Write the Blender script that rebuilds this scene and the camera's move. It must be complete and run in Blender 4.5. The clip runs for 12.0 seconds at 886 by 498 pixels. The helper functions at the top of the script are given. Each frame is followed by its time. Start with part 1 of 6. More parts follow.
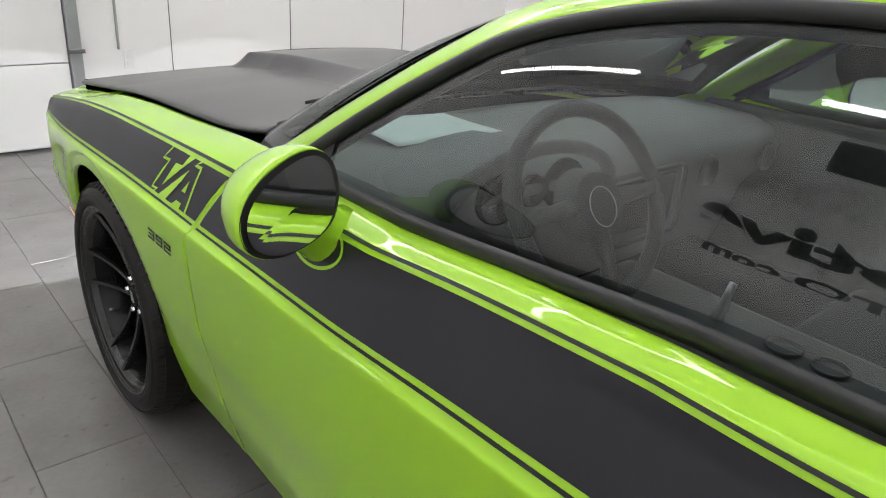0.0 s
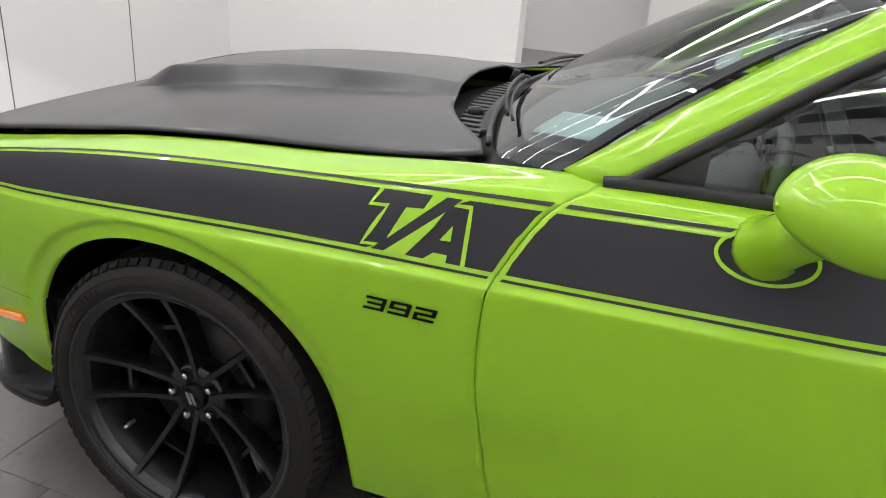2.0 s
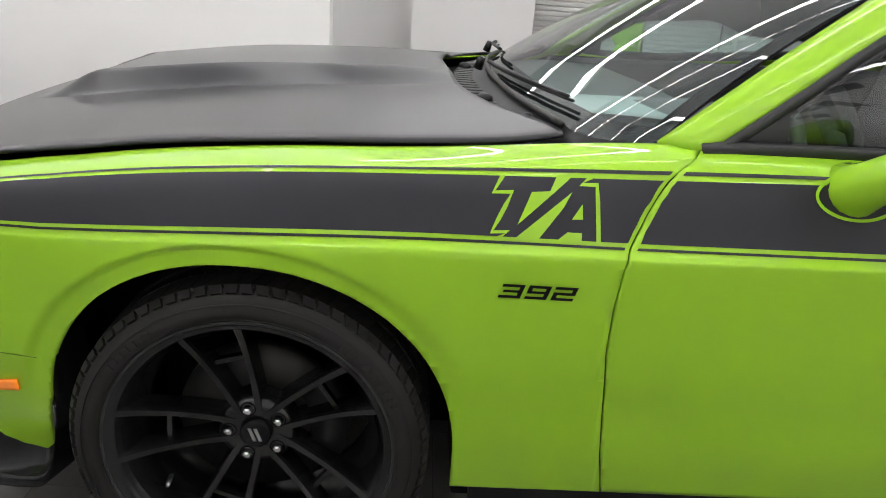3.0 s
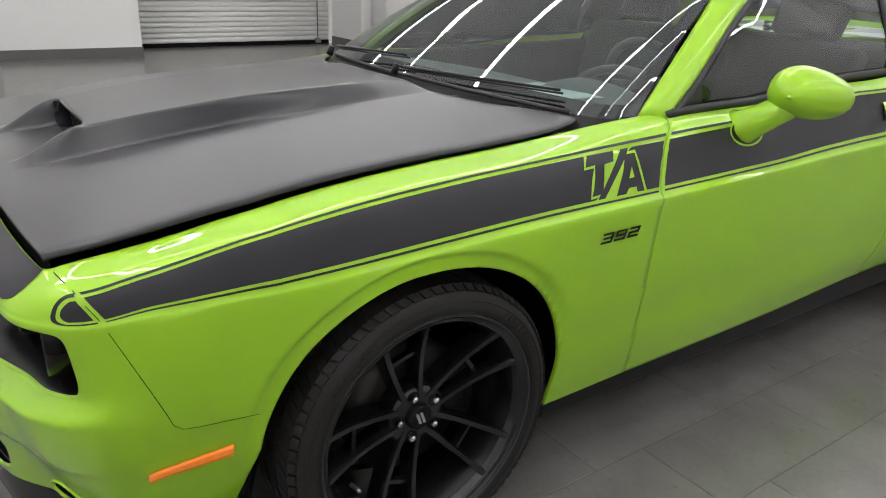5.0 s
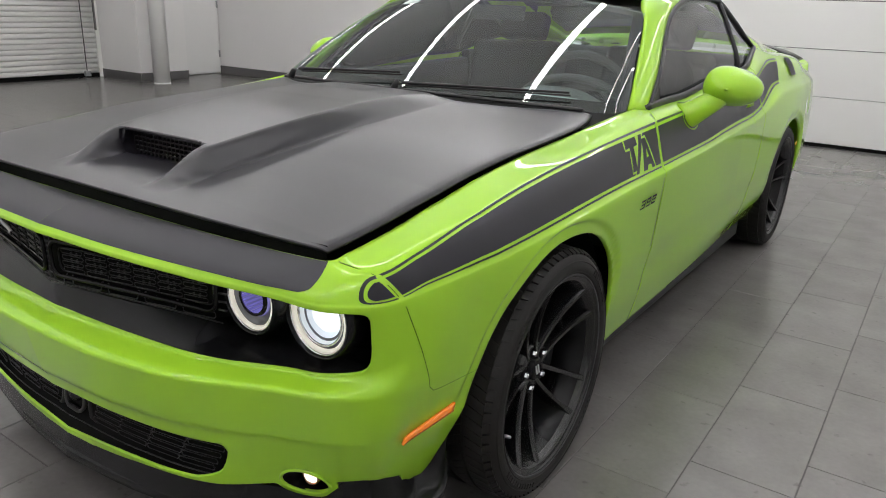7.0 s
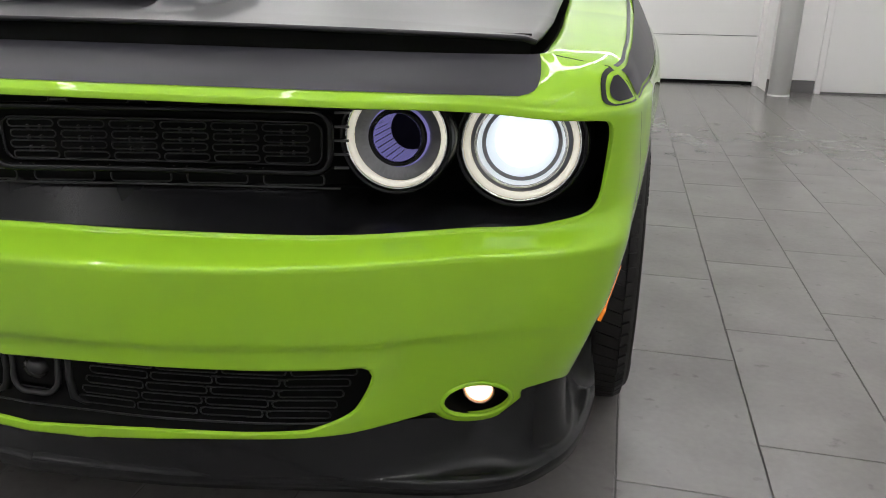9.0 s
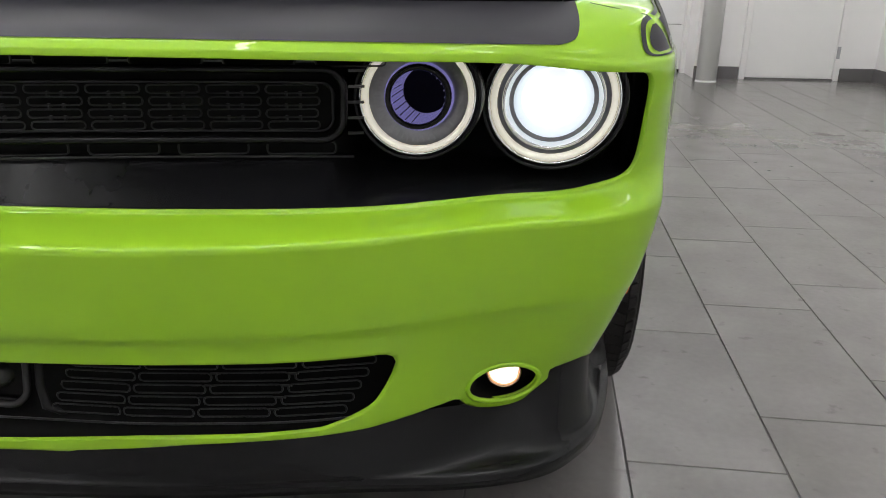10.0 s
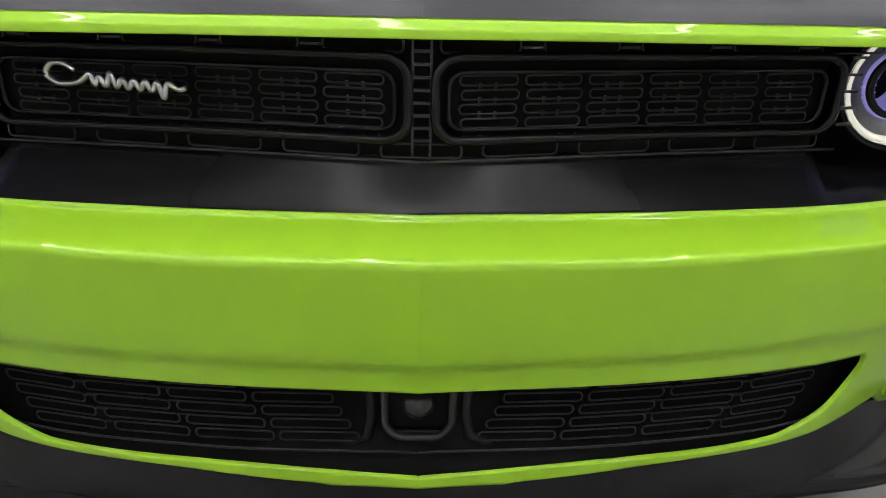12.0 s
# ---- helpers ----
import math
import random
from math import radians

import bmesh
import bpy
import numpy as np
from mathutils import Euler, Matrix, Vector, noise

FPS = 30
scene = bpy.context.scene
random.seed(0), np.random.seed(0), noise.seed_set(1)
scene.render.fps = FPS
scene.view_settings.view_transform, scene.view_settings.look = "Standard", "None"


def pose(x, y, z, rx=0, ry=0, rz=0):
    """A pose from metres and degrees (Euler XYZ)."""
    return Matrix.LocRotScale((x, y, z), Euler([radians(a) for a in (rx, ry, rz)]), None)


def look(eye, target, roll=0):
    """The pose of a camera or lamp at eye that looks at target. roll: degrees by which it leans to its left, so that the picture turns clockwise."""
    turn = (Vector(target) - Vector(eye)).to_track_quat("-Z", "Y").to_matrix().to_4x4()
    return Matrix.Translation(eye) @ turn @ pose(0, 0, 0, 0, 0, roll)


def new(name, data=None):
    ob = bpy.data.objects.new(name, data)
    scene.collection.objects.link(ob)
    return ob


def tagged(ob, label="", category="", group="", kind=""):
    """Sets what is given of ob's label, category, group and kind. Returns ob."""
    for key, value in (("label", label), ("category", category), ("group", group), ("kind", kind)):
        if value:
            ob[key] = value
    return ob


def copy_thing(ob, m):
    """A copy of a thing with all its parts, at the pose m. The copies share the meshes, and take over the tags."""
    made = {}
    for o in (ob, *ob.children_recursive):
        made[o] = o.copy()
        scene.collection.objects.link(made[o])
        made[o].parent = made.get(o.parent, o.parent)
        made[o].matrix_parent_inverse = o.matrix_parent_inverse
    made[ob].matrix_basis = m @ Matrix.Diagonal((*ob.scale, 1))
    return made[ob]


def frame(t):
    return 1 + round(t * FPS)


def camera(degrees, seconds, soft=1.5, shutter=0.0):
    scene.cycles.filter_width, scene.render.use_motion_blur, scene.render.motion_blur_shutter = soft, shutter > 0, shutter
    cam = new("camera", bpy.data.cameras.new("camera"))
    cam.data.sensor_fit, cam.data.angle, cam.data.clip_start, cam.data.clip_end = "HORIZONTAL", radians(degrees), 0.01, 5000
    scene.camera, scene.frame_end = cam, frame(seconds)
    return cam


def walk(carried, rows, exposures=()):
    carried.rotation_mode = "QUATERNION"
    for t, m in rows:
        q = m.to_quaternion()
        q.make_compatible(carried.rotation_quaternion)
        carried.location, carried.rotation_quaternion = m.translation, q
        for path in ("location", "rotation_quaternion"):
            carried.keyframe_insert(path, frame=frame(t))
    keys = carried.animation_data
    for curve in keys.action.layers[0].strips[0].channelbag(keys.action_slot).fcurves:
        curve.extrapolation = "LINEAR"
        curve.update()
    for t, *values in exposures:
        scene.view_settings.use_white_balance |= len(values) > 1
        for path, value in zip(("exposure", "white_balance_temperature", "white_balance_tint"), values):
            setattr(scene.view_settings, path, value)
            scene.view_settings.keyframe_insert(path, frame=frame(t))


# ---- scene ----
cam = camera(62.4, 12.0, soft=1.0)
PATH = [
    (0, (-1.486, -2.076, 1.433), (-0.265, -0.705, 0.641), 4.1),
    (0.5, (-1.624, -1.859, 1.419), (-0.269, -0.611, 0.641), 4.3),
    (1, (-1.721, -1.549, 1.38), (-0.227, -0.464, 0.613), 4.6),
    (1.5, (-1.887, -1.243, 1.365), (-0.251, -0.381, 0.604), 4.5),
    (2, (-2.044, -0.952, 1.346), (-0.282, -0.379, 0.593), 4.5),
    (2.5, (-2.092, -0.631, 1.305), (-0.256, -0.38, 0.553), 4.4),
    (3, (-2.154, -0.299, 1.286), (-0.29, -0.384, 0.567), 4.4),
    (3.5, (-2.21, 0.024, 1.281), (-0.379, -0.367, 0.578), 4.3),
    (3.7, (-2.193, 0.142, 1.265), (-0.389, -0.361, 0.564), 4.1),
    (5.3, (-2.03, 0.975, 1.384), (-0.61, -0.238, 0.668), 2.3),
    (5.5, (-1.98, 1.061, 1.391), (-0.616, -0.223, 0.69), 2.3),
    (6, (-1.892, 1.273, 1.404), (-0.645, -0.143, 0.741), 2.2),
    (6.5, (-1.813, 1.532, 1.389), (-0.657, 0.032, 0.746), 2.1),
    (7, (-1.679, 1.679, 1.328), (-0.621, 0.107, 0.688), 2.0),
    (7.2, (-1.601, 1.719, 1.304), (-0.596, 0.113, 0.664), 1.9),
    (8.8, (-0.92, 1.733, 0.962), (-0.446, -0.096, 0.305), 0.7),
    (9, (-0.866, 1.705, 0.929), (-0.446, -0.134, 0.264), 0.7),
    (9.5, (-0.769, 1.666, 0.885), (-0.471, -0.196, 0.217), 0.6),
    (10, (-0.723, 1.656, 0.866), (-0.496, -0.214, 0.195), 0.4),
    (10.5, (-0.648, 1.667, 0.871), (-0.487, -0.21, 0.199), 0.3),
    (11, (-0.506, 1.686, 0.881), (-0.42, -0.193, 0.201), 0.4),
    (11.5, (-0.298, 1.662, 0.851), (-0.265, -0.241, 0.221), 0.5),
    (12, (0.006, 1.611, 0.852), (-0.071, -0.263, 0.146), 1.25),
]
EXPOSURES = [(0.0, 0.0), (1.5, 0.0), (3.5, 0.08), (5.5, -0.08), (6.5, -0.14), (9.0, -0.13), (10.5, -0.10), (11.5, 0.0), (12.0, 0.14)]
walk(cam, [(t, look(eye, target, roll)) for t, eye, target, roll in PATH], EXPOSURES)

# ---- light and exposure ----
scene.view_settings.exposure = 0.0
world = bpy.data.worlds.new("world")
world.use_nodes = True
world.node_tree.nodes["Background"].inputs[0].default_value = (0.8, 0.82, 0.85, 1)
world.node_tree.nodes["Background"].inputs[1].default_value = 0.05
scene.world = world
TUBE_POWER = 18.0
BEAM_POWER = 30.0

# ---- materials ----
def mat(name, col, rough=0.5, metal=0.0, coat=0.0, coat_rough=0.03, spec=0.5, bump=0.0, scale=60.0,
        var=0.0, vscale=6.0, rvar=0.0, emit=None, power=0.0):
    """A surface with grain and stains: col varies by var at vscale, roughness by rvar, relief by bump."""
    m = bpy.data.materials.new(name)
    m.use_nodes = True
    nt = m.node_tree
    b = nt.nodes["Principled BSDF"]
    b.inputs["Base Color"].default_value = (*col, 1)
    b.inputs["Roughness"].default_value = rough
    b.inputs["Metallic"].default_value = metal
    b.inputs["Coat Weight"].default_value = coat
    b.inputs["Coat Roughness"].default_value = coat_rough
    b.inputs["Specular IOR Level"].default_value = spec
    tc = nt.nodes.new("ShaderNodeTexCoord")
    if var or rvar:
        n1 = nt.nodes.new("ShaderNodeTexNoise")
        n1.inputs["Scale"].default_value = vscale
        n1.inputs["Detail"].default_value = 6
        n1.inputs["Roughness"].default_value = 0.6
        nt.links.new(tc.outputs["Object"], n1.inputs["Vector"])
        if var:
            mx = nt.nodes.new("ShaderNodeMixRGB")
            mx.inputs[1].default_value = (*[c * (1 - var) for c in col], 1)
            mx.inputs[2].default_value = (*[min(1, c * (1 + var)) for c in col], 1)
            nt.links.new(n1.outputs["Fac"], mx.inputs[0])
            nt.links.new(mx.outputs[0], b.inputs["Base Color"])
        if rvar:
            mr = nt.nodes.new("ShaderNodeMapRange")
            mr.inputs["From Min"].default_value, mr.inputs["From Max"].default_value = 0.05, 0.95
            mr.inputs["To Min"].default_value, mr.inputs["To Max"].default_value = rough - rvar, rough + rvar
            nt.links.new(n1.outputs["Fac"], mr.inputs["Value"])
            nt.links.new(mr.outputs[0], b.inputs["Roughness"])
    if bump:
        n2 = nt.nodes.new("ShaderNodeTexNoise")
        n2.inputs["Scale"].default_value = scale
        n2.inputs["Detail"].default_value = 3
        nt.links.new(tc.outputs["Object"], n2.inputs["Vector"])
        bp = nt.nodes.new("ShaderNodeBump")
        bp.inputs["Strength"].default_value = bump
        bp.inputs["Distance"].default_value = 0.002
        nt.links.new(n2.outputs["Fac"], bp.inputs["Height"])
        nt.links.new(bp.outputs[0], b.inputs["Normal"])
    if emit:
        b.inputs["Emission Color"].default_value = (*emit, 1)
        b.inputs["Emission Strength"].default_value = power
    return m


def glass(name, col, rough=0.0, ior=1.5, tint=1.0):
    """Thin glazing: clear through, mirror-like by Fresnel."""
    m = bpy.data.materials.new(name)
    m.use_nodes = True
    nt = m.node_tree
    nt.nodes.clear()
    out = nt.nodes.new("ShaderNodeOutputMaterial")
    tr = nt.nodes.new("ShaderNodeBsdfTransparent")
    tr.inputs[0].default_value = (*[c * tint for c in col], 1)
    gl = nt.nodes.new("ShaderNodeBsdfGlossy")
    gl.inputs["Roughness"].default_value = rough
    fr = nt.nodes.new("ShaderNodeFresnel")
    fr.inputs[0].default_value = ior
    mx = nt.nodes.new("ShaderNodeMixShader")
    nt.links.new(fr.outputs[0], mx.inputs[0])
    nt.links.new(tr.outputs[0], mx.inputs[1])
    nt.links.new(gl.outputs[0], mx.inputs[2])
    nt.links.new(mx.outputs[0], out.inputs[0])
    return m


GREEN = mat("green_paint", (0.325, 0.600, 0.028), 0.36, coat=1.0, coat_rough=0.02, spec=0.08, var=0.008, vscale=3)
GREEN.node_tree.nodes["Principled BSDF"].inputs["Coat IOR"].default_value = 1.42
SATIN = mat("satin_black_paint", (0.0112, 0.0102, 0.0145), 0.30, coat=0.26, coat_rough=0.22, spec=0.36, var=0.15, vscale=4, bump=0.012, scale=700)
VINYL = mat("black_vinyl", (0.013, 0.0122, 0.018), 0.42, spec=0.42, var=0.12, vscale=5)
PINST = mat("pinstripe_vinyl", (0.012, 0.016, 0.012), 0.4, spec=0.4)
BLACK = mat("black_plastic", (0.008, 0.008, 0.009), 0.42, spec=0.3, bump=0.05, scale=400, var=0.2)
PIANO = mat("grille_black", (0.007, 0.007, 0.008), 0.24, spec=0.22, var=0.15)
TRIM = mat("window_trim", (0.018, 0.018, 0.019), 0.45, spec=0.45, var=0.15)
LIP = mat("splitter_black", (0.009, 0.009, 0.010), 0.23, spec=0.27, bump=0.04, scale=500, var=0.15, rvar=0.04)
# near black for black parts and for shade painted into hollows and gaps
DARK = mat("black_and_shade", (0.005, 0.005, 0.005), 0.8, spec=0.08)
CELL = mat("mesh_black_plastic", (0.010, 0.010, 0.011), 0.33, spec=0.5, var=0.2)
RUBBER = mat("tyre_rubber", (0.0125, 0.0112, 0.0108), 0.60, spec=0.35, bump=0.25, scale=250, var=0.25, vscale=25)
RIM = mat("satin_black_wheel", (0.011, 0.011, 0.012), 0.24, metal=0.25, spec=0.8, var=0.15, bump=0.04, scale=500)
# lighter than the wheel: the rim edge's highlight is put into this colour
RIMEDGE = mat("rim_edge_highlight", (0.05, 0.05, 0.052), 0.28, metal=0.5, spec=0.6, var=0.2, vscale=40)
CHROME = mat("chrome", (0.75, 0.75, 0.76), 0.18, metal=1.0)
REFLECT = mat("lamp_reflector", (0.22, 0.22, 0.23), 0.3, metal=0.9, var=0.3, vscale=60)
ALLOY = mat("brushed_alloy", (0.55, 0.55, 0.56), 0.35, metal=1.0, var=0.1, vscale=40)
DISC = mat("brake_disc_steel", (0.035, 0.033, 0.032), 0.42, metal=0.7, var=0.2, vscale=30)
AMBER = mat("amber_lens", (0.75, 0.17, 0.014), 0.18, coat=1.0, var=0.25, vscale=70, emit=(1.0, 0.30, 0.02), power=0.32)
AMBERHOT = mat("amber_lamp", (1.0, 0.55, 0.05), 0.3, emit=(1.0, 0.5, 0.06), power=2.2)
GLASS = glass("side_glass", (0.70, 0.80, 0.78), ior=1.85)
SHIELD = glass("windscreen_glass", (0.70, 0.90, 0.87), ior=2.1)
DOME = mat("camera_dome_plastic", (0.022, 0.022, 0.023), 0.2, spec=0.6, var=0.1)
MIRROR = mat("mirror_silver", (0.85, 0.86, 0.87), 0.03, metal=1.0)
HALO = mat("halo_ring", (0.9, 0.88, 0.8), 0.4, emit=(1.0, 0.93, 0.76), power=0.42)
# faint emission on the lens bowl, in place of the beam it reflects
LENSGLOW = mat("lens_glow", (0.8, 0.85, 0.9), 0.2, emit=(0.80, 0.90, 1.0), power=0.34)
BEAM = mat("headlamp_glow", (1, 1, 1), 0.4, emit=(0.93, 0.97, 1.0), power=0.98)
VIOLET = mat("projector_ring", (0.22, 0.20, 0.55), 0.25, metal=0.7, emit=(0.46, 0.42, 1.0), power=0.26)
FOGGLOW = mat("fog_lamp_glow", (1, 0.9, 0.75), 0.4, emit=(1.0, 0.86, 0.70), power=1.5)
# reflector metal tinted to carry the fog lamp's warm light
WARM = mat("warm_tinted_reflector", (0.75, 0.45, 0.28), 0.25, metal=1.0, var=0.2, vscale=60)
INNER = mat("cabin_plastic", (0.055, 0.058, 0.058), 0.6, spec=0.4, bump=0.1, scale=300, var=0.15)
WHEELSKIN = mat("wheel_leather", (0.040, 0.041, 0.042), 0.5, spec=0.4, bump=0.2, scale=300, var=0.15)
DASH = mat("dashboard_vinyl", (0.115, 0.125, 0.125), 0.55, spec=0.4, bump=0.1, scale=300, var=0.12)
SEAT = mat("seat_cloth", (0.025, 0.026, 0.028), 0.85, spec=0.3, bump=0.03, scale=200, var=0.2)
PAPER = mat("paper", (0.52, 0.60, 0.58), 0.7, var=0.06, vscale=18)
WALL = mat("white_wall_paint", (0.85, 0.84, 0.835), 0.55, spec=0.3, var=0.025, vscale=1.2, bump=0.15, scale=120)
DOORWHITE = mat("white_door_paint", (0.82, 0.815, 0.81), 0.4, spec=0.4, var=0.02, vscale=2)
SLAT = mat("shutter_white", (0.80, 0.79, 0.775), 0.45, spec=0.4, var=0.03, vscale=2)
BASE = mat("grey_baseboard", (0.13, 0.125, 0.125), 0.6, var=0.1, vscale=8)
GALV = mat("galvanised_steel", (0.45, 0.46, 0.48), 0.4, metal=0.7, var=0.15, vscale=9)
CEIL = mat("ceiling_white", (0.58, 0.58, 0.585), 0.8, var=0.02)
TUBE = mat("light_tube", (1, 1, 1), 0.5, emit=(1.0, 0.99, 0.99), power=TUBE_POWER)
SIGN = mat("sign_black", (0.015, 0.015, 0.016), 0.5)
GROUT = mat("grout", (0.085, 0.08, 0.078), 0.9, var=0.2, vscale=12)


def tile_mat():
    m = mat("grey_porcelain_tile", (0.15, 0.142, 0.14), 0.34, spec=0.5)
    nt = m.node_tree
    b = nt.nodes["Principled BSDF"]
    geo = nt.nodes.new("ShaderNodeNewGeometry")
    oi = nt.nodes.new("ShaderNodeObjectInfo")
    n1 = nt.nodes.new("ShaderNodeTexNoise")
    n1.inputs["Scale"].default_value, n1.inputs["Detail"].default_value = 4.5, 5
    n2 = nt.nodes.new("ShaderNodeTexNoise")
    n2.inputs["Scale"].default_value, n2.inputs["Detail"].default_value = 55.0, 4
    nt.links.new(geo.outputs["Position"], n1.inputs["Vector"])
    nt.links.new(geo.outputs["Position"], n2.inputs["Vector"])
    add = nt.nodes.new("ShaderNodeMath"); add.operation = "MULTIPLY_ADD"
    add.inputs[1].default_value = 0.35
    nt.links.new(n2.outputs["Fac"], add.inputs[0])
    nt.links.new(n1.outputs["Fac"], add.inputs[2])
    add2 = nt.nodes.new("ShaderNodeMath"); add2.operation = "MULTIPLY_ADD"
    add2.inputs[1].default_value = 0.20
    nt.links.new(oi.outputs["Random"], add2.inputs[0])
    nt.links.new(add.outputs[0], add2.inputs[2])
    ramp = nt.nodes.new("ShaderNodeMapRange")
    ramp.inputs["From Min"].default_value, ramp.inputs["From Max"].default_value = 0.30, 1.25
    nt.links.new(add2.outputs[0], ramp.inputs["Value"])
    mx = nt.nodes.new("ShaderNodeMixRGB")
    mx.inputs[1].default_value = (0.128, 0.121, 0.117, 1)
    mx.inputs[2].default_value = (0.222, 0.210, 0.204, 1)
    nt.links.new(ramp.outputs[0], mx.inputs[0])
    # scuffs and specks of dirt
    n3 = nt.nodes.new("ShaderNodeTexNoise")
    n3.inputs["Scale"].default_value, n3.inputs["Detail"].default_value = 21.0, 8
    nt.links.new(geo.outputs["Position"], n3.inputs["Vector"])
    sp_ = nt.nodes.new("ShaderNodeMapRange")
    sp_.inputs["From Min"].default_value, sp_.inputs["From Max"].default_value = 0.64, 0.73
    sp_.inputs["To Min"].default_value, sp_.inputs["To Max"].default_value = 0.0, 0.4
    nt.links.new(n3.outputs["Fac"], sp_.inputs["Value"])
    dirt = nt.nodes.new("ShaderNodeMixRGB")
    dirt.inputs[2].default_value = (0.06, 0.056, 0.052, 1)
    nt.links.new(sp_.outputs[0], dirt.inputs[0])
    nt.links.new(mx.outputs[0], dirt.inputs[1])
    nt.links.new(dirt.outputs[0], b.inputs["Base Color"])
    mr = nt.nodes.new("ShaderNodeMapRange")
    mr.inputs["From Min"].default_value, mr.inputs["From Max"].default_value = 0.0, 1.0
    mr.inputs["To Min"].default_value, mr.inputs["To Max"].default_value = 0.20, 0.25
    nt.links.new(n1.outputs["Fac"], mr.inputs["Value"])
    nt.links.new(mr.outputs[0], b.inputs["Roughness"])
    bp = nt.nodes.new("ShaderNodeBump")
    bp.inputs["Strength"].default_value, bp.inputs["Distance"].default_value = 0.05, 0.001
    nt.links.new(n2.outputs["Fac"], bp.inputs["Height"])
    nt.links.new(bp.outputs[0], b.inputs["Normal"])
    return m


TILE = tile_mat()

# ---- building helpers ----
def mesh(name, verts, faces, material, smooth=True):
    me = bpy.data.meshes.new(name)
    me.from_pydata([tuple(float(c) for c in v) for v in verts], [], [tuple(int(i) for i in f) for f in faces])
    me.materials.append(material)
    if smooth:
        me.polygons.foreach_set("use_smooth", [True] * len(me.polygons))
    me.update()
    return me


def under(ob, parent):
    if parent is not None:
        ob.parent = parent
    return ob


def part(name, bm, material, parent, label="", smooth=False):
    """Links a bmesh as one mesh object under a thing or a part."""
    me = bpy.data.meshes.new(name)
    bm.to_mesh(me)
    bm.free()
    me.materials.append(material)
    if smooth:
        me.polygons.foreach_set("use_smooth", [True] * len(me.polygons))
    ob = under(new(name, me), parent)
    return tagged(ob, label)


def shell(name, verts, faces, material, parent, label="", smooth=True, thick=0.0, offset=-1.0, sharp=None):
    """The same from vertices and faces, optionally thickened."""
    ob = under(new(name, mesh(name, verts, faces, material, smooth)), parent)
    if thick:
        so = ob.modifiers.new("thickness", "SOLIDIFY")
        so.thickness, so.offset = thick, offset
    return tagged(ob, label)


def box(bm, x0, x1, y0, y1, z0, z1, m=None):
    """Adds a box to a bmesh."""
    r = bmesh.ops.create_cube(bm, size=1.0, matrix=(m or Matrix()) @ Matrix.Translation(((x0 + x1) / 2, (y0 + y1) / 2, (z0 + z1) / 2)) @ Matrix.Diagonal((x1 - x0, y1 - y0, z1 - z0, 1)))
    return r["verts"]


def boxes(*dims, bevel=0.0, seg=2, m=None):
    bm = bmesh.new()
    for d in dims:
        box(bm, *d, m=m)
    if bevel:
        bmesh.ops.bevel(bm, geom=list(bm.edges), offset=bevel, segments=seg, affect="EDGES", profile=0.6)
    return bm


def ring_sweep(path, radius, seg=8, closed=False, squash=None, up=(0, 0, 1)):
    """Vertices and faces of a tube along points; radius a number or one a point; squash: a second radius along up."""
    pts = [Vector(p) for p in path]
    n = len(pts)
    V, Fc = [], []
    for i, p in enumerate(pts):
        a = pts[(i - 1) % n] if (closed or i) else p
        b = pts[(i + 1) % n] if (closed or i < n - 1) else p
        d = (b - a).normalized()
        s = d.cross(Vector(up))
        s = s.normalized() if s.length > 1e-6 else Vector((1, 0, 0))
        w = s.cross(d).normalized()
        r = radius[i] if hasattr(radius, "__len__") else radius
        q = squash if squash else r
        for k in range(seg):
            t = 2 * math.pi * k / seg
            V.append(p + s * (r * math.cos(t)) + w * (q * math.sin(t)))
    for i in range(n if closed else n - 1):
        for k in range(seg):
            j = (i + 1) % n
            Fc.append((i * seg + k, i * seg + (k + 1) % seg, j * seg + (k + 1) % seg, j * seg + k))
    if not closed:
        Fc.append(tuple(range(seg - 1, -1, -1)))
        Fc.append(tuple((n - 1) * seg + k for k in range(seg)))
    return V, Fc


def lathe(profile, seg=48, axis="x"):
    """A turned shape about the x axis: profile of (x, radius)."""
    V, Fc = [], []
    for x, r in profile:
        for k in range(seg):
            t = 2 * math.pi * k / seg
            V.append((x, r * math.cos(t), r * math.sin(t)))
    for i in range(len(profile) - 1):
        for k in range(seg):
            Fc.append((i * seg + k, i * seg + (k + 1) % seg, (i + 1) * seg + (k + 1) % seg, (i + 1) * seg + k))
    return V, Fc


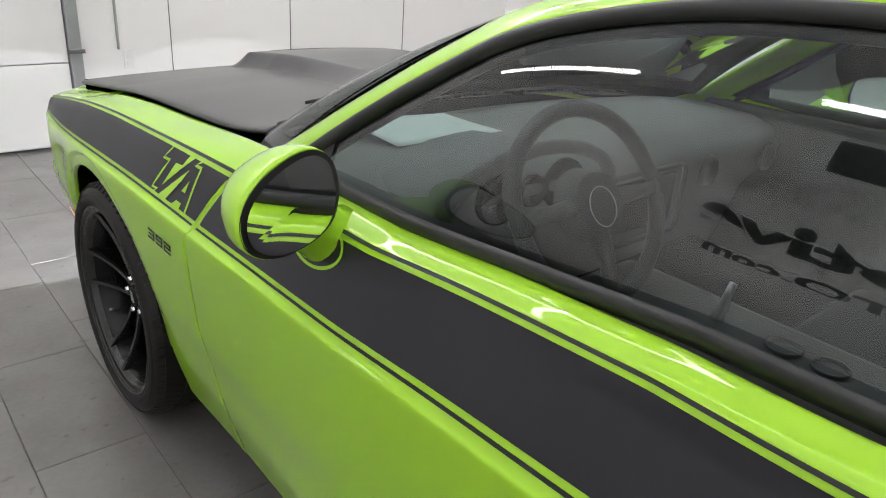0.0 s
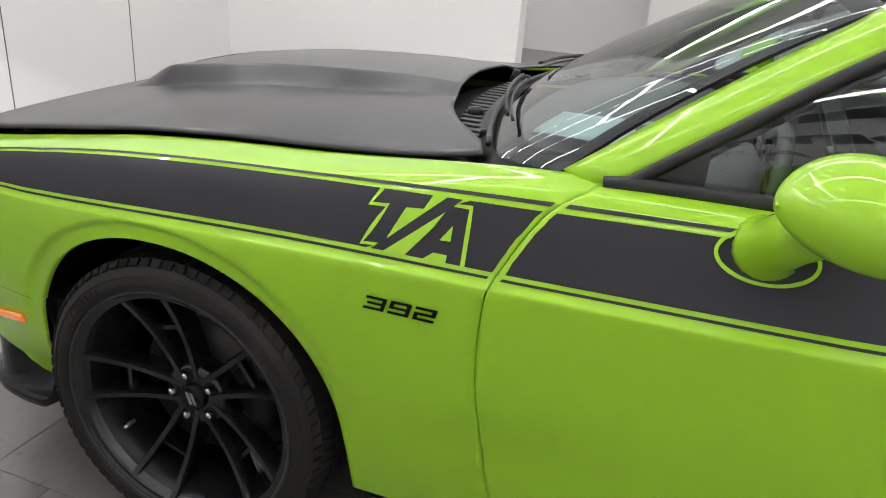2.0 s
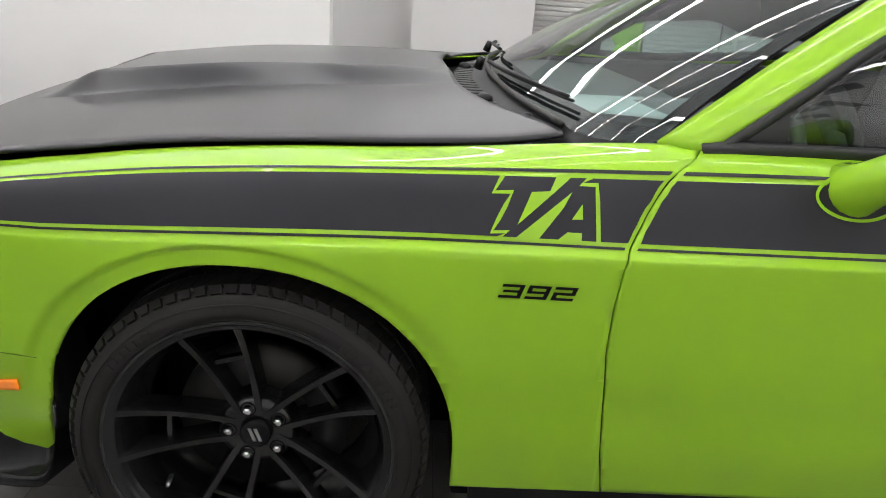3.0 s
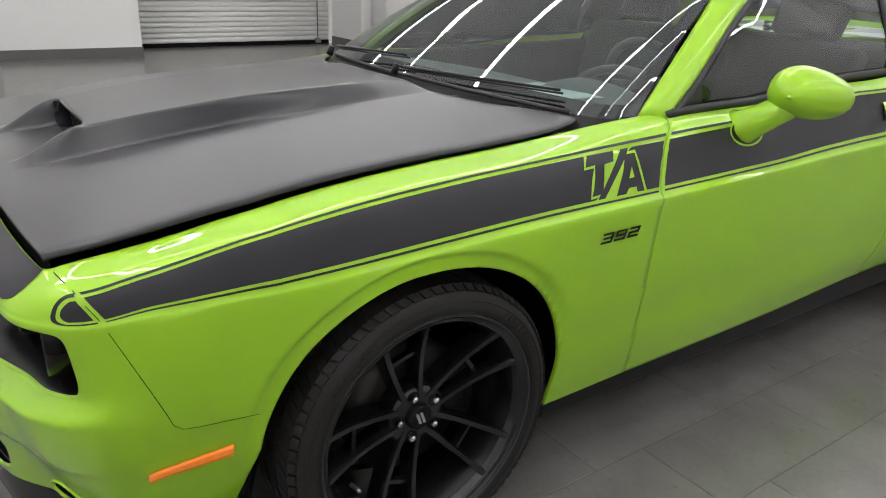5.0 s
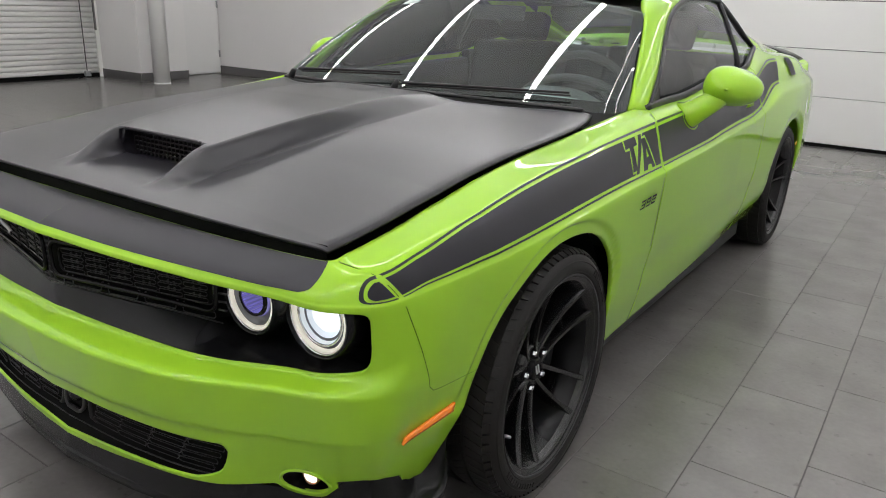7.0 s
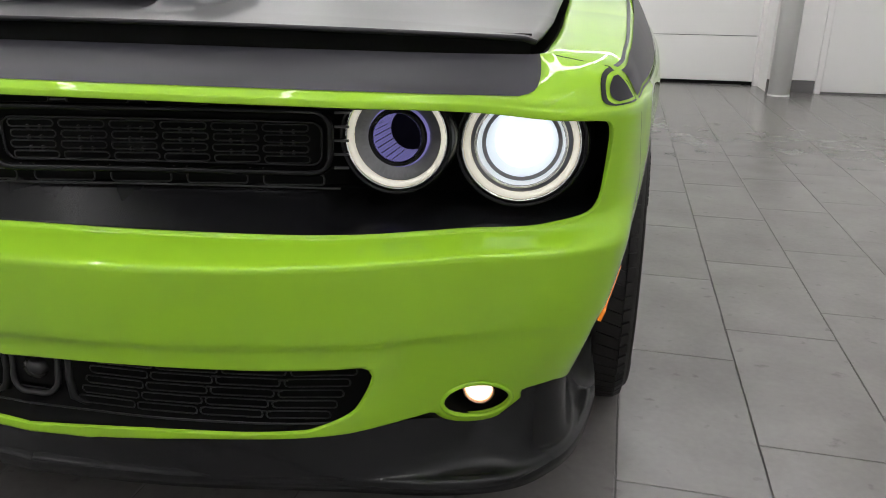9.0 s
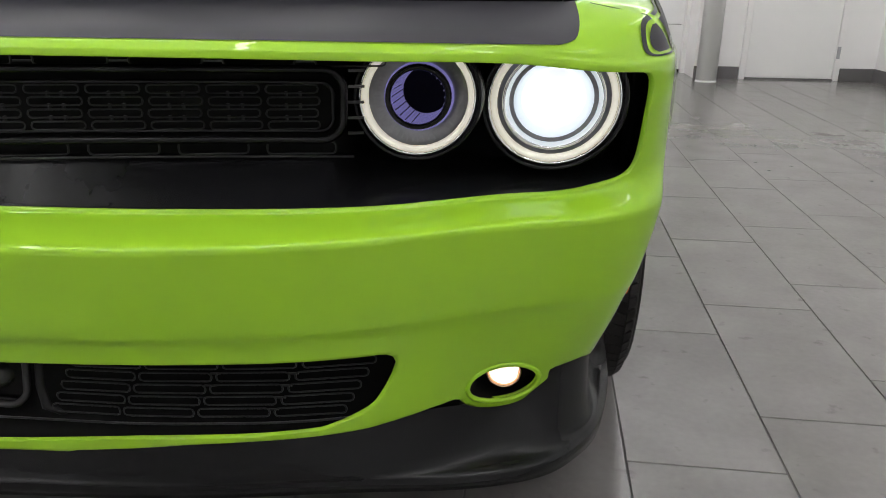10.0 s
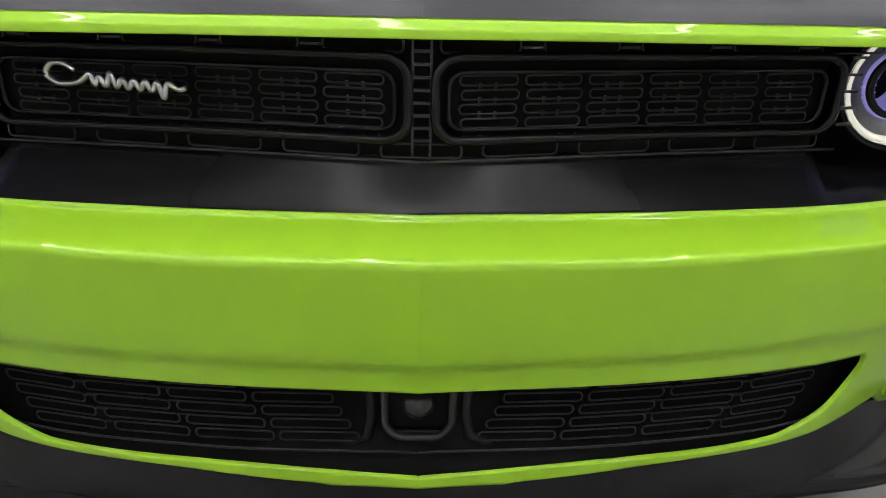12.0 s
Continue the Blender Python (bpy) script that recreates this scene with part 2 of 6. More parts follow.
def hermite(T, V, t, flat=False):
    """A smooth curve through values V (n, ...) at T, taken at t (array). flat: no overshoot."""
    T, V, t = np.asarray(T, float), np.asarray(V, float), np.asarray(t, float)
    h = np.diff(T)
    sh = (-1,) + (1,) * (V.ndim - 1)
    d = np.diff(V, axis=0) / h.reshape(sh)
    m = np.zeros_like(V)
    h0, h1 = h[:-1].reshape(sh), h[1:].reshape(sh)
    m[1:-1] = (d[:-1] * h1 + d[1:] * h0) / (h0 + h1)
    m[0], m[-1] = d[0], d[-1]
    if flat:
        lim = 2.2 * np.minimum(np.abs(d[:-1]), np.abs(d[1:]))
        m[1:-1] = np.where(d[:-1] * d[1:] <= 0, 0, np.clip(m[1:-1], -lim, lim))
    i = np.clip(np.searchsorted(T, t, side="right") - 1, 0, len(T) - 2)
    s = ((t - T[i]) / h[i])
    s = s.reshape(s.shape + (1,) * (V.ndim - 1))
    hh = h[i].reshape(s.shape)
    return ((1 + 2 * s) * (1 - s) ** 2) * V[i] + s * (1 - s) ** 2 * hh * m[i] + s * s * (3 - 2 * s) * V[i + 1] + s * s * (s - 1) * hh * m[i + 1]


def line3(points, n, T=None):
    """n points of a smooth curve through points."""
    P = np.asarray(points, float)
    if T is None:
        T = np.r_[0, np.cumsum(np.linalg.norm(np.diff(P, axis=0), axis=1))]
    return hermite(T, P, np.linspace(T[0], T[-1], n))


def grid_faces(nu, nv, keep=None):
    return [(i * nv + j, (i + 1) * nv + j, (i + 1) * nv + j + 1, i * nv + j + 1)
            for i in range(nu - 1) for j in range(nv - 1) if keep is None or keep[i, j]]


def flip(faces):
    return [tuple(reversed(f)) for f in faces]


# ---- the car's skin: nine feature lines from the nose round the corner to the tail (half width, ahead, height) ----
SKIN = [
    [(0, .935, .242), (.28, .915, .25), (.54, .85, .262), (.70, .745, .270), (.785, .690, .266), (.838, .622, .275), (.848, .50, .262), (.845, .42, .240), (.86, .2, .22), (.86, 0, .22),
     (.894, -.3, .256), (.893, -.72, .264), (.900, -1.4, .288), (.887, -2.2, .300), (.875, -2.62, .27), (.88, -2.95, .27), (.88, -3.35, .28), (.84, -3.8, .30), (.76, -4.03, .32), (0, -4.10, .32)],
    [(0, .951, .404), (.28, .936, .412), (.54, .881, .426), (.70, .803, .435), (.812, .748, .438), (.872, .688, .435), (.882, .578, .42), (.898, .39, .40), (.92, .2, .40), (.925, 0, .40),
     (.925, -.3, .40), (.917, -.72, .40), (.926, -1.4, .41), (.925, -2.2, .42), (.935, -2.62, .42), (.945, -2.95, .42), (.94, -3.35, .43), (.89, -3.8, .44), (.80, -4.05, .45), (0, -4.13, .45)],
    [(0, .972, .457), (.28, .955, .464), (.54, .90, .478), (.70, .824, .488), (.816, .768, .491), (.888, .694, .496), (.899, .578, .50), (.914, .39, .50), (.935, .2, .5), (.94, 0, .5),
     (.935, -.3, .5), (.925, -.72, .5), (.932, -1.4, .51), (.935, -2.2, .52), (.95, -2.62, .53), (.96, -2.95, .53), (.95, -3.35, .53), (.90, -3.8, .53), (.81, -4.07, .53), (0, -4.15, .53)],
    [(0, .992, .575), (.28, .975, .579), (.54, .92, .591), (.70, .845, .599), (.816, .792, .602), (.896, .710, .60), (.914, .585, .60), (.925, .39, .60), (.942, .2, .61), (.947, 0, .61),
     (.943, -.3, .61), (.937, -.72, .61), (.94, -1.4, .62), (.944, -2.2, .63), (.957, -2.62, .64), (.966, -2.95, .65), (.955, -3.35, .65), (.905, -3.8, .64), (.82, -4.08, .62), (0, -4.16, .62)],
    [(0, .920, .603), (.28, .901, .606), (.54, .857, .614), (.694, .793, .622), (.794, .756, .629), (.878, .693, .650), (.915, .585, .70), (.924, .39, .70), (.943, .2, .72), (.948, 0, .72),
     (.944, -.3, .72), (.938, -.72, .72), (.942, -1.4, .73), (.943, -2.2, .74), (.955, -2.62, .76), (.962, -2.95, .77), (.95, -3.35, .77), (.905, -3.8, .76), (.825, -4.07, .75), (0, -4.15, .75)],
    [(0, .93, .80), (.28, .912, .80), (.54, .866, .798), (.70, .822, .796), (.802, .782, .787), (.876, .703, .785), (.906, .578, .80), (.919, .39, .81), (.931, .2, .82), (.936, 0, .83),
     (.937, -.3, .842), (.935, -.72, .852), (.940, -1.4, .862), (.938, -2.2, .875), (.935, -2.62, .92), (.94, -2.95, .92), (.93, -3.35, .92), (.89, -3.8, .91), (.82, -4.06, .89), (0, -4.14, .89)],
    [(0, .925, .812), (.28, .907, .812), (.54, .861, .811), (.70, .819, .809), (.795, .78, .803), (.868, .70, .806), (.895, .58, .818), (.911, .39, .834), (.919, .2, .844), (.921, 0, .854),
     (.920, -.3, .866), (.917, -.72, .872), (.925, -1.4, .886), (.915, -2.2, .905), (.885, -2.62, .972), (.90, -2.95, .975), (.895, -3.35, .97), (.865, -3.8, .955), (.81, -4.05, .93), (0, -4.13, .93)],
    [(0, .905, .826), (.28, .888, .826), (.54, .846, .825), (.70, .806, .826), (.785, .758, .832), (.845, .69, .849), (.857, .58, .874), (.855, .39, .915), (.85, .2, .942), (.845, 0, .960),
     (.84, -.3, .977), (.838, -.72, 1.0), (.846, -1.4, 1.022), (.838, -2.2, 1.035), (.775, -2.62, 1.095), (.785, -2.95, 1.09), (.795, -3.35, 1.075), (.80, -3.8, 1.00), (.77, -4.02, 1.03), (0, -4.10, 1.03)],
    [(0, .80, .862), (.28, .793, .862), (.54, .77, .862), (.70, .743, .863), (.757, .725, .865), (.763, .68, .873), (.763, .55, .893), (.755, .39, .922), (.748, .2, .95), (.743, 0, .969),
     (.735, -.3, .986), (.757, -.72, 1.03), (.79, -1.4, 1.04), (.785, -2.2, 1.07), (.715, -2.62, 1.165), (.70, -2.95, 1.13), (.70, -3.35, 1.10), (.72, -3.8, 1.035), (.70, -4.0, 1.01), (0, -4.08, 1.04)],
]
SK = np.array(SKIN, float)
COL = np.r_[0, np.cumsum(np.linalg.norm(np.diff(SK, axis=1), axis=2).mean(0))]
COLN = np.arange(SK.shape[1])


def skin(c, l):
    """Points of the skin: c counts the columns of the table from the nose, l its lines from the sill. x is the half width."""
    c, l = np.atleast_1d(np.asarray(c, float)), np.atleast_1d(np.asarray(l, float))
    t = np.interp(c, COLN, COL)
    rows = hermite(COL, np.moveaxis(SK, 1, 0), t)
    out = np.empty((len(c), 3))
    Tl = np.arange(SK.shape[0])
    h = np.diff(rows, axis=1)
    m = np.zeros_like(rows)
    m[:, 1:-1] = (h[:, :-1] + h[:, 1:]) / 2
    lim = 2.2 * np.minimum(np.abs(h[:, :-1]), np.abs(h[:, 1:]))
    m[:, 1:-1] = np.where(h[:, :-1] * h[:, 1:] <= 0, 0, np.clip(m[:, 1:-1], -lim, lim))
    m[:, 0], m[:, -1] = h[:, 0], h[:, -1]
    i = np.clip(np.floor(l).astype(int), 0, len(Tl) - 2)
    s = (l - i)[:, None]
    k = np.arange(len(c))
    crisp = 0.66 * np.clip((6 - c) / 1.8, 0, 1)[:, None]      # the nose has a sharp crease along line 3
    m0, m1 = m[k, i], m[k, i + 1]
    m0 = np.where((i == 3)[:, None], m0 * (1 - crisp) + h[k, np.minimum(i, 7)] * crisp, m0)
    m1 = np.where(((i == 2) | (i == 3))[:, None], m1 * (1 - crisp) + h[k, np.minimum(i, 7)] * crisp, m1)
    out = ((1 + 2 * s) * (1 - s) ** 2) * rows[k, i] + s * (1 - s) ** 2 * m0 + s * s * (3 - 2 * s) * rows[k, i + 1] + s * s * (s - 1) * m1
    return out


def skin_normal(c, l):
    e = 0.02
    du = skin(np.asarray(c) + e, l) - skin(np.asarray(c) - e, l)
    ll, lh = np.maximum(np.asarray(l) - e, 0), np.minimum(np.asarray(l) + e, 8)
    dv = skin(c, lh) - skin(c, ll)
    n = np.cross(dv, du)
    n /= np.linalg.norm(n, axis=1)[:, None] + 1e-9
    n[n[:, 0] < -0.3] *= -1
    return n


GC, GL = [g.ravel() for g in np.meshgrid(np.linspace(4.6, 18, 270), np.linspace(0, 8, 81), indexing="ij")]
GYZ = skin(GC, GL)[:, 1:]


def side_cl(y, z):
    """The skin's (c, l) at a place on the flank, by how far ahead and how high it is."""
    y, z = np.atleast_1d(np.asarray(y, float)), np.atleast_1d(np.asarray(z, float))
    near = [int(np.argmin((GYZ[:, 0] - a) ** 2 + (GYZ[:, 1] - b) ** 2)) for a, b in zip(y, z)]
    c, l, e = GC[near].copy(), GL[near].copy(), 0.01
    for _ in range(6):
        p = skin(c, l)[:, 1:]
        pc, pl = (skin(c + e, l)[:, 1:] - p) / e, (skin(c, np.minimum(l + e, 8.0))[:, 1:] - skin(c, np.minimum(l + e, 8.0) - e)[:, 1:]) / e
        det = pc[:, 0] * pl[:, 1] - pc[:, 1] * pl[:, 0]
        det = np.where(np.abs(det) < 1e-6, 1e-6, det)
        dy, dz = y - p[:, 0], z - p[:, 1]
        c = np.clip(c + np.clip((dy * pl[:, 1] - dz * pl[:, 0]) / det, -.3, .3), 4.4, 18.2)
        l = np.clip(l + np.clip((pc[:, 0] * dz - pc[:, 1] * dy) / det, -.3, .3), 0, 8)
    return c, l


def side_point(y, z, off=0.0):
    c, l = side_cl(y, z)
    return skin(c, l) + off * skin_normal(c, l)


# ---- the car: body panels ----
car = tagged(new("car"), "lime-green two-door coupe, black hood ajar, black side stripes, headlights lit", "car")
HUB_Y, HUB_Z, REAR_Y = 0.0, 0.361, -2.946


def smooth01(t):
    t = np.clip(t, 0, 1)
    return t * t * (3 - 2 * t)


def side_of(sign, V):
    V = np.array(V, float)
    V[:, 0] = np.abs(V[:, 0]) * sign
    return V


def trimmed(cs, ls, inside):
    """A grid of the skin with a hole: inside(points, c, l) tells what is cut; the rim is drawn onto the hole's edge."""
    nu, nv = len(cs), len(ls)
    C, L = np.meshgrid(cs, ls, indexing="ij")
    c, l = C.ravel().copy(), L.ravel().copy()
    cut = inside(skin(c, l), c, l).reshape(nu, nv)
    keep = ~(cut[:-1, :-1] & cut[1:, :-1] & cut[1:, 1:] & cut[:-1, 1:])
    need = np.zeros((nu, nv), bool)
    for a, b in ((0, 0), (1, 0), (1, 1), (0, 1)):
        need[a:nu - 1 + a, b:nv - 1 + b] |= keep
    move = need & cut
    src, dst = [], []
    for i, j in zip(*np.nonzero(move)):
        best = None
        for di, dj in ((0, 1), (0, -1), (1, 0), (-1, 0), (1, 1), (1, -1), (-1, 1), (-1, -1)):
            a, b = i + di, j + dj
            if 0 <= a < nu and 0 <= b < nv and not cut[a, b]:
                best = (a, b)
                break
        if best:
            src.append(i * nv + j), dst.append(best[0] * nv + best[1])
    if src:
        c0, l0, c1, l1 = c[src], l[src], c[dst], l[dst]
        lo, hi = np.zeros(len(src)), np.ones(len(src))
        for _ in range(12):
            mid = (lo + hi) / 2
            cm, lm = c0 + (c1 - c0) * mid, l0 + (l1 - l0) * mid
            ins = inside(skin(cm, lm), cm, lm)
            lo, hi = np.where(ins, mid, lo), np.where(ins, hi, mid)
        c[src], l[src] = c0 + (c1 - c0) * hi, l0 + (l1 - l0) * hi
    P = skin(c, l)
    return P, c, l, keep, nv


def arch(cy, p, grow=1):
    """True within a wheel opening: round over the tyre, straighter down its back."""
    dy, dz = p[:, 1] - cy, p[:, 2] - 0.372
    r = np.where(dy > 0, 0.402 + 0.27 * np.maximum(0.078 - dz, 0), 0.418)
    top = np.where(dz > 0, 0.424, 0.9)
    return (np.abs(dy) / r) ** 2.15 + (np.maximum(dz, 0) / top) ** 2.15 < (1 if grow == 1 else grow ** 2.15)


def arch_flange(cy, P):
    """The flat lip round a wheel opening, a step back from the panel."""
    dy, dz = P[:, 1] - cy, np.maximum(P[:, 2] - 0.372, 0)
    rho = ((np.abs(dy) / 0.410) ** 2.15 + (dz / 0.424) ** 2.15) ** (1 / 2.15)
    P[:, 0] -= 0.010 * (1 - smooth01((rho - 1.065) / 0.035)) * (rho > 0.9) * smooth01((P[:, 2] - 0.42) / 0.2)


def grille_hole(p, c, l):
    """The long opening between the headlamps' ends."""
    half = 0.46
    end = 4.80
    u = np.clip((c - (end - 0.5)) / 0.5, 0, 3)
    w = np.abs(l - 4.5) / half
    return (c < 5.2) & (w < 1) & ((u <= 0) | (u ** 4.2 + w ** 3.8 < 1))


def low_hole(p, c, l):
    x, z = p[:, 0], p[:, 2]
    top = 0.394 + 0.006 * np.clip(x / 0.22, 0, 1) + 0.016 * (x / 0.57) ** 2
    bot = 0.270 - 0.012 * np.clip(1 - x / 0.22, 0, 1) + 0.008 * np.clip((x - 0.06) / 0.22, 0, 1) + 0.022 * np.clip((x - 0.25) / 0.3, 0, 1) ** 2
    xe = 0.578 - np.clip(0.405 - z, 0, 1) ** 1.6 * 1.75
    xe = xe - 0.016 * np.clip((z - top + 0.016) / 0.016, 0, 1) ** 2 - 0.045 * np.clip((bot + 0.032 - z) / 0.032, 0, 1) ** 2
    return (c < 3.2) & (l < 2) & (z < top) & (z > bot) & (x < xe)


def fog_hole(p, c, l):
    return (c < 5) & (((p[:, 0] - 0.722) / 0.050) ** 2 + ((p[:, 2] - 0.324) / 0.037) ** 2 < 1)


# the splitter's upper edge on the bumper
LIP_C = [0.4, 1.0, 1.5, 1.9, 2.35, 2.85, 3.3, 3.7, 4.0, 4.6, 5.2, 5.6]
LIP_Z = [0.247, 0.265, 0.275, 0.283, 0.296, 0.312, 0.322, 0.330, 0.341, 0.345, 0.335, 0.310]


def under_lip(p, c, l):
    by_fog = ((p[:, 0] - 0.722) / 0.066) ** 2 + ((p[:, 2] - 0.324) / 0.053) ** 2 < 1
    return (c > 0.4) & (c < 5.6) & (l < 1) & (p[:, 2] < np.interp(c, LIP_C, LIP_Z)) & ~by_fog


# the bumper's seam with the wing: ahead of it, or low in front of the wheel, is bumper
def is_bumper(p, c, l):
    seam = np.interp(p[:, 2], [0.50, 0.565, 0.60, 0.66, 0.72, 0.785, 0.812, 0.849, 0.87], [0.556, 0.556, 0.572, 0.597, 0.622, 0.650, 0.664, 0.691, 0.74])
    return (c < 7.3) & ((p[:, 1] > seam) | (p[:, 2] < 0.558))


def rims(keep, nv):
    """The open edges of a whole trimmed grid, by vertex numbers."""
    seen = {}
    for i in range(keep.shape[0]):
        for j in range(keep.shape[1]):
            if keep[i, j]:
                f = (i * nv + j, (i + 1) * nv + j, (i + 1) * nv + j + 1, i * nv + j + 1)
                for a, b in zip(f, f[1:] + f[:1]):
                    k = (min(a, b), max(a, b))
                    seen[k] = seen.get(k, 0) + 1
    return {k for k, n in seen.items() if n == 1}


def inset(V, F, c, l, depth, rim=None, ids=None):
    """Walls turned inwards along the open edges of a panel."""
    count = {}
    for f in F:
        for a, b in zip(f, f[1:] + f[:1]):
            k = (min(a, b), max(a, b))
            count.setdefault(k, []).append((a, b))
    V = [tuple(v) for v in V]
    nrm = skin_normal(c, l)
    back = {}
    out = list(F)
    for k, dirs in count.items():
        if len(dirs) == 1 and (rim is None or (min(ids[k[0]], ids[k[1]]), max(ids[k[0]], ids[k[1]])) in rim):
            a, b = dirs[0]
            for v in (a, b):
                if v not in back:
                    back[v] = len(V)
                    V.append(tuple(np.array(V[v]) - depth * nrm[v]))
            out.append((b, a, back[a], back[b]))
    return V, out


def used(V, F):
    ids = sorted({i for f in F for i in f})
    at = {i: n for n, i in enumerate(ids)}
    return np.array(V)[ids], [tuple(at[i] for i in f) for f in F], ids


def panel(name, P, c, l, F, sign, label, rim, depth=0.012, material=None):
    V, Fn, ids = used(P, F)
    V2, F2 = inset(V, Fn, c[ids], l[ids], depth, rim, ids)
    V2 = side_of(sign, V2)
    if sign > 0:
        F2 = flip(F2)
    return shell(name, V2, F2, material or GREEN, car, label)


DOOR_F = ([0.2, 0.245, 0.32, 0.39, 0.55, 0.66, 0.76, 0.84, 0.874, 0.93, 0.96, 0.985, 1.003, 1.03], [-0.752, -0.749, -0.737, -0.724, -0.706, -0.694, -0.693, -0.700, -0.708, -0.735, -0.752, -0.770, -0.79, -0.84])
DOOR_R = ([0.25, 0.35, 0.5, 0.7, 0.9, 1.03, 1.1], [-2.02, -2.06, -2.12, -2.18, -2.215, -2.225, -2.225])


def door_front(z):
    return np.interp(z, *DOOR_F)


def door_rear(z):
    return np.interp(z, *DOOR_R)


front_c = np.unique(np.r_[np.linspace(0, 3, 61), np.linspace(3, 5.2, 67), np.linspace(5.2, 7.3, 43), np.linspace(7.3, 11.35, 82)])
front_l = np.unique(np.r_[np.linspace(0, 0.5, 25), np.linspace(0.5, 2, 25), np.linspace(2, 4, 25), np.linspace(4, 5, 25), np.linspace(5, 8, 37)])
P, pc, pl, keep, NV = trimmed(front_c, front_l, lambda p, c, l: grille_hole(p, c, l) | low_hole(p, c, l) | fog_hole(p, c, l) | under_lip(p, c, l) | ((c > 6.2) & arch(HUB_Y, p)) | ((c > 10) & (p[:, 1] < door_front(p[:, 2]) + 0.0016)))


def face_ids(keep, nv, test, P, c, l):
    """Faces of a trimmed grid whose middle passes the test."""
    ids = [(i * nv + j, (i + 1) * nv + j, (i + 1) * nv + j + 1, i * nv + j + 1) for i in range(keep.shape[0]) for j in range(keep.shape[1]) if keep[i, j]]
    A = np.array(ids)
    ok = test(P[A].mean(1), c[A].mean(1), l[A].mean(1))
    return [ids[n] for n in np.nonzero(ok)[0]]


arch_flange(HUB_Y, P)
rimf = rims(keep, NV)
bump_faces = face_ids(keep, NV, is_bumper, P, pc, pl)
wing_faces = face_ids(keep, NV, lambda p, c, l: ~is_bumper(p, c, l), P, pc, pl)
for sign in (-1, 1):
    panel("front_wing", P, pc, pl, wing_faces, sign, "lime-green front wing with rounded wheel arch", rimf)
V1, F1, ids = used(P, bump_faces)
n = len(V1)
c1, l1 = pc[ids], pl[ids]
Va, Fa = inset(V1, F1, c1, l1, 0.007, {k for k in rimf if not (max(k) < NV)}, ids)
Va = np.array(Va)
shell("front_bumper", np.r_[side_of(-1, Va), side_of(1, Va)], list(Fa) + [tuple(i + len(Va) for i in f) for f in flip(Fa)], GREEN, car, "lime-green front bumper and nose with black grille openings")

mid_c = np.linspace(10.85, 13.2, 110)
mid_l = np.linspace(0, 8, 97)
Pm, mc, ml, keepm, NVm = trimmed(mid_c, mid_l, lambda p, c, l: (p[:, 1] > door_front(p[:, 2]) - 0.0016) | (p[:, 1] < door_rear(p[:, 2]) + 0.0016))
rimm = rims(keepm, NVm)
fd = face_ids(keepm, NVm, lambda p, c, l: np.ones(len(c), bool), Pm, mc, ml)
doors = {}
for sign, side in ((-1, "left"), (1, "right")):
    doors[sign] = panel("door", Pm, mc, ml, fd, sign, "long lime-green coupe door with a black stripe", rimm)

rear_c = np.linspace(12.8, 19, 150)
rear_l = np.linspace(0, 8, 73)
Pr, rc, rl, keepr, NVr = trimmed(rear_c, rear_l, lambda p, c, l: arch(REAR_Y, p) | ((c < 14) & (p[:, 1] > door_rear(p[:, 2]) - 0.0016)))
arch_flange(REAR_Y, Pr)
rimr = rims(keepr, NVr)
fq = face_ids(keepr, NVr, lambda p, c, l: np.ones(len(c), bool), Pr, rc, rl)
for sign, side in ((-1, "left"), (1, "right")):
    panel("rear_quarter_panel", Pr, rc, rl, fq, sign, "lime-green rear quarter panel with swept hip", rimr)


# ---- stripes and seams laid on the skin ----
def ribbon(name, yz, width, material, off=0.0018, signs=(-1,), closed=False, parent=None, label="", n=None):
    """A narrow band along a line on the flank given as (ahead, height)."""
    Q = np.array(yz, float)
    if closed:
        Q = np.r_[Q, Q[:1]]
    seglen = np.linalg.norm(np.diff(Q, axis=0), axis=1)
    pts = [Q[0]]
    for a, b, s in zip(Q[:-1], Q[1:], seglen):
        k = max(1, int(s / 0.02))
        pts += [a + (b - a) * (q + 1) / k for q in range(k)]
    pts = np.array(pts)
    d = np.gradient(pts, axis=0)
    if closed:
        d[0] = d[-1] = pts[1] - pts[-2]
    nn = np.stack([-d[:, 1], d[:, 0]], 1)
    nn /= np.linalg.norm(nn, axis=1)[:, None]
    w = width / 2
    allp = np.r_[pts - nn * w, pts + nn * w]
    V = side_point(allp[:, 0], allp[:, 1], off)
    k = len(pts)
    Fc = [(i, i + 1, k + i + 1, k + i) for i in range(k - 1)]
    return [shell(name, side_of(s, V), Fc, material, parent or car, label) for s in signs]


def poly_on_side(name, polys, material, off, signs=(-1,), parent=None, label=""):
    """Flat shapes given as (ahead, height) outlines, laid onto the flank."""
    bm = bmesh.new()
    for poly in polys:
        vs = [bm.verts.new((p[0], p[1], 0)) for p in poly]
        bm.faces.new(vs)
    bmesh.ops.triangulate(bm, faces=bm.faces[:])
    for _ in range(4):
        long = [e for e in bm.edges if e.calc_length() > 0.022]
        if not long:
            break
        bmesh.ops.subdivide_edges(bm, edges=long, cuts=1)
        bmesh.ops.triangulate(bm, faces=bm.faces[:])
    bm.verts.ensure_lookup_table()
    yz = np.array([(v.co.x, v.co.y) for v in bm.verts])
    F0 = [tuple(v.index for v in f.verts) for f in bm.faces]
    bm.free()
    V = side_point(yz[:, 0], yz[:, 1], off)
    return [shell(name, side_of(s, V), F0, material, parent or car, label) for s in signs]


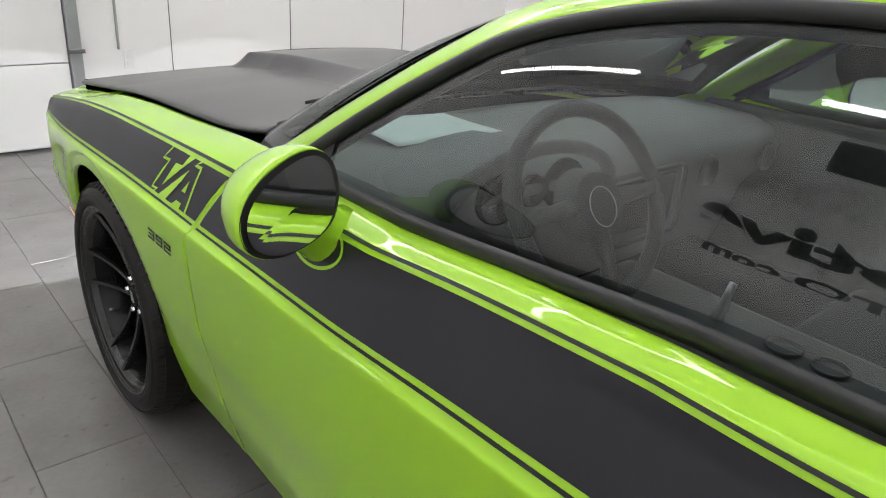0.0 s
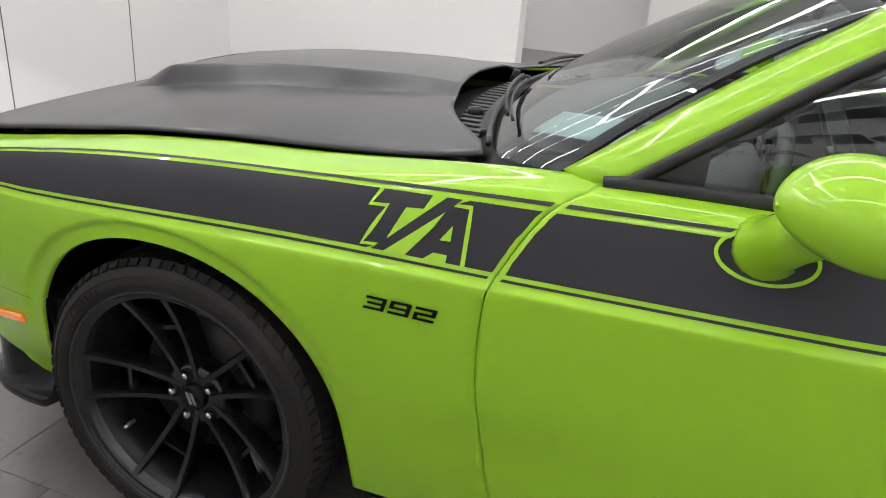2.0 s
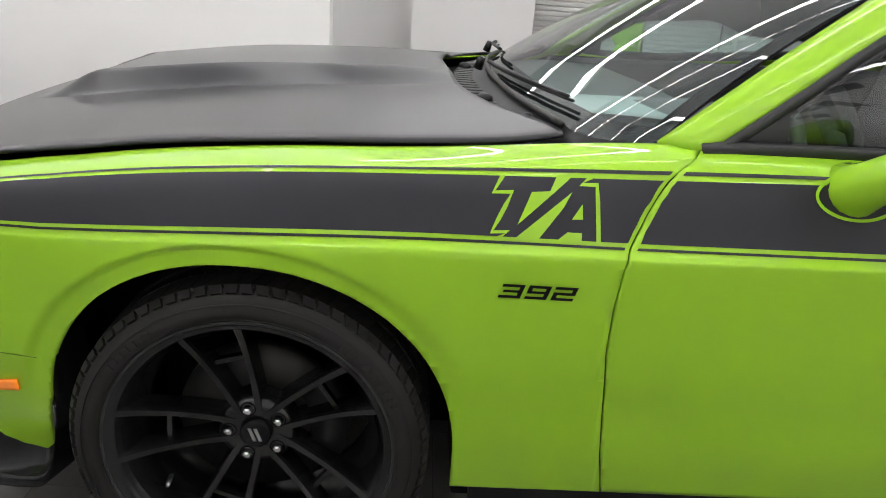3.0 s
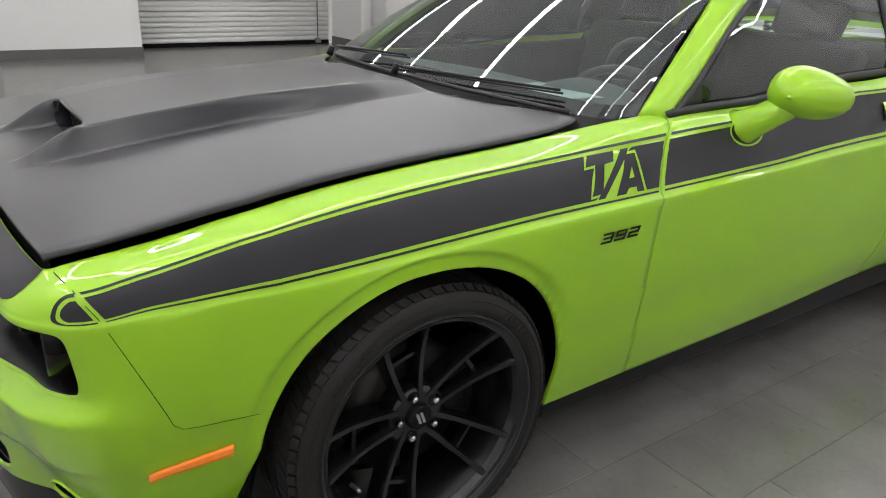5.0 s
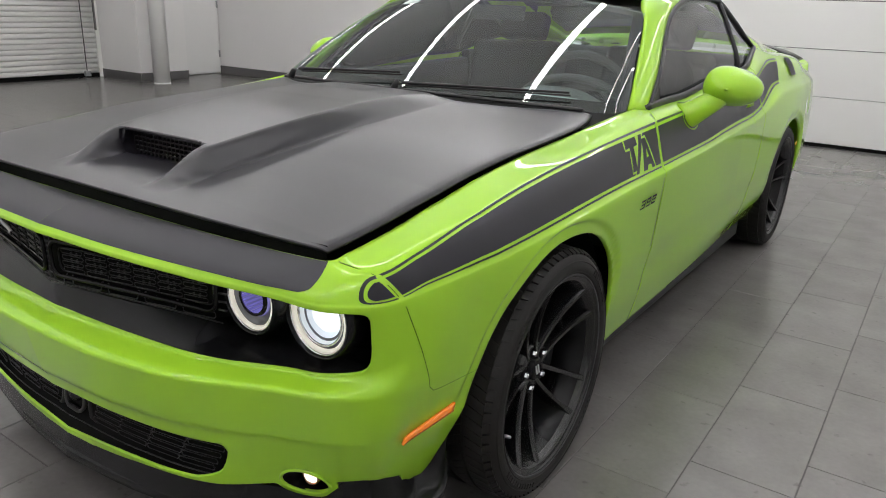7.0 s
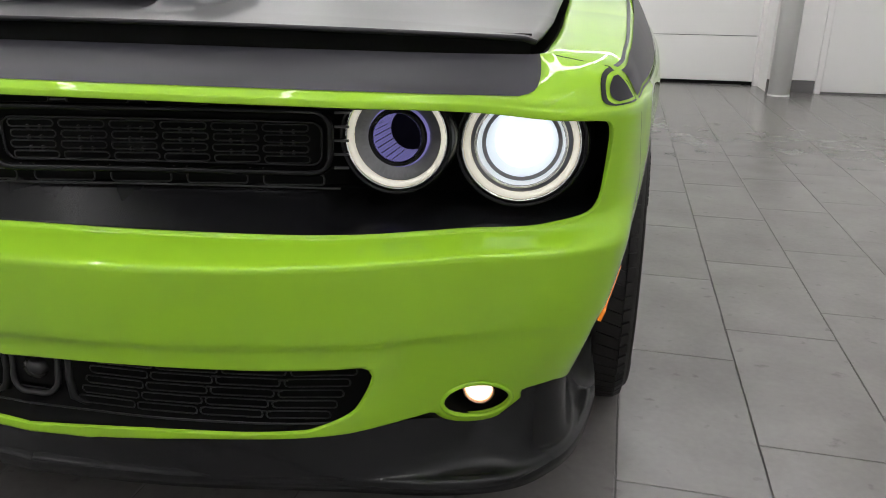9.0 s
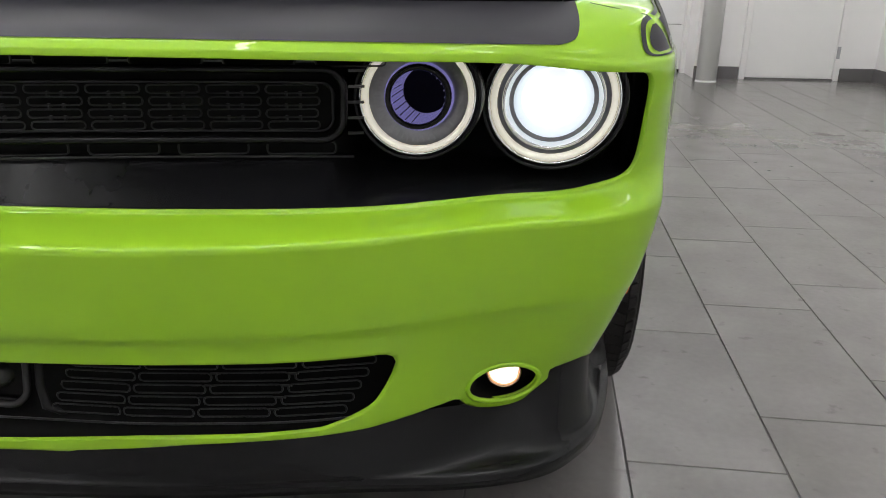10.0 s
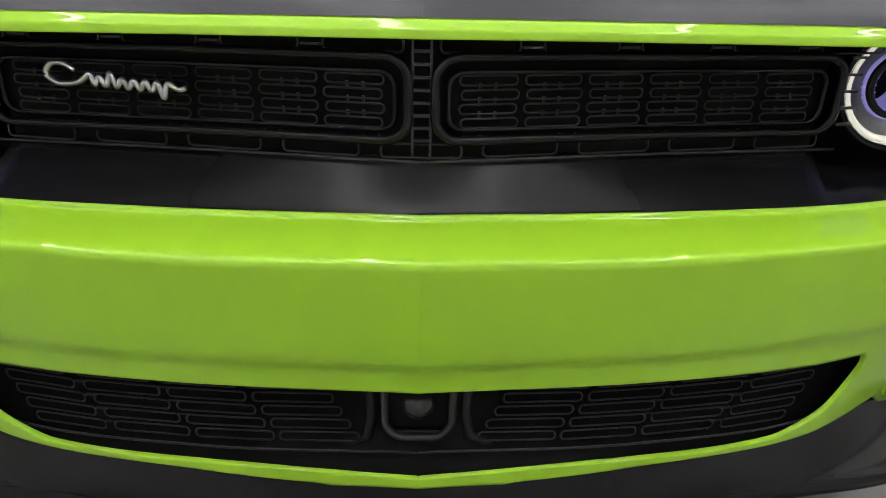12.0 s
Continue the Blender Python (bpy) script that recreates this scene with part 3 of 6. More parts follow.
def front_of(z):
    """How far ahead the stripe's seam with the bumper lies."""
    return np.interp(z, [0.72, 0.785, 0.812, 0.849, 0.87], [0.622, 0.650, 0.664, 0.691, 0.74])


# main band between lines 6 and 7 with a fine stripe outside each edge; its ends follow the panel gaps
def low_line(l, c):
    """The band's lines drop a little towards the nose."""
    return l - 0.28 * (7 - l) * smooth01((6.2 - c) / 1.3)


def on_line(l, f):
    """The column where f(ahead, height) falls through zero along one line of the band."""
    cc = np.linspace(4.6, 18, 2700)
    p = skin(cc, low_line(l, cc))
    return cc[int(np.argmax(f(p[:, 1], p[:, 2]) < 0))]


def strip(name, ls, starts, ends, m, material, label):
    """A strip of film over lines ls of the band, from columns starts to ends."""
    C = np.stack([np.linspace(a, b, m) for a, b in zip(starts, ends)], 1)
    C, L = C.ravel(), np.broadcast_to(ls, C.shape).ravel()
    L = low_line(L, C)
    V = skin(C, L) + 0.0012 * skin_normal(C, L)
    n = len(ls)
    for s in (-1, 1):
        shell(name, side_of(s, V), grid_faces(m, n) if s < 0 else flip(grid_faces(m, n)), material, car, label)


def between(name, l_lo, l_hi, n, start, end, m, material, label):
    ls = np.linspace(l_lo, l_hi, n)
    strip(name, ls, [on_line(l, start) for l in ls], [on_line(l, end) for l in ls], m, material, label)


def band_set(start, end, m):
    w = 0.0095 / 0.135
    between("side_stripe", 6 + 2.1 * w, 7 - 2.1 * w, 10, start, end, m, VINYL, "wide matt black side stripe")
    between("pinstripe", 6.0, 6 + w, 2, start, end, m, PINST, "thin black pinstripe")
    between("pinstripe", 7 - w, 7.0, 2, start, end, m, PINST, "thin black pinstripe")


band_set(lambda y, z: y - front_of(z) + 0.009, lambda y, z: y - door_front(z) - 0.011, 90)
band_set(lambda y, z: y - door_front(z) + 0.011, lambda y, z: y - door_rear(z) - 0.011, 70)
band_set(lambda y, z: y - door_rear(z) + 0.011, lambda y, z: y + 2.62 + (z - 0.92) * 1.0, 30)
# its rounded front end on the bumper
ls = np.linspace(6.2, 6.8, 9)
strip("side_stripe", ls, 4.755 + 1.1 * (ls - 6.5) ** 2 + 6 * np.abs(ls - 6.5) ** 4, [on_line(l, lambda y, z: y - front_of(z) - 0.008) for l in ls], 8, VINYL, "black front end of the side stripe")
for l0, l1 in ((6.0, 6.1), (6.9, 7.0)):
    strip("pinstripe", [l0, l1], [4.98, 4.98], [on_line(l, lambda y, z: y - front_of(z) - 0.004) for l in (l0, l1)], 8, PINST, "thin black pinstripe")
ta = np.linspace(-math.pi / 2, math.pi / 2, 25)
arc = [np.array([4.985 - a * np.cos(ta) ** 0.75, 6.5 + b * np.sign(np.sin(ta)) * np.abs(np.sin(ta)) ** 0.8]) for a, b in ((0.30, 0.40), (0.385, 0.50))]
C = np.stack([arc[0][0], arc[1][0]], 1).ravel()
L = low_line(np.stack([arc[0][1], arc[1][1]], 1).ravel(), C)
V = skin(C, L) + 0.0012 * skin_normal(C, L)
for s in (-1, 1):
    shell("pinstripe", side_of(s, V), flip(grid_faces(25, 2)) if s < 0 else grid_faces(25, 2), PINST, car, "pinstripe curved round the stripe's front end")

SEAMC = DARK
ribbon("panel_gap", [(0.74, 0.872), (0.715, 0.862), (0.691, 0.849), (0.664, 0.812), (0.650, 0.785), (0.622, 0.72), (0.597, 0.66), (0.575, 0.605), (0.565, 0.575), (0.548, 0.560), (0.52, 0.557), (0.40, 0.556)], 0.0013, SEAMC, signs=(-1, 1), off=0.0008)
# dark strips set behind the door gaps stand in for the shade there
ribbon("gap_seal", [(float(np.interp(z, *DOOR_F)), z) for z in np.linspace(0.242, 1.02, 60)], 0.026, SEAMC, signs=(-1, 1), off=-0.010, label="dark strip behind the gap before the door, standing in for shade")
ribbon("gap_seal", [(float(np.interp(z, *DOOR_R)), z) for z in np.linspace(0.28, 1.06, 40)], 0.026, SEAMC, signs=(-1, 1), off=-0.010, label="dark strip behind the gap aft of the door, standing in for shade")
# black film on the nose behind its green lip
nl = np.linspace(6.5, 7.98, 13)
nend = 3.60 + 0.30 * (nl - 6.5) / 1.48 - 0.16 * np.clip(1 - (nl - 6.5) / 0.35, 0, 1) ** 2.2
C = np.stack([np.linspace(0, e, 60) for e in nend], 1).ravel()
L = np.broadcast_to(nl, (60, 13)).ravel()
V = skin(C, L) + 0.0012 * skin_normal(C, L)
for s in (-1, 1):
    shell("nose_film", side_of(s, V), grid_faces(60, 13) if s < 0 else flip(grid_faces(60, 13)), VINYL, car, "satin black film across the nose")

# ---- bonnet, popped a finger's width ----
def hood_edge(y):
    return np.interp(y, [-0.60, -0.56, -0.50, -0.42, -0.3, 0, 0.2, 0.39, 0.55, 0.68, 0.73], [0.690, 0.706, 0.719, 0.726, 0.729, 0.735, 0.740, 0.746, 0.753, 0.752, 0.748])


def hood_base(y):
    return hermite([-0.62, -0.5, -0.3, 0, 0.2, 0.39, 0.55, 0.68, 0.80], [1.022, 1.008, 0.993, 0.978, 0.961, 0.935, 0.909, 0.888, 0.871], np.asarray(y, float))


MOUTH_Y, MOUTH_X = 0.560, 0.172         # the scoop's mouth: the front end of the raised centre


def hood_z(x, y):
    """The bonnet's height: a raised centre that ends in a mouth, with two fins running forward from its corners."""
    ax, e = np.abs(x), hood_edge(y)
    crown = (0.020 + 0.014 * smooth01((0.05 - np.asarray(y)) / 0.4)) * (1 - (ax / e) ** 2)
    half = np.interp(y, [-0.5, -0.1, 0.3, 0.57, 0.76], [0.25, 0.25, 0.245, 0.225, 0.205])
    soft = np.interp(y, [-0.5, 0.2, 0.57, 0.76], [0.11, 0.060, 0.048, 0.070])
    rise = np.interp(y, [-0.50, -0.41, -0.32, -0.2, 0, 0.3, 0.56], [0.004, 0.010, 0.019, 0.033, 0.044, 0.052, 0.056])
    rise = rise * (1 - smooth01((np.asarray(y) - 0.565) / 0.185))
    q = np.clip((ax - half + soft / 2) / soft, 0, 1)
    bump = rise * (1 - 0.25 * smooth01(q) - 0.75 * q)
    ramp = np.clip((np.asarray(y) - MOUTH_Y) / 0.004, 0, 1) * (1 - smooth01((ax - MOUTH_X + 0.028) / 0.034))
    dip = 0.010 * ramp * (1 - smooth01((np.asarray(y) - 0.575) / 0.15))
    roll = 0.005 * smooth01((ax - (e - 0.02)) / 0.02)
    return hood_base(y) + crown + bump * (1 - ramp) - dip - roll


def hood_front(x):
    return 0.800 - 0.072 * (np.abs(x) / 0.75) ** 2.2


def hood_back(x):
    return hermite([0, 0.15, 0.3, 0.4, 0.5, 0.58, 0.66, 0.74], [-0.335, -0.350, -0.380, -0.412, -0.465, -0.525, -0.582, -0.605], np.abs(np.asarray(x, float)))


hu = np.unique(np.r_[np.linspace(-1, -0.46, 28), np.linspace(-0.45, 0.45, 121), np.linspace(0.46, 1, 28)])
hv = np.unique(np.r_[np.linspace(0, 0.70, 60), np.linspace(0.71, 1, 110)])
U, W = np.meshgrid(hu, hv, indexing="ij")


def hood_xy(u, w):
    x = u * 0.735
    for _ in range(4):
        y = hood_back(x) + (hood_front(x) - hood_back(x)) * w
        x = u * hood_edge(y)
    return x, y


X, Y = hood_xy(U, W)
Z = hood_z(X, Y)
mouth = (np.abs(X) < MOUTH_X - 0.012) & (Y > MOUTH_Y - 0.006) & (Y < MOUTH_Y + 0.014)
kp = ~(mouth[:-1, :-1] & mouth[1:, :-1] & mouth[1:, 1:] & mouth[:-1, 1:])
hood = shell("hood", np.stack([X, Y, Z + 0.006], -1).reshape(-1, 3), grid_faces(len(hu), len(hv), kp), SATIN, car, "satin black bonnet with a raised centre and one scoop, standing slightly open", thick=0.007)
# the scoop's mouth: a roof lip, a floor sloping in, a dark back and a mesh
sx = np.linspace(-0.166, 0.166, 25)
lip = [(x, MOUTH_Y - 0.004 - 0.006 * (x / 0.166) ** 2, float(hood_z(x, MOUTH_Y - 0.006)) + 0.003 - 0.004 * (abs(x) / 0.166) ** 6) for x in sx]
V, Fc = ring_sweep(lip, 0.006, 8, squash=0.005)
shell("scoop_lip", V, Fc, SATIN, hood, "rolled lip of the bonnet scoop")
ys_ = np.linspace(MOUTH_Y + 0.022, 0.47, 10)
floor_v = [(x, y, float(hood_z(x, MOUTH_Y + 0.022)) + 0.004 - 0.012 * k / 9) for x in sx for k, y in enumerate(ys_)]
shell("scoop_floor", floor_v, grid_faces(len(sx), 10), SATIN, hood, "floor running into the scoop")
back = [(x, 0.475, float(hood_z(x, 0.475)) + d) for x in sx for d in (-0.075, 0.004)]
shell("scoop_back", back, flip(grid_faces(len(sx), 2)), DARK, hood, "dark inside of the scoop")
for s_ in (-1, 1):
    cheek = [(s_ * 0.164, y, float(hood_z(0.164, MOUTH_Y - 0.01)) + d) for y in (0.475, 0.52, MOUTH_Y + 0.012) for d in (-0.070, -0.030, 0.0)]
    shell("scoop_cheek", cheek, grid_faces(3, 3), SATIN, hood, "side wall of the scoop")
mz = float(hood_z(0.0, MOUTH_Y + 0.02))
bm = bmesh.new()
for k in range(19):
    x = -0.155 + 0.31 * k / 18
    box(bm, x - 0.0016, x + 0.0016, 0.528, 0.534, mz - 0.004, mz + 0.070)
for q in range(5):
    z = mz + 0.008 + 0.013 * q
    box(bm, -0.158, 0.158, 0.528, 0.533, z - 0.0018, z + 0.0018)
part("scoop_mesh", bm, CELL, hood, "black plastic mesh")

# near-black sheets below the gap stand in for the shade under the bonnet
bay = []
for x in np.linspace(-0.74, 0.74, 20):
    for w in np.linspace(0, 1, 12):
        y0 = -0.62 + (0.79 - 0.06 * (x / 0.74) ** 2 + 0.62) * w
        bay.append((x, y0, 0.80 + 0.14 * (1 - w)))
shell("engine_bay", bay, flip(grid_faces(20, 12)), DARK, car, "engine bay sheet, near black for the shade under the bonnet")
for s in (-1, 1):
    rail = [(s * float(hood_edge(y) + 0.006), y, float(hood_base(y)) - 0.020 - d) for y in np.linspace(-0.58, 0.70, 30) for d in (0.0, 0.05)]
    shell("bonnet_seal", rail, grid_faces(30, 2), DARK, car, "near-black sheet in the bonnet gap, standing in for shade")
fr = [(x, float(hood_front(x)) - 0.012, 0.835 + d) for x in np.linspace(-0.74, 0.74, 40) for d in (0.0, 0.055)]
shell("bonnet_seal", fr, grid_faces(40, 2), DARK, car, "near-black sheet in the bonnet gap, standing in for shade")


# ---- roof, pillars and glass ----
RAIL_OUT = [(.785, -.848, 1.020), (.744, -1.02, 1.146), (.685, -1.20, 1.271), (.645, -1.36, 1.358), (.616, -1.60, 1.416), (.606, -1.85, 1.432), (.612, -2.10, 1.420), (.638, -2.30, 1.345), (.668, -2.45, 1.268), (.700, -2.58, 1.185), (.715, -2.70, 1.150)]
RAIL_IN = [(.749, -.765, 1.035), (.677, -.98, 1.188), (.612, -1.165, 1.312), (.545, -1.295, 1.388), (.455, -1.60, 1.460), (.435, -1.85, 1.474), (.445, -2.15, 1.456), (.505, -2.45, 1.378), (.560, -2.75, 1.280), (.585, -3.05, 1.185), (.605, -3.25, 1.125)]
NR = 70
outer, inner = line3(RAIL_OUT, NR, np.arange(len(RAIL_OUT))), line3(RAIL_IN, NR, np.arange(len(RAIL_IN)))


def rail_grid(a, b, n=7, bow=0.007):
    V = []
    for p, q in zip(a, b):
        for k in range(n):
            u = k / (n - 1)
            out = np.array([1.0, 0, 0.9]) * bow * 4 * u * (1 - u)
            V.append(p + (q - p) * u + out)
    return np.array(V)


for s in (-1, 1):
    V = rail_grid(outer, inner)
    Fc = grid_faces(NR, 7)
    shell("roof_pillar", side_of(s, V), Fc if s < 0 else flip(Fc), GREEN, car, "lime-green windscreen pillar and roof rail", thick=0.02, offset=-1 if s < 0 else -1)
    # hip between the side window's tail and the rear deck
    a = line3([(.700, -2.56, 1.168), (.715, -2.62, 1.160), (.705, -2.95, 1.128), (.70, -3.30, 1.103)], 20)
    b = line3([(.553, -2.48, 1.343), (.565, -2.75, 1.272), (.585, -3.05, 1.185), (.605, -3.27, 1.120)], 20)
    V = rail_grid(a, b, 6, 0.014)
    shell("rear_pillar", side_of(s, V), grid_faces(20, 6) if s < 0 else flip(grid_faces(20, 6)), GREEN, car, "lime-green rear pillar")

# roof skin, black
roof_t = np.linspace(0.30, 0.66, 30)
idx = roof_t * (len(RAIL_IN) - 1)
edge = hermite(np.arange(len(RAIL_IN)), np.array(RAIL_IN, float), idx)
V = []
for p in edge:
    for u in np.linspace(-1, 1, 25):
        V.append((p[0] * u, p[1] + 0.055 * (1 - u * u) * (1 if p[1] > -1.4 else 0.4), p[2] + 0.028 * (1 - u * u)))
shell("roof", V, flip(grid_faces(30, 25)), SATIN, car, "satin black roof panel", thick=0.02)


def screen_grid(base, top, n, m, bow):
    V = []
    for j in range(m):
        w = j / (m - 1)
        for i in range(n):
            p = base[i] + (top[i] - base[i]) * w
            V.append(p + np.array([0, 0.6, 0.8]) * bow * 4 * w * (1 - w))
    return V


NS = 49
xs = np.linspace(-1, 1, NS)
xs = np.sign(xs) * (1 - (1 - np.abs(xs)) ** 1.7)
WB_U, WB_Y = [0, 0.2, 0.4, 0.58, 0.77, 0.90, 0.955, 0.985, 1.0], [-0.482, -0.490, -0.508, -0.535, -0.575, -0.608, -0.635, -0.680, -0.758]
wbase = np.array([(0.748 * x, float(np.interp(abs(x), WB_U, WB_Y)), 1.030 - 0.004 * abs(x)) for x in xs])
wtop = np.array([(0.590 * x, -1.140 - 0.085 * abs(x) ** 2, 1.400 - 0.050 * abs(x) ** 2) for x in xs])
shield = shell("windscreen", screen_grid(wbase, wtop, NS, 16, 0.020), grid_faces(16, NS), SHIELD, car, "raked windscreen of clear glass reflecting ceiling lights")
shield.visible_shadow = False
# black border under the glass edge
bv, bf = [], []
def border(c0, c1):
    k = len(bv)
    bv.extend(list(c0) + list(c1))
    n = len(c0)
    bf.extend([(k + i, k + i + 1, k + n + i + 1, k + n + i) for i in range(n - 1)])
G = np.array(screen_grid(wbase, wtop, NS, 16, 0.020)).reshape(16, NS, 3) - np.array([0, 0.003, 0.005])
def inwards(a, b, d):
    """A point d metres from a towards b."""
    return a + (b - a) * d / np.linalg.norm(b - a)


border(G[0], [inwards(a, b, 0.062) for a, b in zip(G[0], G[3])])
border(G[15], [inwards(a, b, 0.050) for a, b in zip(G[15], G[12])])
border([g[0] for g in G], [inwards(g[0], g[8], 0.040) for g in G])
border([g[-1] for g in G], [inwards(g[-1], g[-9], 0.040) for g in G])
shell("windscreen_border", bv, bf, PIANO, car, "black printed border of the windscreen", smooth=False)
# sticker at its head
st = [G[r][c] + np.array([0, .002, .006]) for r in (13, 14) for c in (33, 36)]
shell("screen_sticker", st, [(0, 1, 3, 2)], PAPER, car, "small white sticker on the windscreen", smooth=False, thick=0.001)

# cowl and wipers
cow = []
for x, b in zip(xs, wbase):
    hb = float(hood_back(b[0]))
    for k in range(12):
        u = k / 11
        cow.append((b[0], hb + 0.06 + (b[1] - hb - 0.065) * u, 0.972 + 0.056 * u ** 2 + 0.010 * math.sin(u * 9.4) * (1 - u)))
shell("cowl", cow, grid_faces(NS, 12), BLACK, car, "black plastic cowl below the windscreen")
for k in range(30):
    x = -0.60 + 1.20 * k / 29
    a, b = float(hood_back(x)) - 0.015, float(np.interp(x, wbase[:, 0], wbase[:, 1])) + 0.03
    m_ = (a + b) / 2
    part("cowl_slat", boxes((x - 0.012, x + 0.012, m_ - 0.030, m_ + 0.030, 0.996, 1.004), bevel=0.003, m=None), TRIM, car, "black slat of the cowl's air intake")
V, Fc = ring_sweep([(x, float(np.interp(x, wbase[:, 0], wbase[:, 1])) + 0.012, 1.032) for x in np.linspace(-0.66, 0.66, 41)], 0.007, 8)
shell("cowl_seal", V, Fc, TRIM, car, "rubber edge between cowl and glass")
for x, r_ in ((-0.33, 0.020), (0.24, 0.020), (-0.52, 0.012), (0.45, 0.012)):
    y_ = float(hood_back(x)) - 0.055
    V, Fc = ring_sweep([(x, y_, 0.985), (x, y_, 1.014), (x, y_, 1.020)], [r_ * 1.15, r_, r_ * 0.6], 14)
    shell("cowl_cap", V, Fc, BLACK, car, "round black cap on the cowl")
for xa, xb, off in ((-0.02, -0.60, 0.0), (0.55, 0.02, 0.012)):
    pts = []
    for k in range(14):
        u = k / 13
        x = xa + (xb - xa) * u
        yb = float(np.interp(x, wbase[:, 0], wbase[:, 1]))
        pts.append((x, yb + 0.012 - 0.035 * u, 1.058 + off + 0.022 * u))
    V, Fc = ring_sweep(pts, [0.0065 - 0.0025 * k / 13 for k in range(14)], 8)
    wiper = shell("wiper", V, Fc, BLACK, car, "black windscreen wiper at rest")
    V, Fc = ring_sweep([(x, y - 0.012, z - 0.010) for x, y, z in pts], 0.0035, 6)
    shell("wiper_blade", V, Fc, TRIM, wiper, "rubber wiper blade")
    V, Fc = ring_sweep([(xa + .02, pts[0][1] + .03, 1.035), (xa + .01, pts[0][1] + .02, 1.068)], [0.014, 0.010], 12)
    shell("wiper_pivot", V, Fc, BLACK, wiper, "black pivot cap")

# side glass: from the belt to the roof rail
oy, ox, oz = outer[::-1, 1], outer[::-1, 0], outer[::-1, 2]
BELT = ([-2.58, -2.45, -2.3, -2.16, -2.05, -1.9, -1.4, -0.9, -0.84], [1.172, 1.140, 1.102, 1.070, 1.064, 1.060, 1.050, 1.040, 1.030])


def glass_xz(y, w):
    zb, zt = np.interp(y, *BELT), np.interp(y, oy, oz) - 0.006
    xb, xt = np.interp(y, [-2.58, -2.2, -1.4, -0.85], [.696, .762, .772, .768]), np.interp(y, oy, ox) - 0.006
    zt = np.maximum(zt, zb + 0.001)
    return xb + (xt - xb) * w + 0.016 * 4 * w * (1 - w) * min(1, (zt - zb) / 0.3), zb + (zt - zb) * w


def pane(name, ys, label, s):
    V = [(s * glass_xz(y, w)[0], y, glass_xz(y, w)[1]) for y in ys for w in np.linspace(0, 1, 9)]
    ob = shell(name, V, grid_faces(len(ys), 9) if s > 0 else flip(grid_faces(len(ys), 9)), GLASS, car, label)
    ob.visible_shadow = False
    return ob


for s in (-1, 1):
    pane("side_window", np.linspace(-2.085, -0.865, 40), "closed door window of lightly tinted glass", s)
    pane("quarter_window", np.linspace(-2.555, -2.115, 18), "small fixed rear side window", s)
    # door mirror's sail panel and trim round the opening
    tp = [(s * (x + 0.002), y, z) for x, y, z in zip(outer[:, 0], outer[:, 1], outer[:, 2]) if y > -2.585]
    V, Fc = ring_sweep([(x, y, z - 0.010) for x, y, z in tp], 0.010, 8, squash=0.013)
    trim_ = shell("window_trim", V, Fc, TRIM, car, "black double rubber trim round the side glass")
    V, Fc = ring_sweep([(x - s * 0.006, y, z - 0.032) for x, y, z in tp if y > -2.5], 0.008, 8, squash=0.009)
    shell("inner_seal", V, Fc, TRIM, trim_)
    V, Fc = ring_sweep([(s * (glass_xz(y, 0.0)[0] + 0.012), y, float(glass_xz(y, 0.0)[1]) - 0.004) for y in np.linspace(-2.58, -0.845, 50)], 0.012, 8, squash=0.018)
    shell("belt_trim", V, Fc, TRIM, car, "black belt moulding below the side glass")
    V, Fc = ring_sweep([(s * (glass_xz(-2.10, w)[0] + 0.002), -2.10 - 0.03 * w, glass_xz(-2.10, w)[1]) for w in np.linspace(0, 1, 12)], 0.020, 8, squash=0.01, up=(1, 0, 0))
    shell("centre_trim", V, Fc, TRIM, car, "black strip between the side windows")
    tri = [(s * (glass_xz(y, w)[0] + 0.004), y, glass_xz(y, w)[1]) for y in np.linspace(-1.005, -0.868, 9) for w in np.linspace(0, 1, 5)]
    shell("sail_panel", tri, grid_faces(9, 5), TRIM, car, "black corner panel of the door window")

# rear screen, deck and spoiler
rb = np.array([(0.60 * x, -3.24 - 0.06 * (1 - x * x), 1.125 + 0.012 * (1 - x * x)) for x in xs])
rt = np.array([(0.556 * x, -2.42 + 0.05 * (1 - x * x), 1.362 + 0.045 * (1 - x * x)) for x in xs])
rg = shell("rear_window", screen_grid(rb, rt, NS, 10, 0.01), flip(grid_faces(10, NS)), GLASS, car, "raked rear window of tinted glass")
rg.visible_shadow = False
deck = [(u * np.interp(y, [-4.08, -3.24], [.70, .71]), y, 1.03 + 0.08 * (y + 4.08) / 0.84 + 0.03 * (1 - u * u)) for y in np.linspace(-4.08, -3.22, 12) for u in np.linspace(-1, 1, 15)]
shell("boot_lid", deck, grid_faces(12, 15), GREEN, car, "lime-green boot lid")
sp = [(0.74 * u, -3.93 + 0.10 * u * u, 1.140 - 0.095 * abs(u) ** 3.2) for u in np.linspace(-1, 1, 25)]
V, Fc = ring_sweep(sp, 0.07, 10, squash=0.014)
spoiler = shell("spoiler", V, Fc, SATIN, car, "satin black boot spoiler")
for s in (-1, 1):
    part("spoiler_foot", boxes((s * 0.5 - .03, s * 0.5 + .03, -3.96, -3.86, 1.06, 1.12), bevel=0.008), SATIN, spoiler)
    V, Fc = ring_sweep([(s * 0.890, -3.64, 0.545), (s * 0.885, -3.70, 0.545)], [0.012, 0.012], 8)
    shell("rear_marker", V, Fc, AMBERHOT, car, "small lit red side marker")
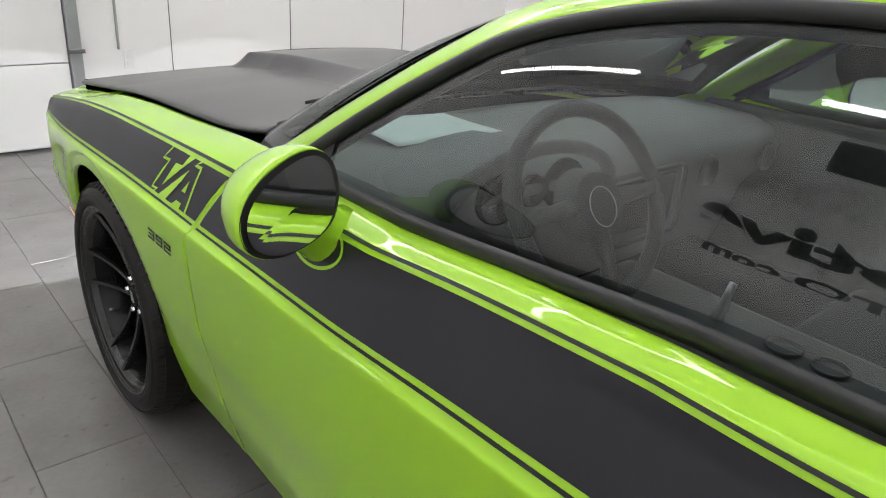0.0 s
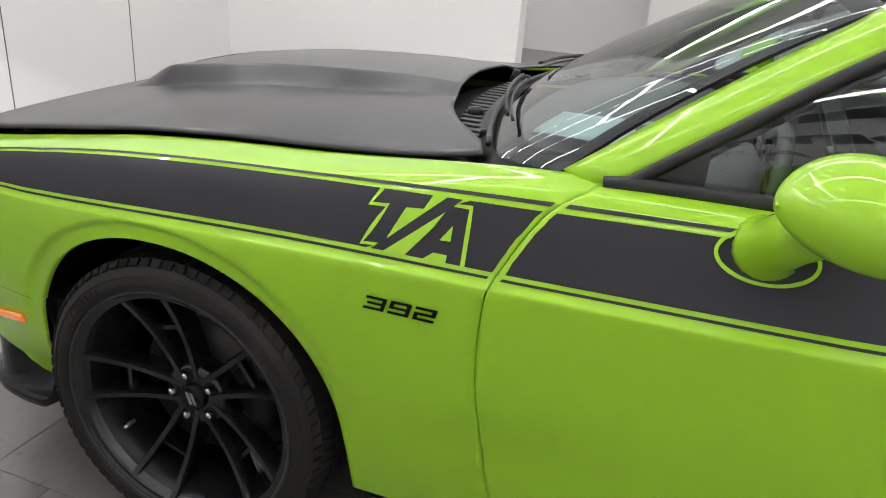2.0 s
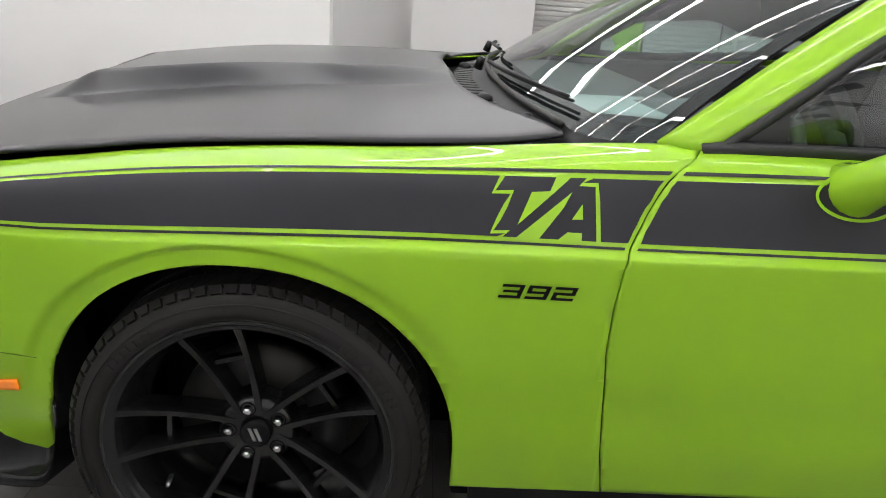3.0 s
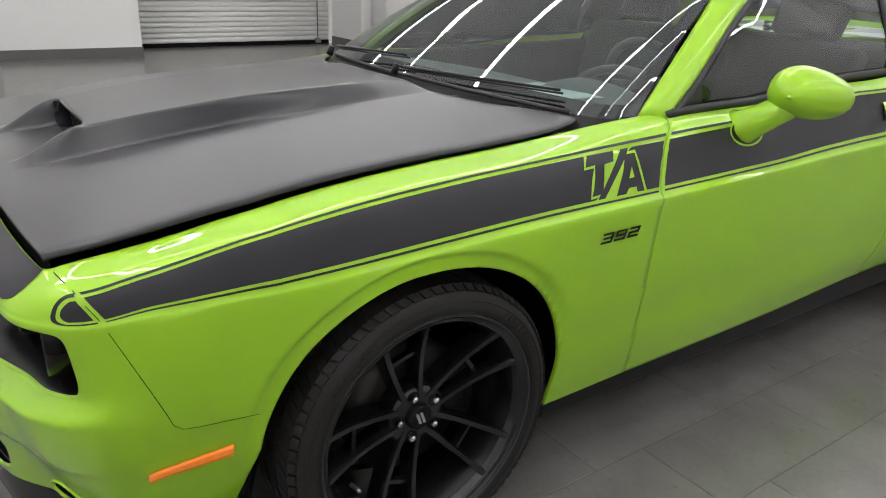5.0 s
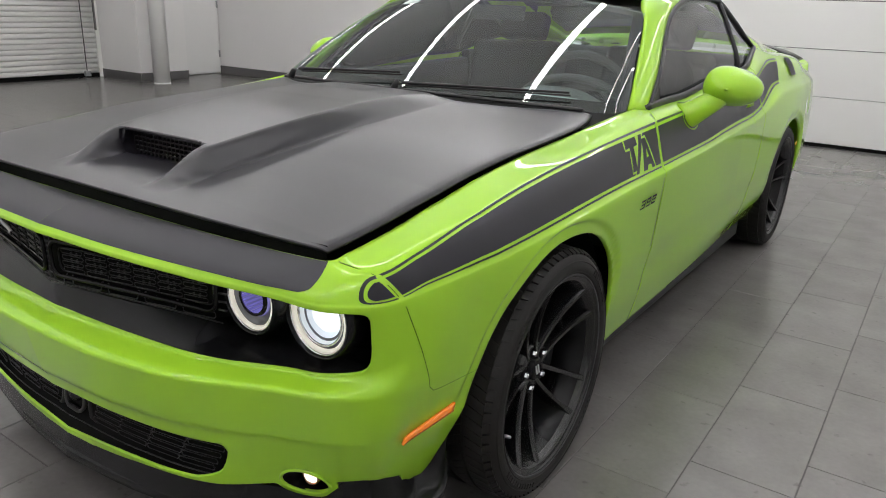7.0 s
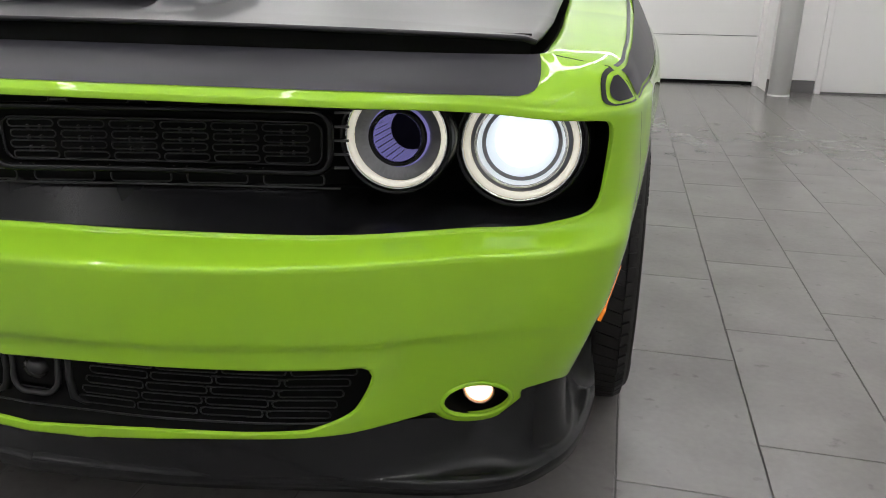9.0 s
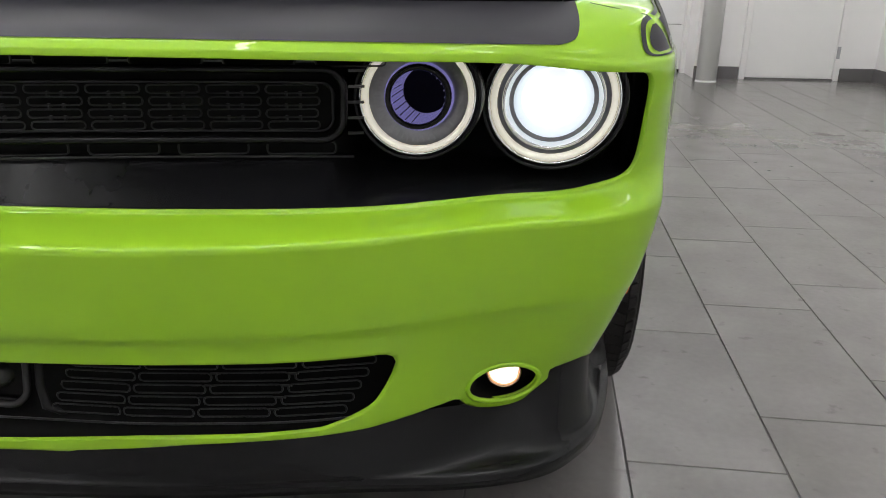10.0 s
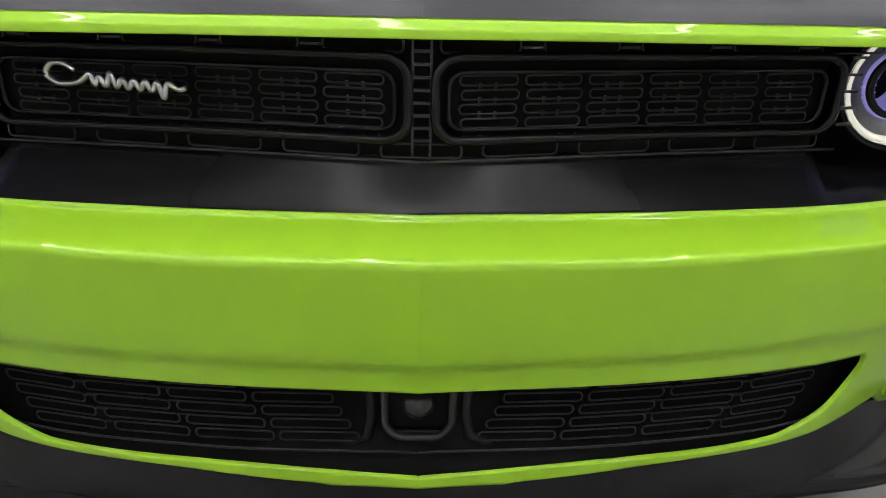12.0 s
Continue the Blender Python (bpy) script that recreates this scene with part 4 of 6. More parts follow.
# black fuel flap on the hip
V = side_point(*[a.ravel() for a in np.meshgrid(np.linspace(-3.08, -2.96, 8), np.linspace(1.00, 1.09, 6), indexing="ij")], 0.006)
shell("fuel_flap", side_of(-1, V), grid_faces(8, 6), BLACK, car, "round black fuel flap on the hip")

# ---- badges and lettering ----
T1 = [(-0.47, 0.977), (-0.455, 0.951), (-0.489, 0.953), (-0.457, 0.887), (-0.486, 0.889), (-0.466, 0.876)]
ribbon("stripe_cutout", T1, 0.008, GREEN, off=0.0026, signs=(-1, 1), label="green cut-out line round the letters T/A")
ribbon("stripe_cutout", [(-0.631, 0.985), (-0.612, 0.972), (-0.641, 0.973), (-0.644, 0.948), (-0.650, 0.880)], 0.008, GREEN, off=0.0026, signs=(-1, 1), label="green cut-out line round the letters T/A")
for poly in ([(-0.569, 0.985), (-0.599, 0.986), (-0.554, 0.947), (-0.502, 0.901), (-0.524, 0.955), (-0.557, 0.958)],
             [(-0.597, 0.959), (-0.583, 0.933), (-0.541, 0.879), (-0.497, 0.877)],
             [(-0.617, 0.941), (-0.599, 0.915), (-0.619, 0.916)],
             [(-0.593, 0.894), (-0.619, 0.894), (-0.619, 0.880), (-0.574, 0.879)]):
    poly_on_side("stripe_cutout", [poly], GREEN, 0.0026, signs=(-1, 1), label="green cut-out beside the letters T/A")


def digit(bars, y0, z0, w, h, slant):
    """A raised blocky digit of slanted bars (u0, u1, v0, v1) in a unit box, laid on the wing."""
    for u0, u1, v0, v1 in bars:
        poly = [(y0 - (u * w + slant * v * h), z0 + v * h) for u, v in ((u0, v0), (u1, v0), (u1, v1), (u0, v1))]
        poly_on_side("badge_bar", [poly], PIANO, 0.0045, signs=(-1,), parent=badge)


badge = tagged(under(new("number_badge"), car), "black raised number 392 badge on the wing")
TOP, MID, LOW = (0.0, 1.0, 0.80, 1.0), (0.12, 1.0, 0.41, 0.59), (0.0, 1.0, 0.0, 0.20)
BARS = [[TOP, MID, LOW, (0.80, 0.999, 0.02, 0.98)], [TOP, MID, LOW, (0.80, 0.999, 0.02, 0.98), (0.001, 0.20, 0.40, 0.98)],
        [TOP, (0.0, 1.0, 0.40, 0.60), LOW, (0.80, 0.999, 0.42, 0.98), (0.001, 0.20, 0.02, 0.58)]]
for k, bars in enumerate(BARS):
    digit(bars, -0.4775 - 0.0478 * k, 0.7725, 0.0405, 0.0285, 0.30)

# side marker lamps
for s in (-1, 1):
    yz = np.meshgrid(np.linspace(0.455, 0.618, 16), np.linspace(0, 1, 4), indexing="ij")
    zz = np.interp(yz[0], [0.455, 0.628], [0.465, 0.437]) + yz[1] * np.interp(yz[0], [0.455, 0.628], [0.026, 0.020])
    V = side_point(yz[0].ravel(), zz.ravel(), 0.004)
    lamp = shell("side_marker", side_of(s, V), grid_faces(16, 4) if s < 0 else flip(grid_faces(16, 4)), AMBER, car, "amber side marker lamp, lit", thick=0.006)
    for q in range(6):
        y0 = 0.520 + 0.010 * q
        zc = float(np.interp(y0, [0.455, 0.628], [0.478, 0.447]))
        V = side_point([y0 - 0.003, y0 + 0.003, y0 + 0.003, y0 - 0.003], [zc - 0.006, zc - 0.006, zc + 0.004, zc + 0.004], 0.0048)
        shell("marker_bulb", side_of(s, V), [(0, 1, 2, 3)], AMBERHOT, lamp, smooth=False)

# door handle and mirrors
for s in (-1, 1):
    yz = np.meshgrid(np.linspace(-2.035, -1.905, 27), np.linspace(0.865, 0.985, 25), indexing="ij")
    Y_, Z_ = yz[0].ravel(), yz[1].ravel()
    rr = (np.abs(Y_ + 1.97) / 0.052) ** 2.6 + (np.abs(Z_ - 0.925) / 0.053) ** 2.6
    V = side_point(Y_, Z_, 0.0)
    V[:, 0] += np.where(rr < 1, 0.004 - 0.022 * (1 - np.clip(rr, 0, 1)) ** 0.5, 0.004 * np.clip(1.25 - rr, 0, 0.25) * 4)
    keep_ = (rr < 1.30).reshape(27, 25)
    kk = keep_[:-1, :-1] & keep_[1:, 1:]
    shell("handle_cup", side_of(s, V), grid_faces(27, 25, kk) if s < 0 else flip(grid_faces(27, 25, kk)), GREEN, car, "green half-round handle cup")
    paddle = []
    for y in np.linspace(-2.028, -1.912, 11):
        for z, o in ((0.978, 0.004), (0.976, 0.016), (0.955, 0.021), (0.934, 0.019), (0.930, 0.012), (0.932, 0.004)):
            edge_ = 0.010 * (abs(y + 1.97) / 0.058) ** 6
            paddle.append((s * (float(side_point([y], [z])[0, 0]) + o - edge_), y, z))
    shell("door_handle", paddle, grid_faces(11, 6) if s > 0 else flip(grid_faces(11, 6)), GREEN, car, "lime-green door handle flap")

MC = Vector((0.957, -1.236, 1.108))
e1 = Vector((0.195, -0.082, -0.030)).normalized()
e3 = Vector((0.082, 0.195, 0.0)).normalized()
e2 = e3.cross(e1).normalized() * -1


def spow(v, p):
    return math.copysign(abs(v) ** p, v)


for s in (-1, 1):
    V, nu_, nv_ = [], 40, 18
    for j in range(nv_):
        u_ = 0.0002 + 0.9998 * (j / (nv_ - 1)) ** 1.5
        rad_ = (1 - (1 - u_) ** 2.1) ** 0.62 * (1 + 0.10 * u_ * (1 - u_))
        for i in range(nu_):
            th = 2 * math.pi * i / nu_
            a = 0.102 * spow(math.cos(th), 0.85) * rad_
            b = 0.071 * spow(math.sin(th), 0.85) * rad_
            b *= 1.0 - 0.16 * (a / 0.112)
            d = 0.142 * (1 - u_) - 0.010 * (a / 0.112) ** 2 * (1 if a > 0 else 0.4)
            p = MC + e1 * a + e2 * b + e3 * d
            V.append((s * (p.x - 0.050 * (1 - u_)), p.y, p.z))
    Fc = [(j * nu_ + i, j * nu_ + (i + 1) % nu_, (j + 1) * nu_ + (i + 1) % nu_, (j + 1) * nu_ + i) for j in range(nv_ - 1) for i in range(nu_)] + [tuple(range(nu_))]
    mirror = shell("door_mirror", V, Fc if s > 0 else flip(Fc), GREEN, car, "lime-green door mirror on a stalk", thick=0.004)
    for name, mt, sc, dd, lab in (("mirror_bezel", TRIM, 0.985, -0.004, "black mirror bezel"), ("mirror_glass", MIRROR, 0.90, -0.006, "silver mirror glass")):
        V = []
        n_ = 40
        cen = MC + e3 * (dd - (0.004 if name == "mirror_glass" else 0.0))
        V.append((s * cen.x, cen.y, cen.z))
        for i in range(n_):
            th = 2 * math.pi * i / n_
            a, b = 0.102 * sc * spow(math.cos(th), 0.85), 0.071 * sc * spow(math.sin(th), 0.85)
            b *= 1.0 - 0.16 * (a / 0.112)
            d = dd - 0.010 * (a / 0.112) ** 2 * (1 if a > 0 else 0.4) * 0.6
            if name == "mirror_glass":
                d = dd - 0.004 - 0.004 * (a / 0.112)
            p = MC + e1 * a + e2 * b + e3 * d
            V.append((s * p.x, p.y, p.z))
        Fc = [(0, 1 + i, 1 + (i + 1) % n_) for i in range(n_)]
        shell(name, V, Fc if s < 0 else flip(Fc), mt, mirror, lab, smooth=False)
    foot = [(s * 0.838, -1.116, 0.984), (s * 0.858, -1.120, 0.996), (s * 0.885, -1.128, 1.020), (s * 0.910, -1.150, 1.048), (s * 0.930, -1.172, 1.074)]
    V, Fc = ring_sweep(foot, [0.060, 0.052, 0.046, 0.044, 0.044], 20, squash=None, up=(0, 1, 0))
    V = [Vector((v.x, v.y, v.z)) for v in map(Vector, V)]
    shell("mirror_stalk", V, Fc, GREEN, mirror, "lime-green mirror stalk")
    ang = np.linspace(0, 2 * math.pi, 40, endpoint=False)
    for rr_, mt, of in ((1.0, PINST, 0.003), (1.16, GREEN, 0.0028)):
        ribbon("mirror_gasket", [(-1.118 + 0.064 * rr_ * math.cos(t), 0.982 + 0.031 * rr_ * math.sin(t)) for t in ang], 0.006, mt, signs=(s,), closed=True, off=of)

# ---- nose: grille, lamps, lower grille, splitter ----
def inner_y(x):
    """The set-back face of the grille."""
    return 0.902 - 0.232 * np.abs(x)


gc = np.r_[np.linspace(0, 4.80, 59), 4.90]
prof = []
for c in gc:
    if c > 4.85:
        end = skin(np.full(7, c), np.linspace(4.0, 5.0, 7)) * np.array([0.994, 0.994, 1])
        prof.append([tuple(p) for p in end])
        continue
    lo, hi = skin([c], [4.0])[0], skin([c], [5.0])[0]
    x = min(lo[0], hi[0]) - (0.0 if lo[0] < 0.6 else 0.006)
    yi = min(float(inner_y(x)), lo[1] - 0.02) - (0.004 if x < 0.492 else 0.11)
    prof.append([(x, lo[1] - 0.002, lo[2] + 0.001), (x, lo[1] - 0.012, lo[2] + 0.006), (x, min(float(inner_y(x)), lo[1] - 0.03) + (0.006 if x < 0.492 else -0.025), 0.663 if x < 0.492 else 0.643), (x, yi, 0.669 if x < 0.492 else 0.646), (x, yi, 0.78), (x, yi, hi[2] - 0.002), (x, hi[1] - 0.012, hi[2] - 0.002)])
half_ = np.array(prof)
full = np.concatenate([half_[::-1] * np.array([-1, 1, 1]), half_[1:]])
nc = len(full)
F0 = flip(grid_faces(nc, 7))
wide_at = int(np.argmax(half_[:, 0, 0] >= 0.492))
out_ = [min(abs(k // 6 - nc // 2), abs(k // 6 + 1 - nc // 2)) for k in range(len(F0))]
deep = [f for k, f in enumerate(F0) if k % 6 >= 3 and out_[k] < wide_at]
chin = [f for k, f in enumerate(F0) if k % 6 < 3 or out_[k] >= wide_at]
grille = shell("grille", full.reshape(-1, 3), deep, DARK, car, "black grille with two framed mesh openings and a script badge")
shell("chin_panel", full.reshape(-1, 3), chin, PIANO, grille, "smooth satin black panel below the mesh")


def rounded(x0_, x1_, z0_, z1_, r, n=5):
    pts = []
    for cx, cz, a0 in ((x1_ - r, z1_ - r, 0), (x0_ + r, z1_ - r, 90), (x0_ + r, z0_ + r, 180), (x1_ - r, z0_ + r, 270)):
        for k in range(n + 1):
            a = math.radians(a0 + 90 * k / n)
            pts.append((cx + r * math.cos(a), cz + r * math.sin(a)))
    return pts


for s in (-1, 1):
    for x0_, x1_, z0_, z1_, r, rad, dy in ((0.014, 0.487, 0.689, 0.779, 0.026, 0.0055, 0.012), (0.028, 0.472, 0.699, 0.762, 0.016, 0.0032, 0.002)):
        path = []
        R = rounded(x0_, x1_, z0_, z1_, r)
        for x, z in R:
            path.append((s * x, float(inner_y(x)) + dy, z))
        dense = []
        for p, q in zip(path, path[1:] + path[:1]):
            k = max(1, int((Vector(q) - Vector(p)).length / 0.03))
            dense += [tuple(Vector(p).lerp(Vector(q), i / k)) for i in range(k)]
        V, Fc = ring_sweep(dense, rad, 8, closed=True, up=(0, 1, 0))
        shell("grille_frame", V, Fc, PIANO, grille, "gloss black frame round a mesh opening")


def brick_mesh(w, h, rad=0.0013):
    pts = [(x, 0, z) for x, z in rounded(-w / 2, w / 2, -h / 2, h / 2, min(h / 2.2, 0.005), 2)]
    V, Fc = ring_sweep(pts, rad, 4, closed=True, up=(0, 1, 0))
    return mesh("mesh_cell", V, Fc, CELL)


MESHA, MESHB, MESHC = brick_mesh(0.064, 0.0100, 0.0011), brick_mesh(0.086, 0.0150), brick_mesh(0.098, 0.0125, 0.0013)
STUD = boxes((-0.0014, 0.0014, -0.002, 0.002, -0.004, 0.004))
STUDM = bpy.data.meshes.new("mesh_stud")
STUD.to_mesh(STUDM)
STUD.free()
STUDM.materials.append(CELL)
yaw = math.degrees(math.atan(0.232))


def cell(me, x, y, z, s, ang, parent):
    ob = under(new("mesh_cell", me), parent)
    ob.matrix_local = pose(s * x, y, z, 0, 0, -s * ang)


for s in (-1, 1):
    for r, z in enumerate((0.7070, 0.7225, 0.7380, 0.7535)):
        for k in range(7):
            x = 0.070 + 0.0705 * k + (0.0 if r % 2 else 0.002)
            if x < 0.455:
                cell(MESHA, x, float(inner_y(x)) + 0.004, z, s, yaw, grille)
    for k in range(6):
        for dx in (-0.0085, 0.0085):
            x = 0.070 + 0.0705 * k + dx
            for z in (0.7147, 0.7302, 0.7457):
                ob = under(new("mesh_stud", STUDM), grille)
                ob.matrix_local = pose(s * x, float(inner_y(x)) - 0.001, z)
    for k in range(6):
        x = 0.060 + 0.1085 * k
        if x < 0.52:
            cell(MESHB, x, float(inner_y(x)) + 0.006, 0.7905, s, yaw, grille)
        x = 0.1085 * k
        if x < 0.50 and (k or s > 0):
            cell(MESHB, x, float(inner_y(x)) + 0.007 - (0.006 if k == 0 else 0), 0.6775, s, yaw if k else 0, grille)
    for k in range(5):
        for dx in (-0.009, 0.009):
            x = 0.054 + 0.1085 * k + dx
            if x < 0.47:
                ob = under(new("mesh_stud", STUDM), grille)
                ob.matrix_local = pose(s * x, float(inner_y(x)) + 0.003, 0.6885)
    for k in range(4):
        x = 0.1145 + 0.1085 * k
        part("mesh_bar", boxes((-0.0115, 0.0115, -0.002, 0.002, -0.0011, 0.0011)), CELL, grille).matrix_local = pose(s * x, float(inner_y(x)) + 0.004, 0.7880, 0, 0, -s * yaw)
    # short bars between the mesh and the lamp's pocket
    for k in range(5):
        x = 0.502
        ob = part("mesh_bar", boxes((-0.010, 0.010, -0.002, 0.002, -0.0016, 0.0016)), CELL, grille)
        ob.matrix_local = pose(s * x, float(inner_y(x)) + 0.010, 0.698 + 0.020 * k, 0, 0, -s * yaw)
    V, Fc = ring_sweep([(s * x, float(inner_y(x)) + 0.010, 0.6665) for x in np.linspace(0.0, 0.50, 12)], 0.0016, 6)
    shell("mesh_rail", V, Fc, CELL, grille, "thin bar along the mesh's foot")
for k in range(8):
    ob = part("mesh_bar", boxes((-0.0085, 0.0085, -0.002, 0.002, -0.0014, 0.0014)), CELL, grille)
    ob.matrix_local = pose(0, 0.907, 0.690 + 0.0135 * k)
for s in (-1, 1):
    part("mesh_post", boxes((s * 0.0095 - 0.0012, s * 0.0095 + 0.0012, 0.9035, 0.9075, 0.672, 0.798)), CELL, grille)

# script badge: a silver flowing shape in place of a name
big = [(0.470, 0.748), (0.488, 0.757), (0.508, 0.752), (0.515, 0.738), (0.503, 0.727), (0.480, 0.726), (0.462, 0.733), (0.449, 0.744)]
small = [(0.449, 0.744)] + [(0.444 - 0.0085 * k, (0.748 if k in (3, 4) else 0.741) if k % 2 else 0.7275 - (0.009 if k == 12 else 0)) for k in range(14)] + [(0.318, 0.733), (0.308, 0.737)]
pts = line3([(x, float(inner_y(x)) + 0.020, 0.742 + 0.72 * (z - 0.737) + 0.06 * (x - 0.33)) for x, z in [(0.250 + 0.757 * (a - 0.308), b) for a, b in big + small[1:]]], 170)
V, Fc = ring_sweep(pts, [0.0036 if k < 55 else 0.0022 for k in range(170)], 6, squash=0.0034)
shell("script_badge", V, Fc, ALLOY, grille, "silver script badge on the grille")


def turned(name, prof, at, material, parent, label="", seg=40, smooth=True):
    """A turned part that looks ahead: profile of (ahead, radius)."""
    V, Fc = lathe(prof, seg)
    V = [(at[0] + y, at[1] + x, at[2] + z) for x, y, z in V]
    return shell(name, V, Fc, material, parent, label, smooth)


RIBM = mesh("reflector_rib", [(-0.0009, 0, 0.048), (0.0009, 0, 0.048), (0.0011, 0.003, 0.057), (-0.0011, 0.003, 0.057)], [(0, 1, 2, 3)], REFLECT, False)
TUBERIB = mesh("tube_rib", [(-0.0008, -0.002, 0.0338), (0.0008, -0.002, 0.0338), (0.0006, -0.076, 0.0322), (-0.0006, -0.076, 0.0322)], [(0, 1, 2, 3)], ALLOY, False)
for s in (-1, 1):
    for kind, cx, cz, k_ in (("inner", 0.576, 0.744, 0.90), ("outer", 0.744, 0.742, 1.0)):
        at = (s * cx, float(inner_y(cx)) + (0.006 if kind == "inner" else 0.010), cz)
        def scaled(prof):
            return [(a, r * k_) for a, r in prof]
        lamp = turned("headlight", scaled([(-0.075, 0.0930), (-0.010, 0.0925), (0.010, 0.0905), (0.014, 0.0875), (0.006, 0.0845), (-0.012, 0.083), (-0.014, 0.060), (-0.09, 0.058), (-0.092, 0.001)]), at, PIANO, car,
                      "round headlight with lit halo ring" if kind == "inner" else "round headlight, low beam and halo ring lit")
        turned("halo", scaled([(0.001, 0.0785), (0.006, 0.0778), (0.007, 0.0735), (0.003, 0.0710), (-0.003, 0.0705)]), at, HALO, lamp, "glowing warm white halo ring")
        turned("chrome_rim", scaled([(0.003, 0.0835), (0.0085, 0.0825), (0.0085, 0.0800), (0.002, 0.0787)]), at, CHROME, lamp, "thin chrome rim")
        turned("reflector", scaled([(-0.002, 0.0706), (-0.007, 0.063), (-0.010, 0.0500)]), at, REFLECT, lamp, "ribbed silver reflector")
        if kind == "inner":
            turned("projector_ring", [(0.001, 0.0350), (-0.003, 0.0345), (-0.088, 0.0320)], at, VIOLET, lamp, "violet-lit deep projector tube")
            turned("outer_ring", [(-0.010, 0.0452), (-0.006, 0.0440), (-0.005, 0.0425)], at, VIOLET, lamp, "thin violet ring")
            turned("lens_ring", [(-0.008, 0.0425), (0.002, 0.0415), (0.004, 0.0390), (0.002, 0.0358), (0.000, 0.0346)], at, PIANO, lamp, "gloss black ring")
            turned("projector_tube", [(-0.078, 0.0330), (-0.0795, 0.0290), (-0.086, 0.0005)], at, DARK, lamp, "dark lens deep in the tube")
            for k in range(48):
                a = 2 * math.pi * k / 48
                ob = under(new("reflector_rib", RIBM), lamp)
                ob.matrix_local = Matrix.Translation((at[0], at[1] - 0.006, at[2])) @ Matrix.Rotation(a, 4, "Y")
                if k % 2 == 0:
                    ob = under(new("tube_rib", TUBERIB), lamp)
                    ob.matrix_local = Matrix.Translation(at) @ Matrix.Rotation(a, 4, "Y") @ Matrix.Diagonal((1, 1, 0.985, 1))
        else:
            turned("beam_lens", [(-0.026, 0.040), (-0.016, 0.0380), (-0.008, 0.030), (-0.004, 0.016), (-0.003, 0.0001)], at, BEAM, lamp, "glowing white low-beam lens")
            turned("lens_ring", [(0.000, 0.0600), (-0.006, 0.0565), (-0.026, 0.0500), (-0.032, 0.0390)], at, LENSGLOW, lamp, "bowl round the lens, glowing faintly in place of reflected beam light")
            turned("lens_bezel", [(-0.002, 0.0650), (0.003, 0.0640), (0.004, 0.0612), (0.000, 0.0598)], at, CHROME, lamp, "polished ring between bowl and halo")
    # fog lamp in its dark pocket
    cc, ll = np.linspace(2.2, 4.6, 200), np.linspace(0, 1.2, 120)
    FG = skin(*[g.ravel() for g in np.meshgrid(cc, ll, indexing="ij")])
    rim = []
    for t in np.linspace(0, 2 * math.pi, 44, endpoint=False):
        x, z = 0.722 + 0.050 * math.cos(t), 0.324 + 0.037 * math.sin(t)
        k = int(np.argmin((FG[:, 0] - x) ** 2 + (FG[:, 2] - z) ** 2))
        rim.append((x, FG[k, 1], z))
    V = []
    for q, dy in ((0.99, -0.001), (0.955, -0.012), (0.92, -0.030)):
        V += [(s * (0.722 + (x - 0.722) * q), y + dy, 0.324 + (z - 0.324) * q) for x, y, z in rim]
    V += [(s * (0.722 + (x - 0.722) * 0.75), 0.60, 0.324 + (z - 0.324) * 0.8) for x, y, z in rim] + [(s * 0.722, 0.60, 0.324)]
    n = len(rim)
    Fc = [(j * n + i, j * n + (i + 1) % n, (j + 1) * n + (i + 1) % n, (j + 1) * n + i) for j in range(3) for i in range(n)] + [(3 * n + i, 3 * n + (i + 1) % n, 4 * n) for i in range(n)]
    fog = shell("fog_lamp", V, Fc, DARK, car, "round fog lamp lit in a dark oval pocket")
    fa = (s * 0.720, 0.742, 0.334)
    turned("fog_lens", [(-0.020, 0.0225), (-0.006, 0.0215), (0.002, 0.014), (0.005, 0.0001)], fa, FOGGLOW, fog, "warm glowing fog lens")
    turned("fog_ring", [(-0.040, 0.0285), (-0.006, 0.0270), (-0.002, 0.0250), (-0.010, 0.0225)], fa, WARM, fog, "reflector ring tinted to carry the fog lamp's warm light")
    V, Fc = ring_sweep([(s * (0.722 + (x - 0.722) * 1.03), y + 0.0005, 0.324 + (z - 0.324) * 1.04) for x, y, z in rim], 0.0042, 8, closed=True, up=(0, 1, 0))
    shell("fog_surround", V, Fc, GREEN, fog, "green rounded rim of the fog-lamp pocket")

# lower grille
lc = np.linspace(0, 2.75, 34)
lowv = []
for c in lc:
    a, b = skin([c], [0.0])[0], skin([c], [1.1])[0]
    x = (a[0] + b[0]) / 2
    for z, y in ((0.248, a[1] - 0.004), (0.272, a[1] - 0.012), (0.286, b[1] - 0.055), (0.40, b[1] - 0.060), (0.425, b[1] - 0.03)):
        lowv.append((x, y, z))
V = np.array(lowv)
F0 = grid_faces(34, 5)
lgr = shell("lower_grille", np.r_[side_of(-1, V), side_of(1, V)], F0 + [tuple(i + len(V) for i in f) for f in flip(F0)], DARK, car, "black lower grille with mesh cells and a centre sensor")
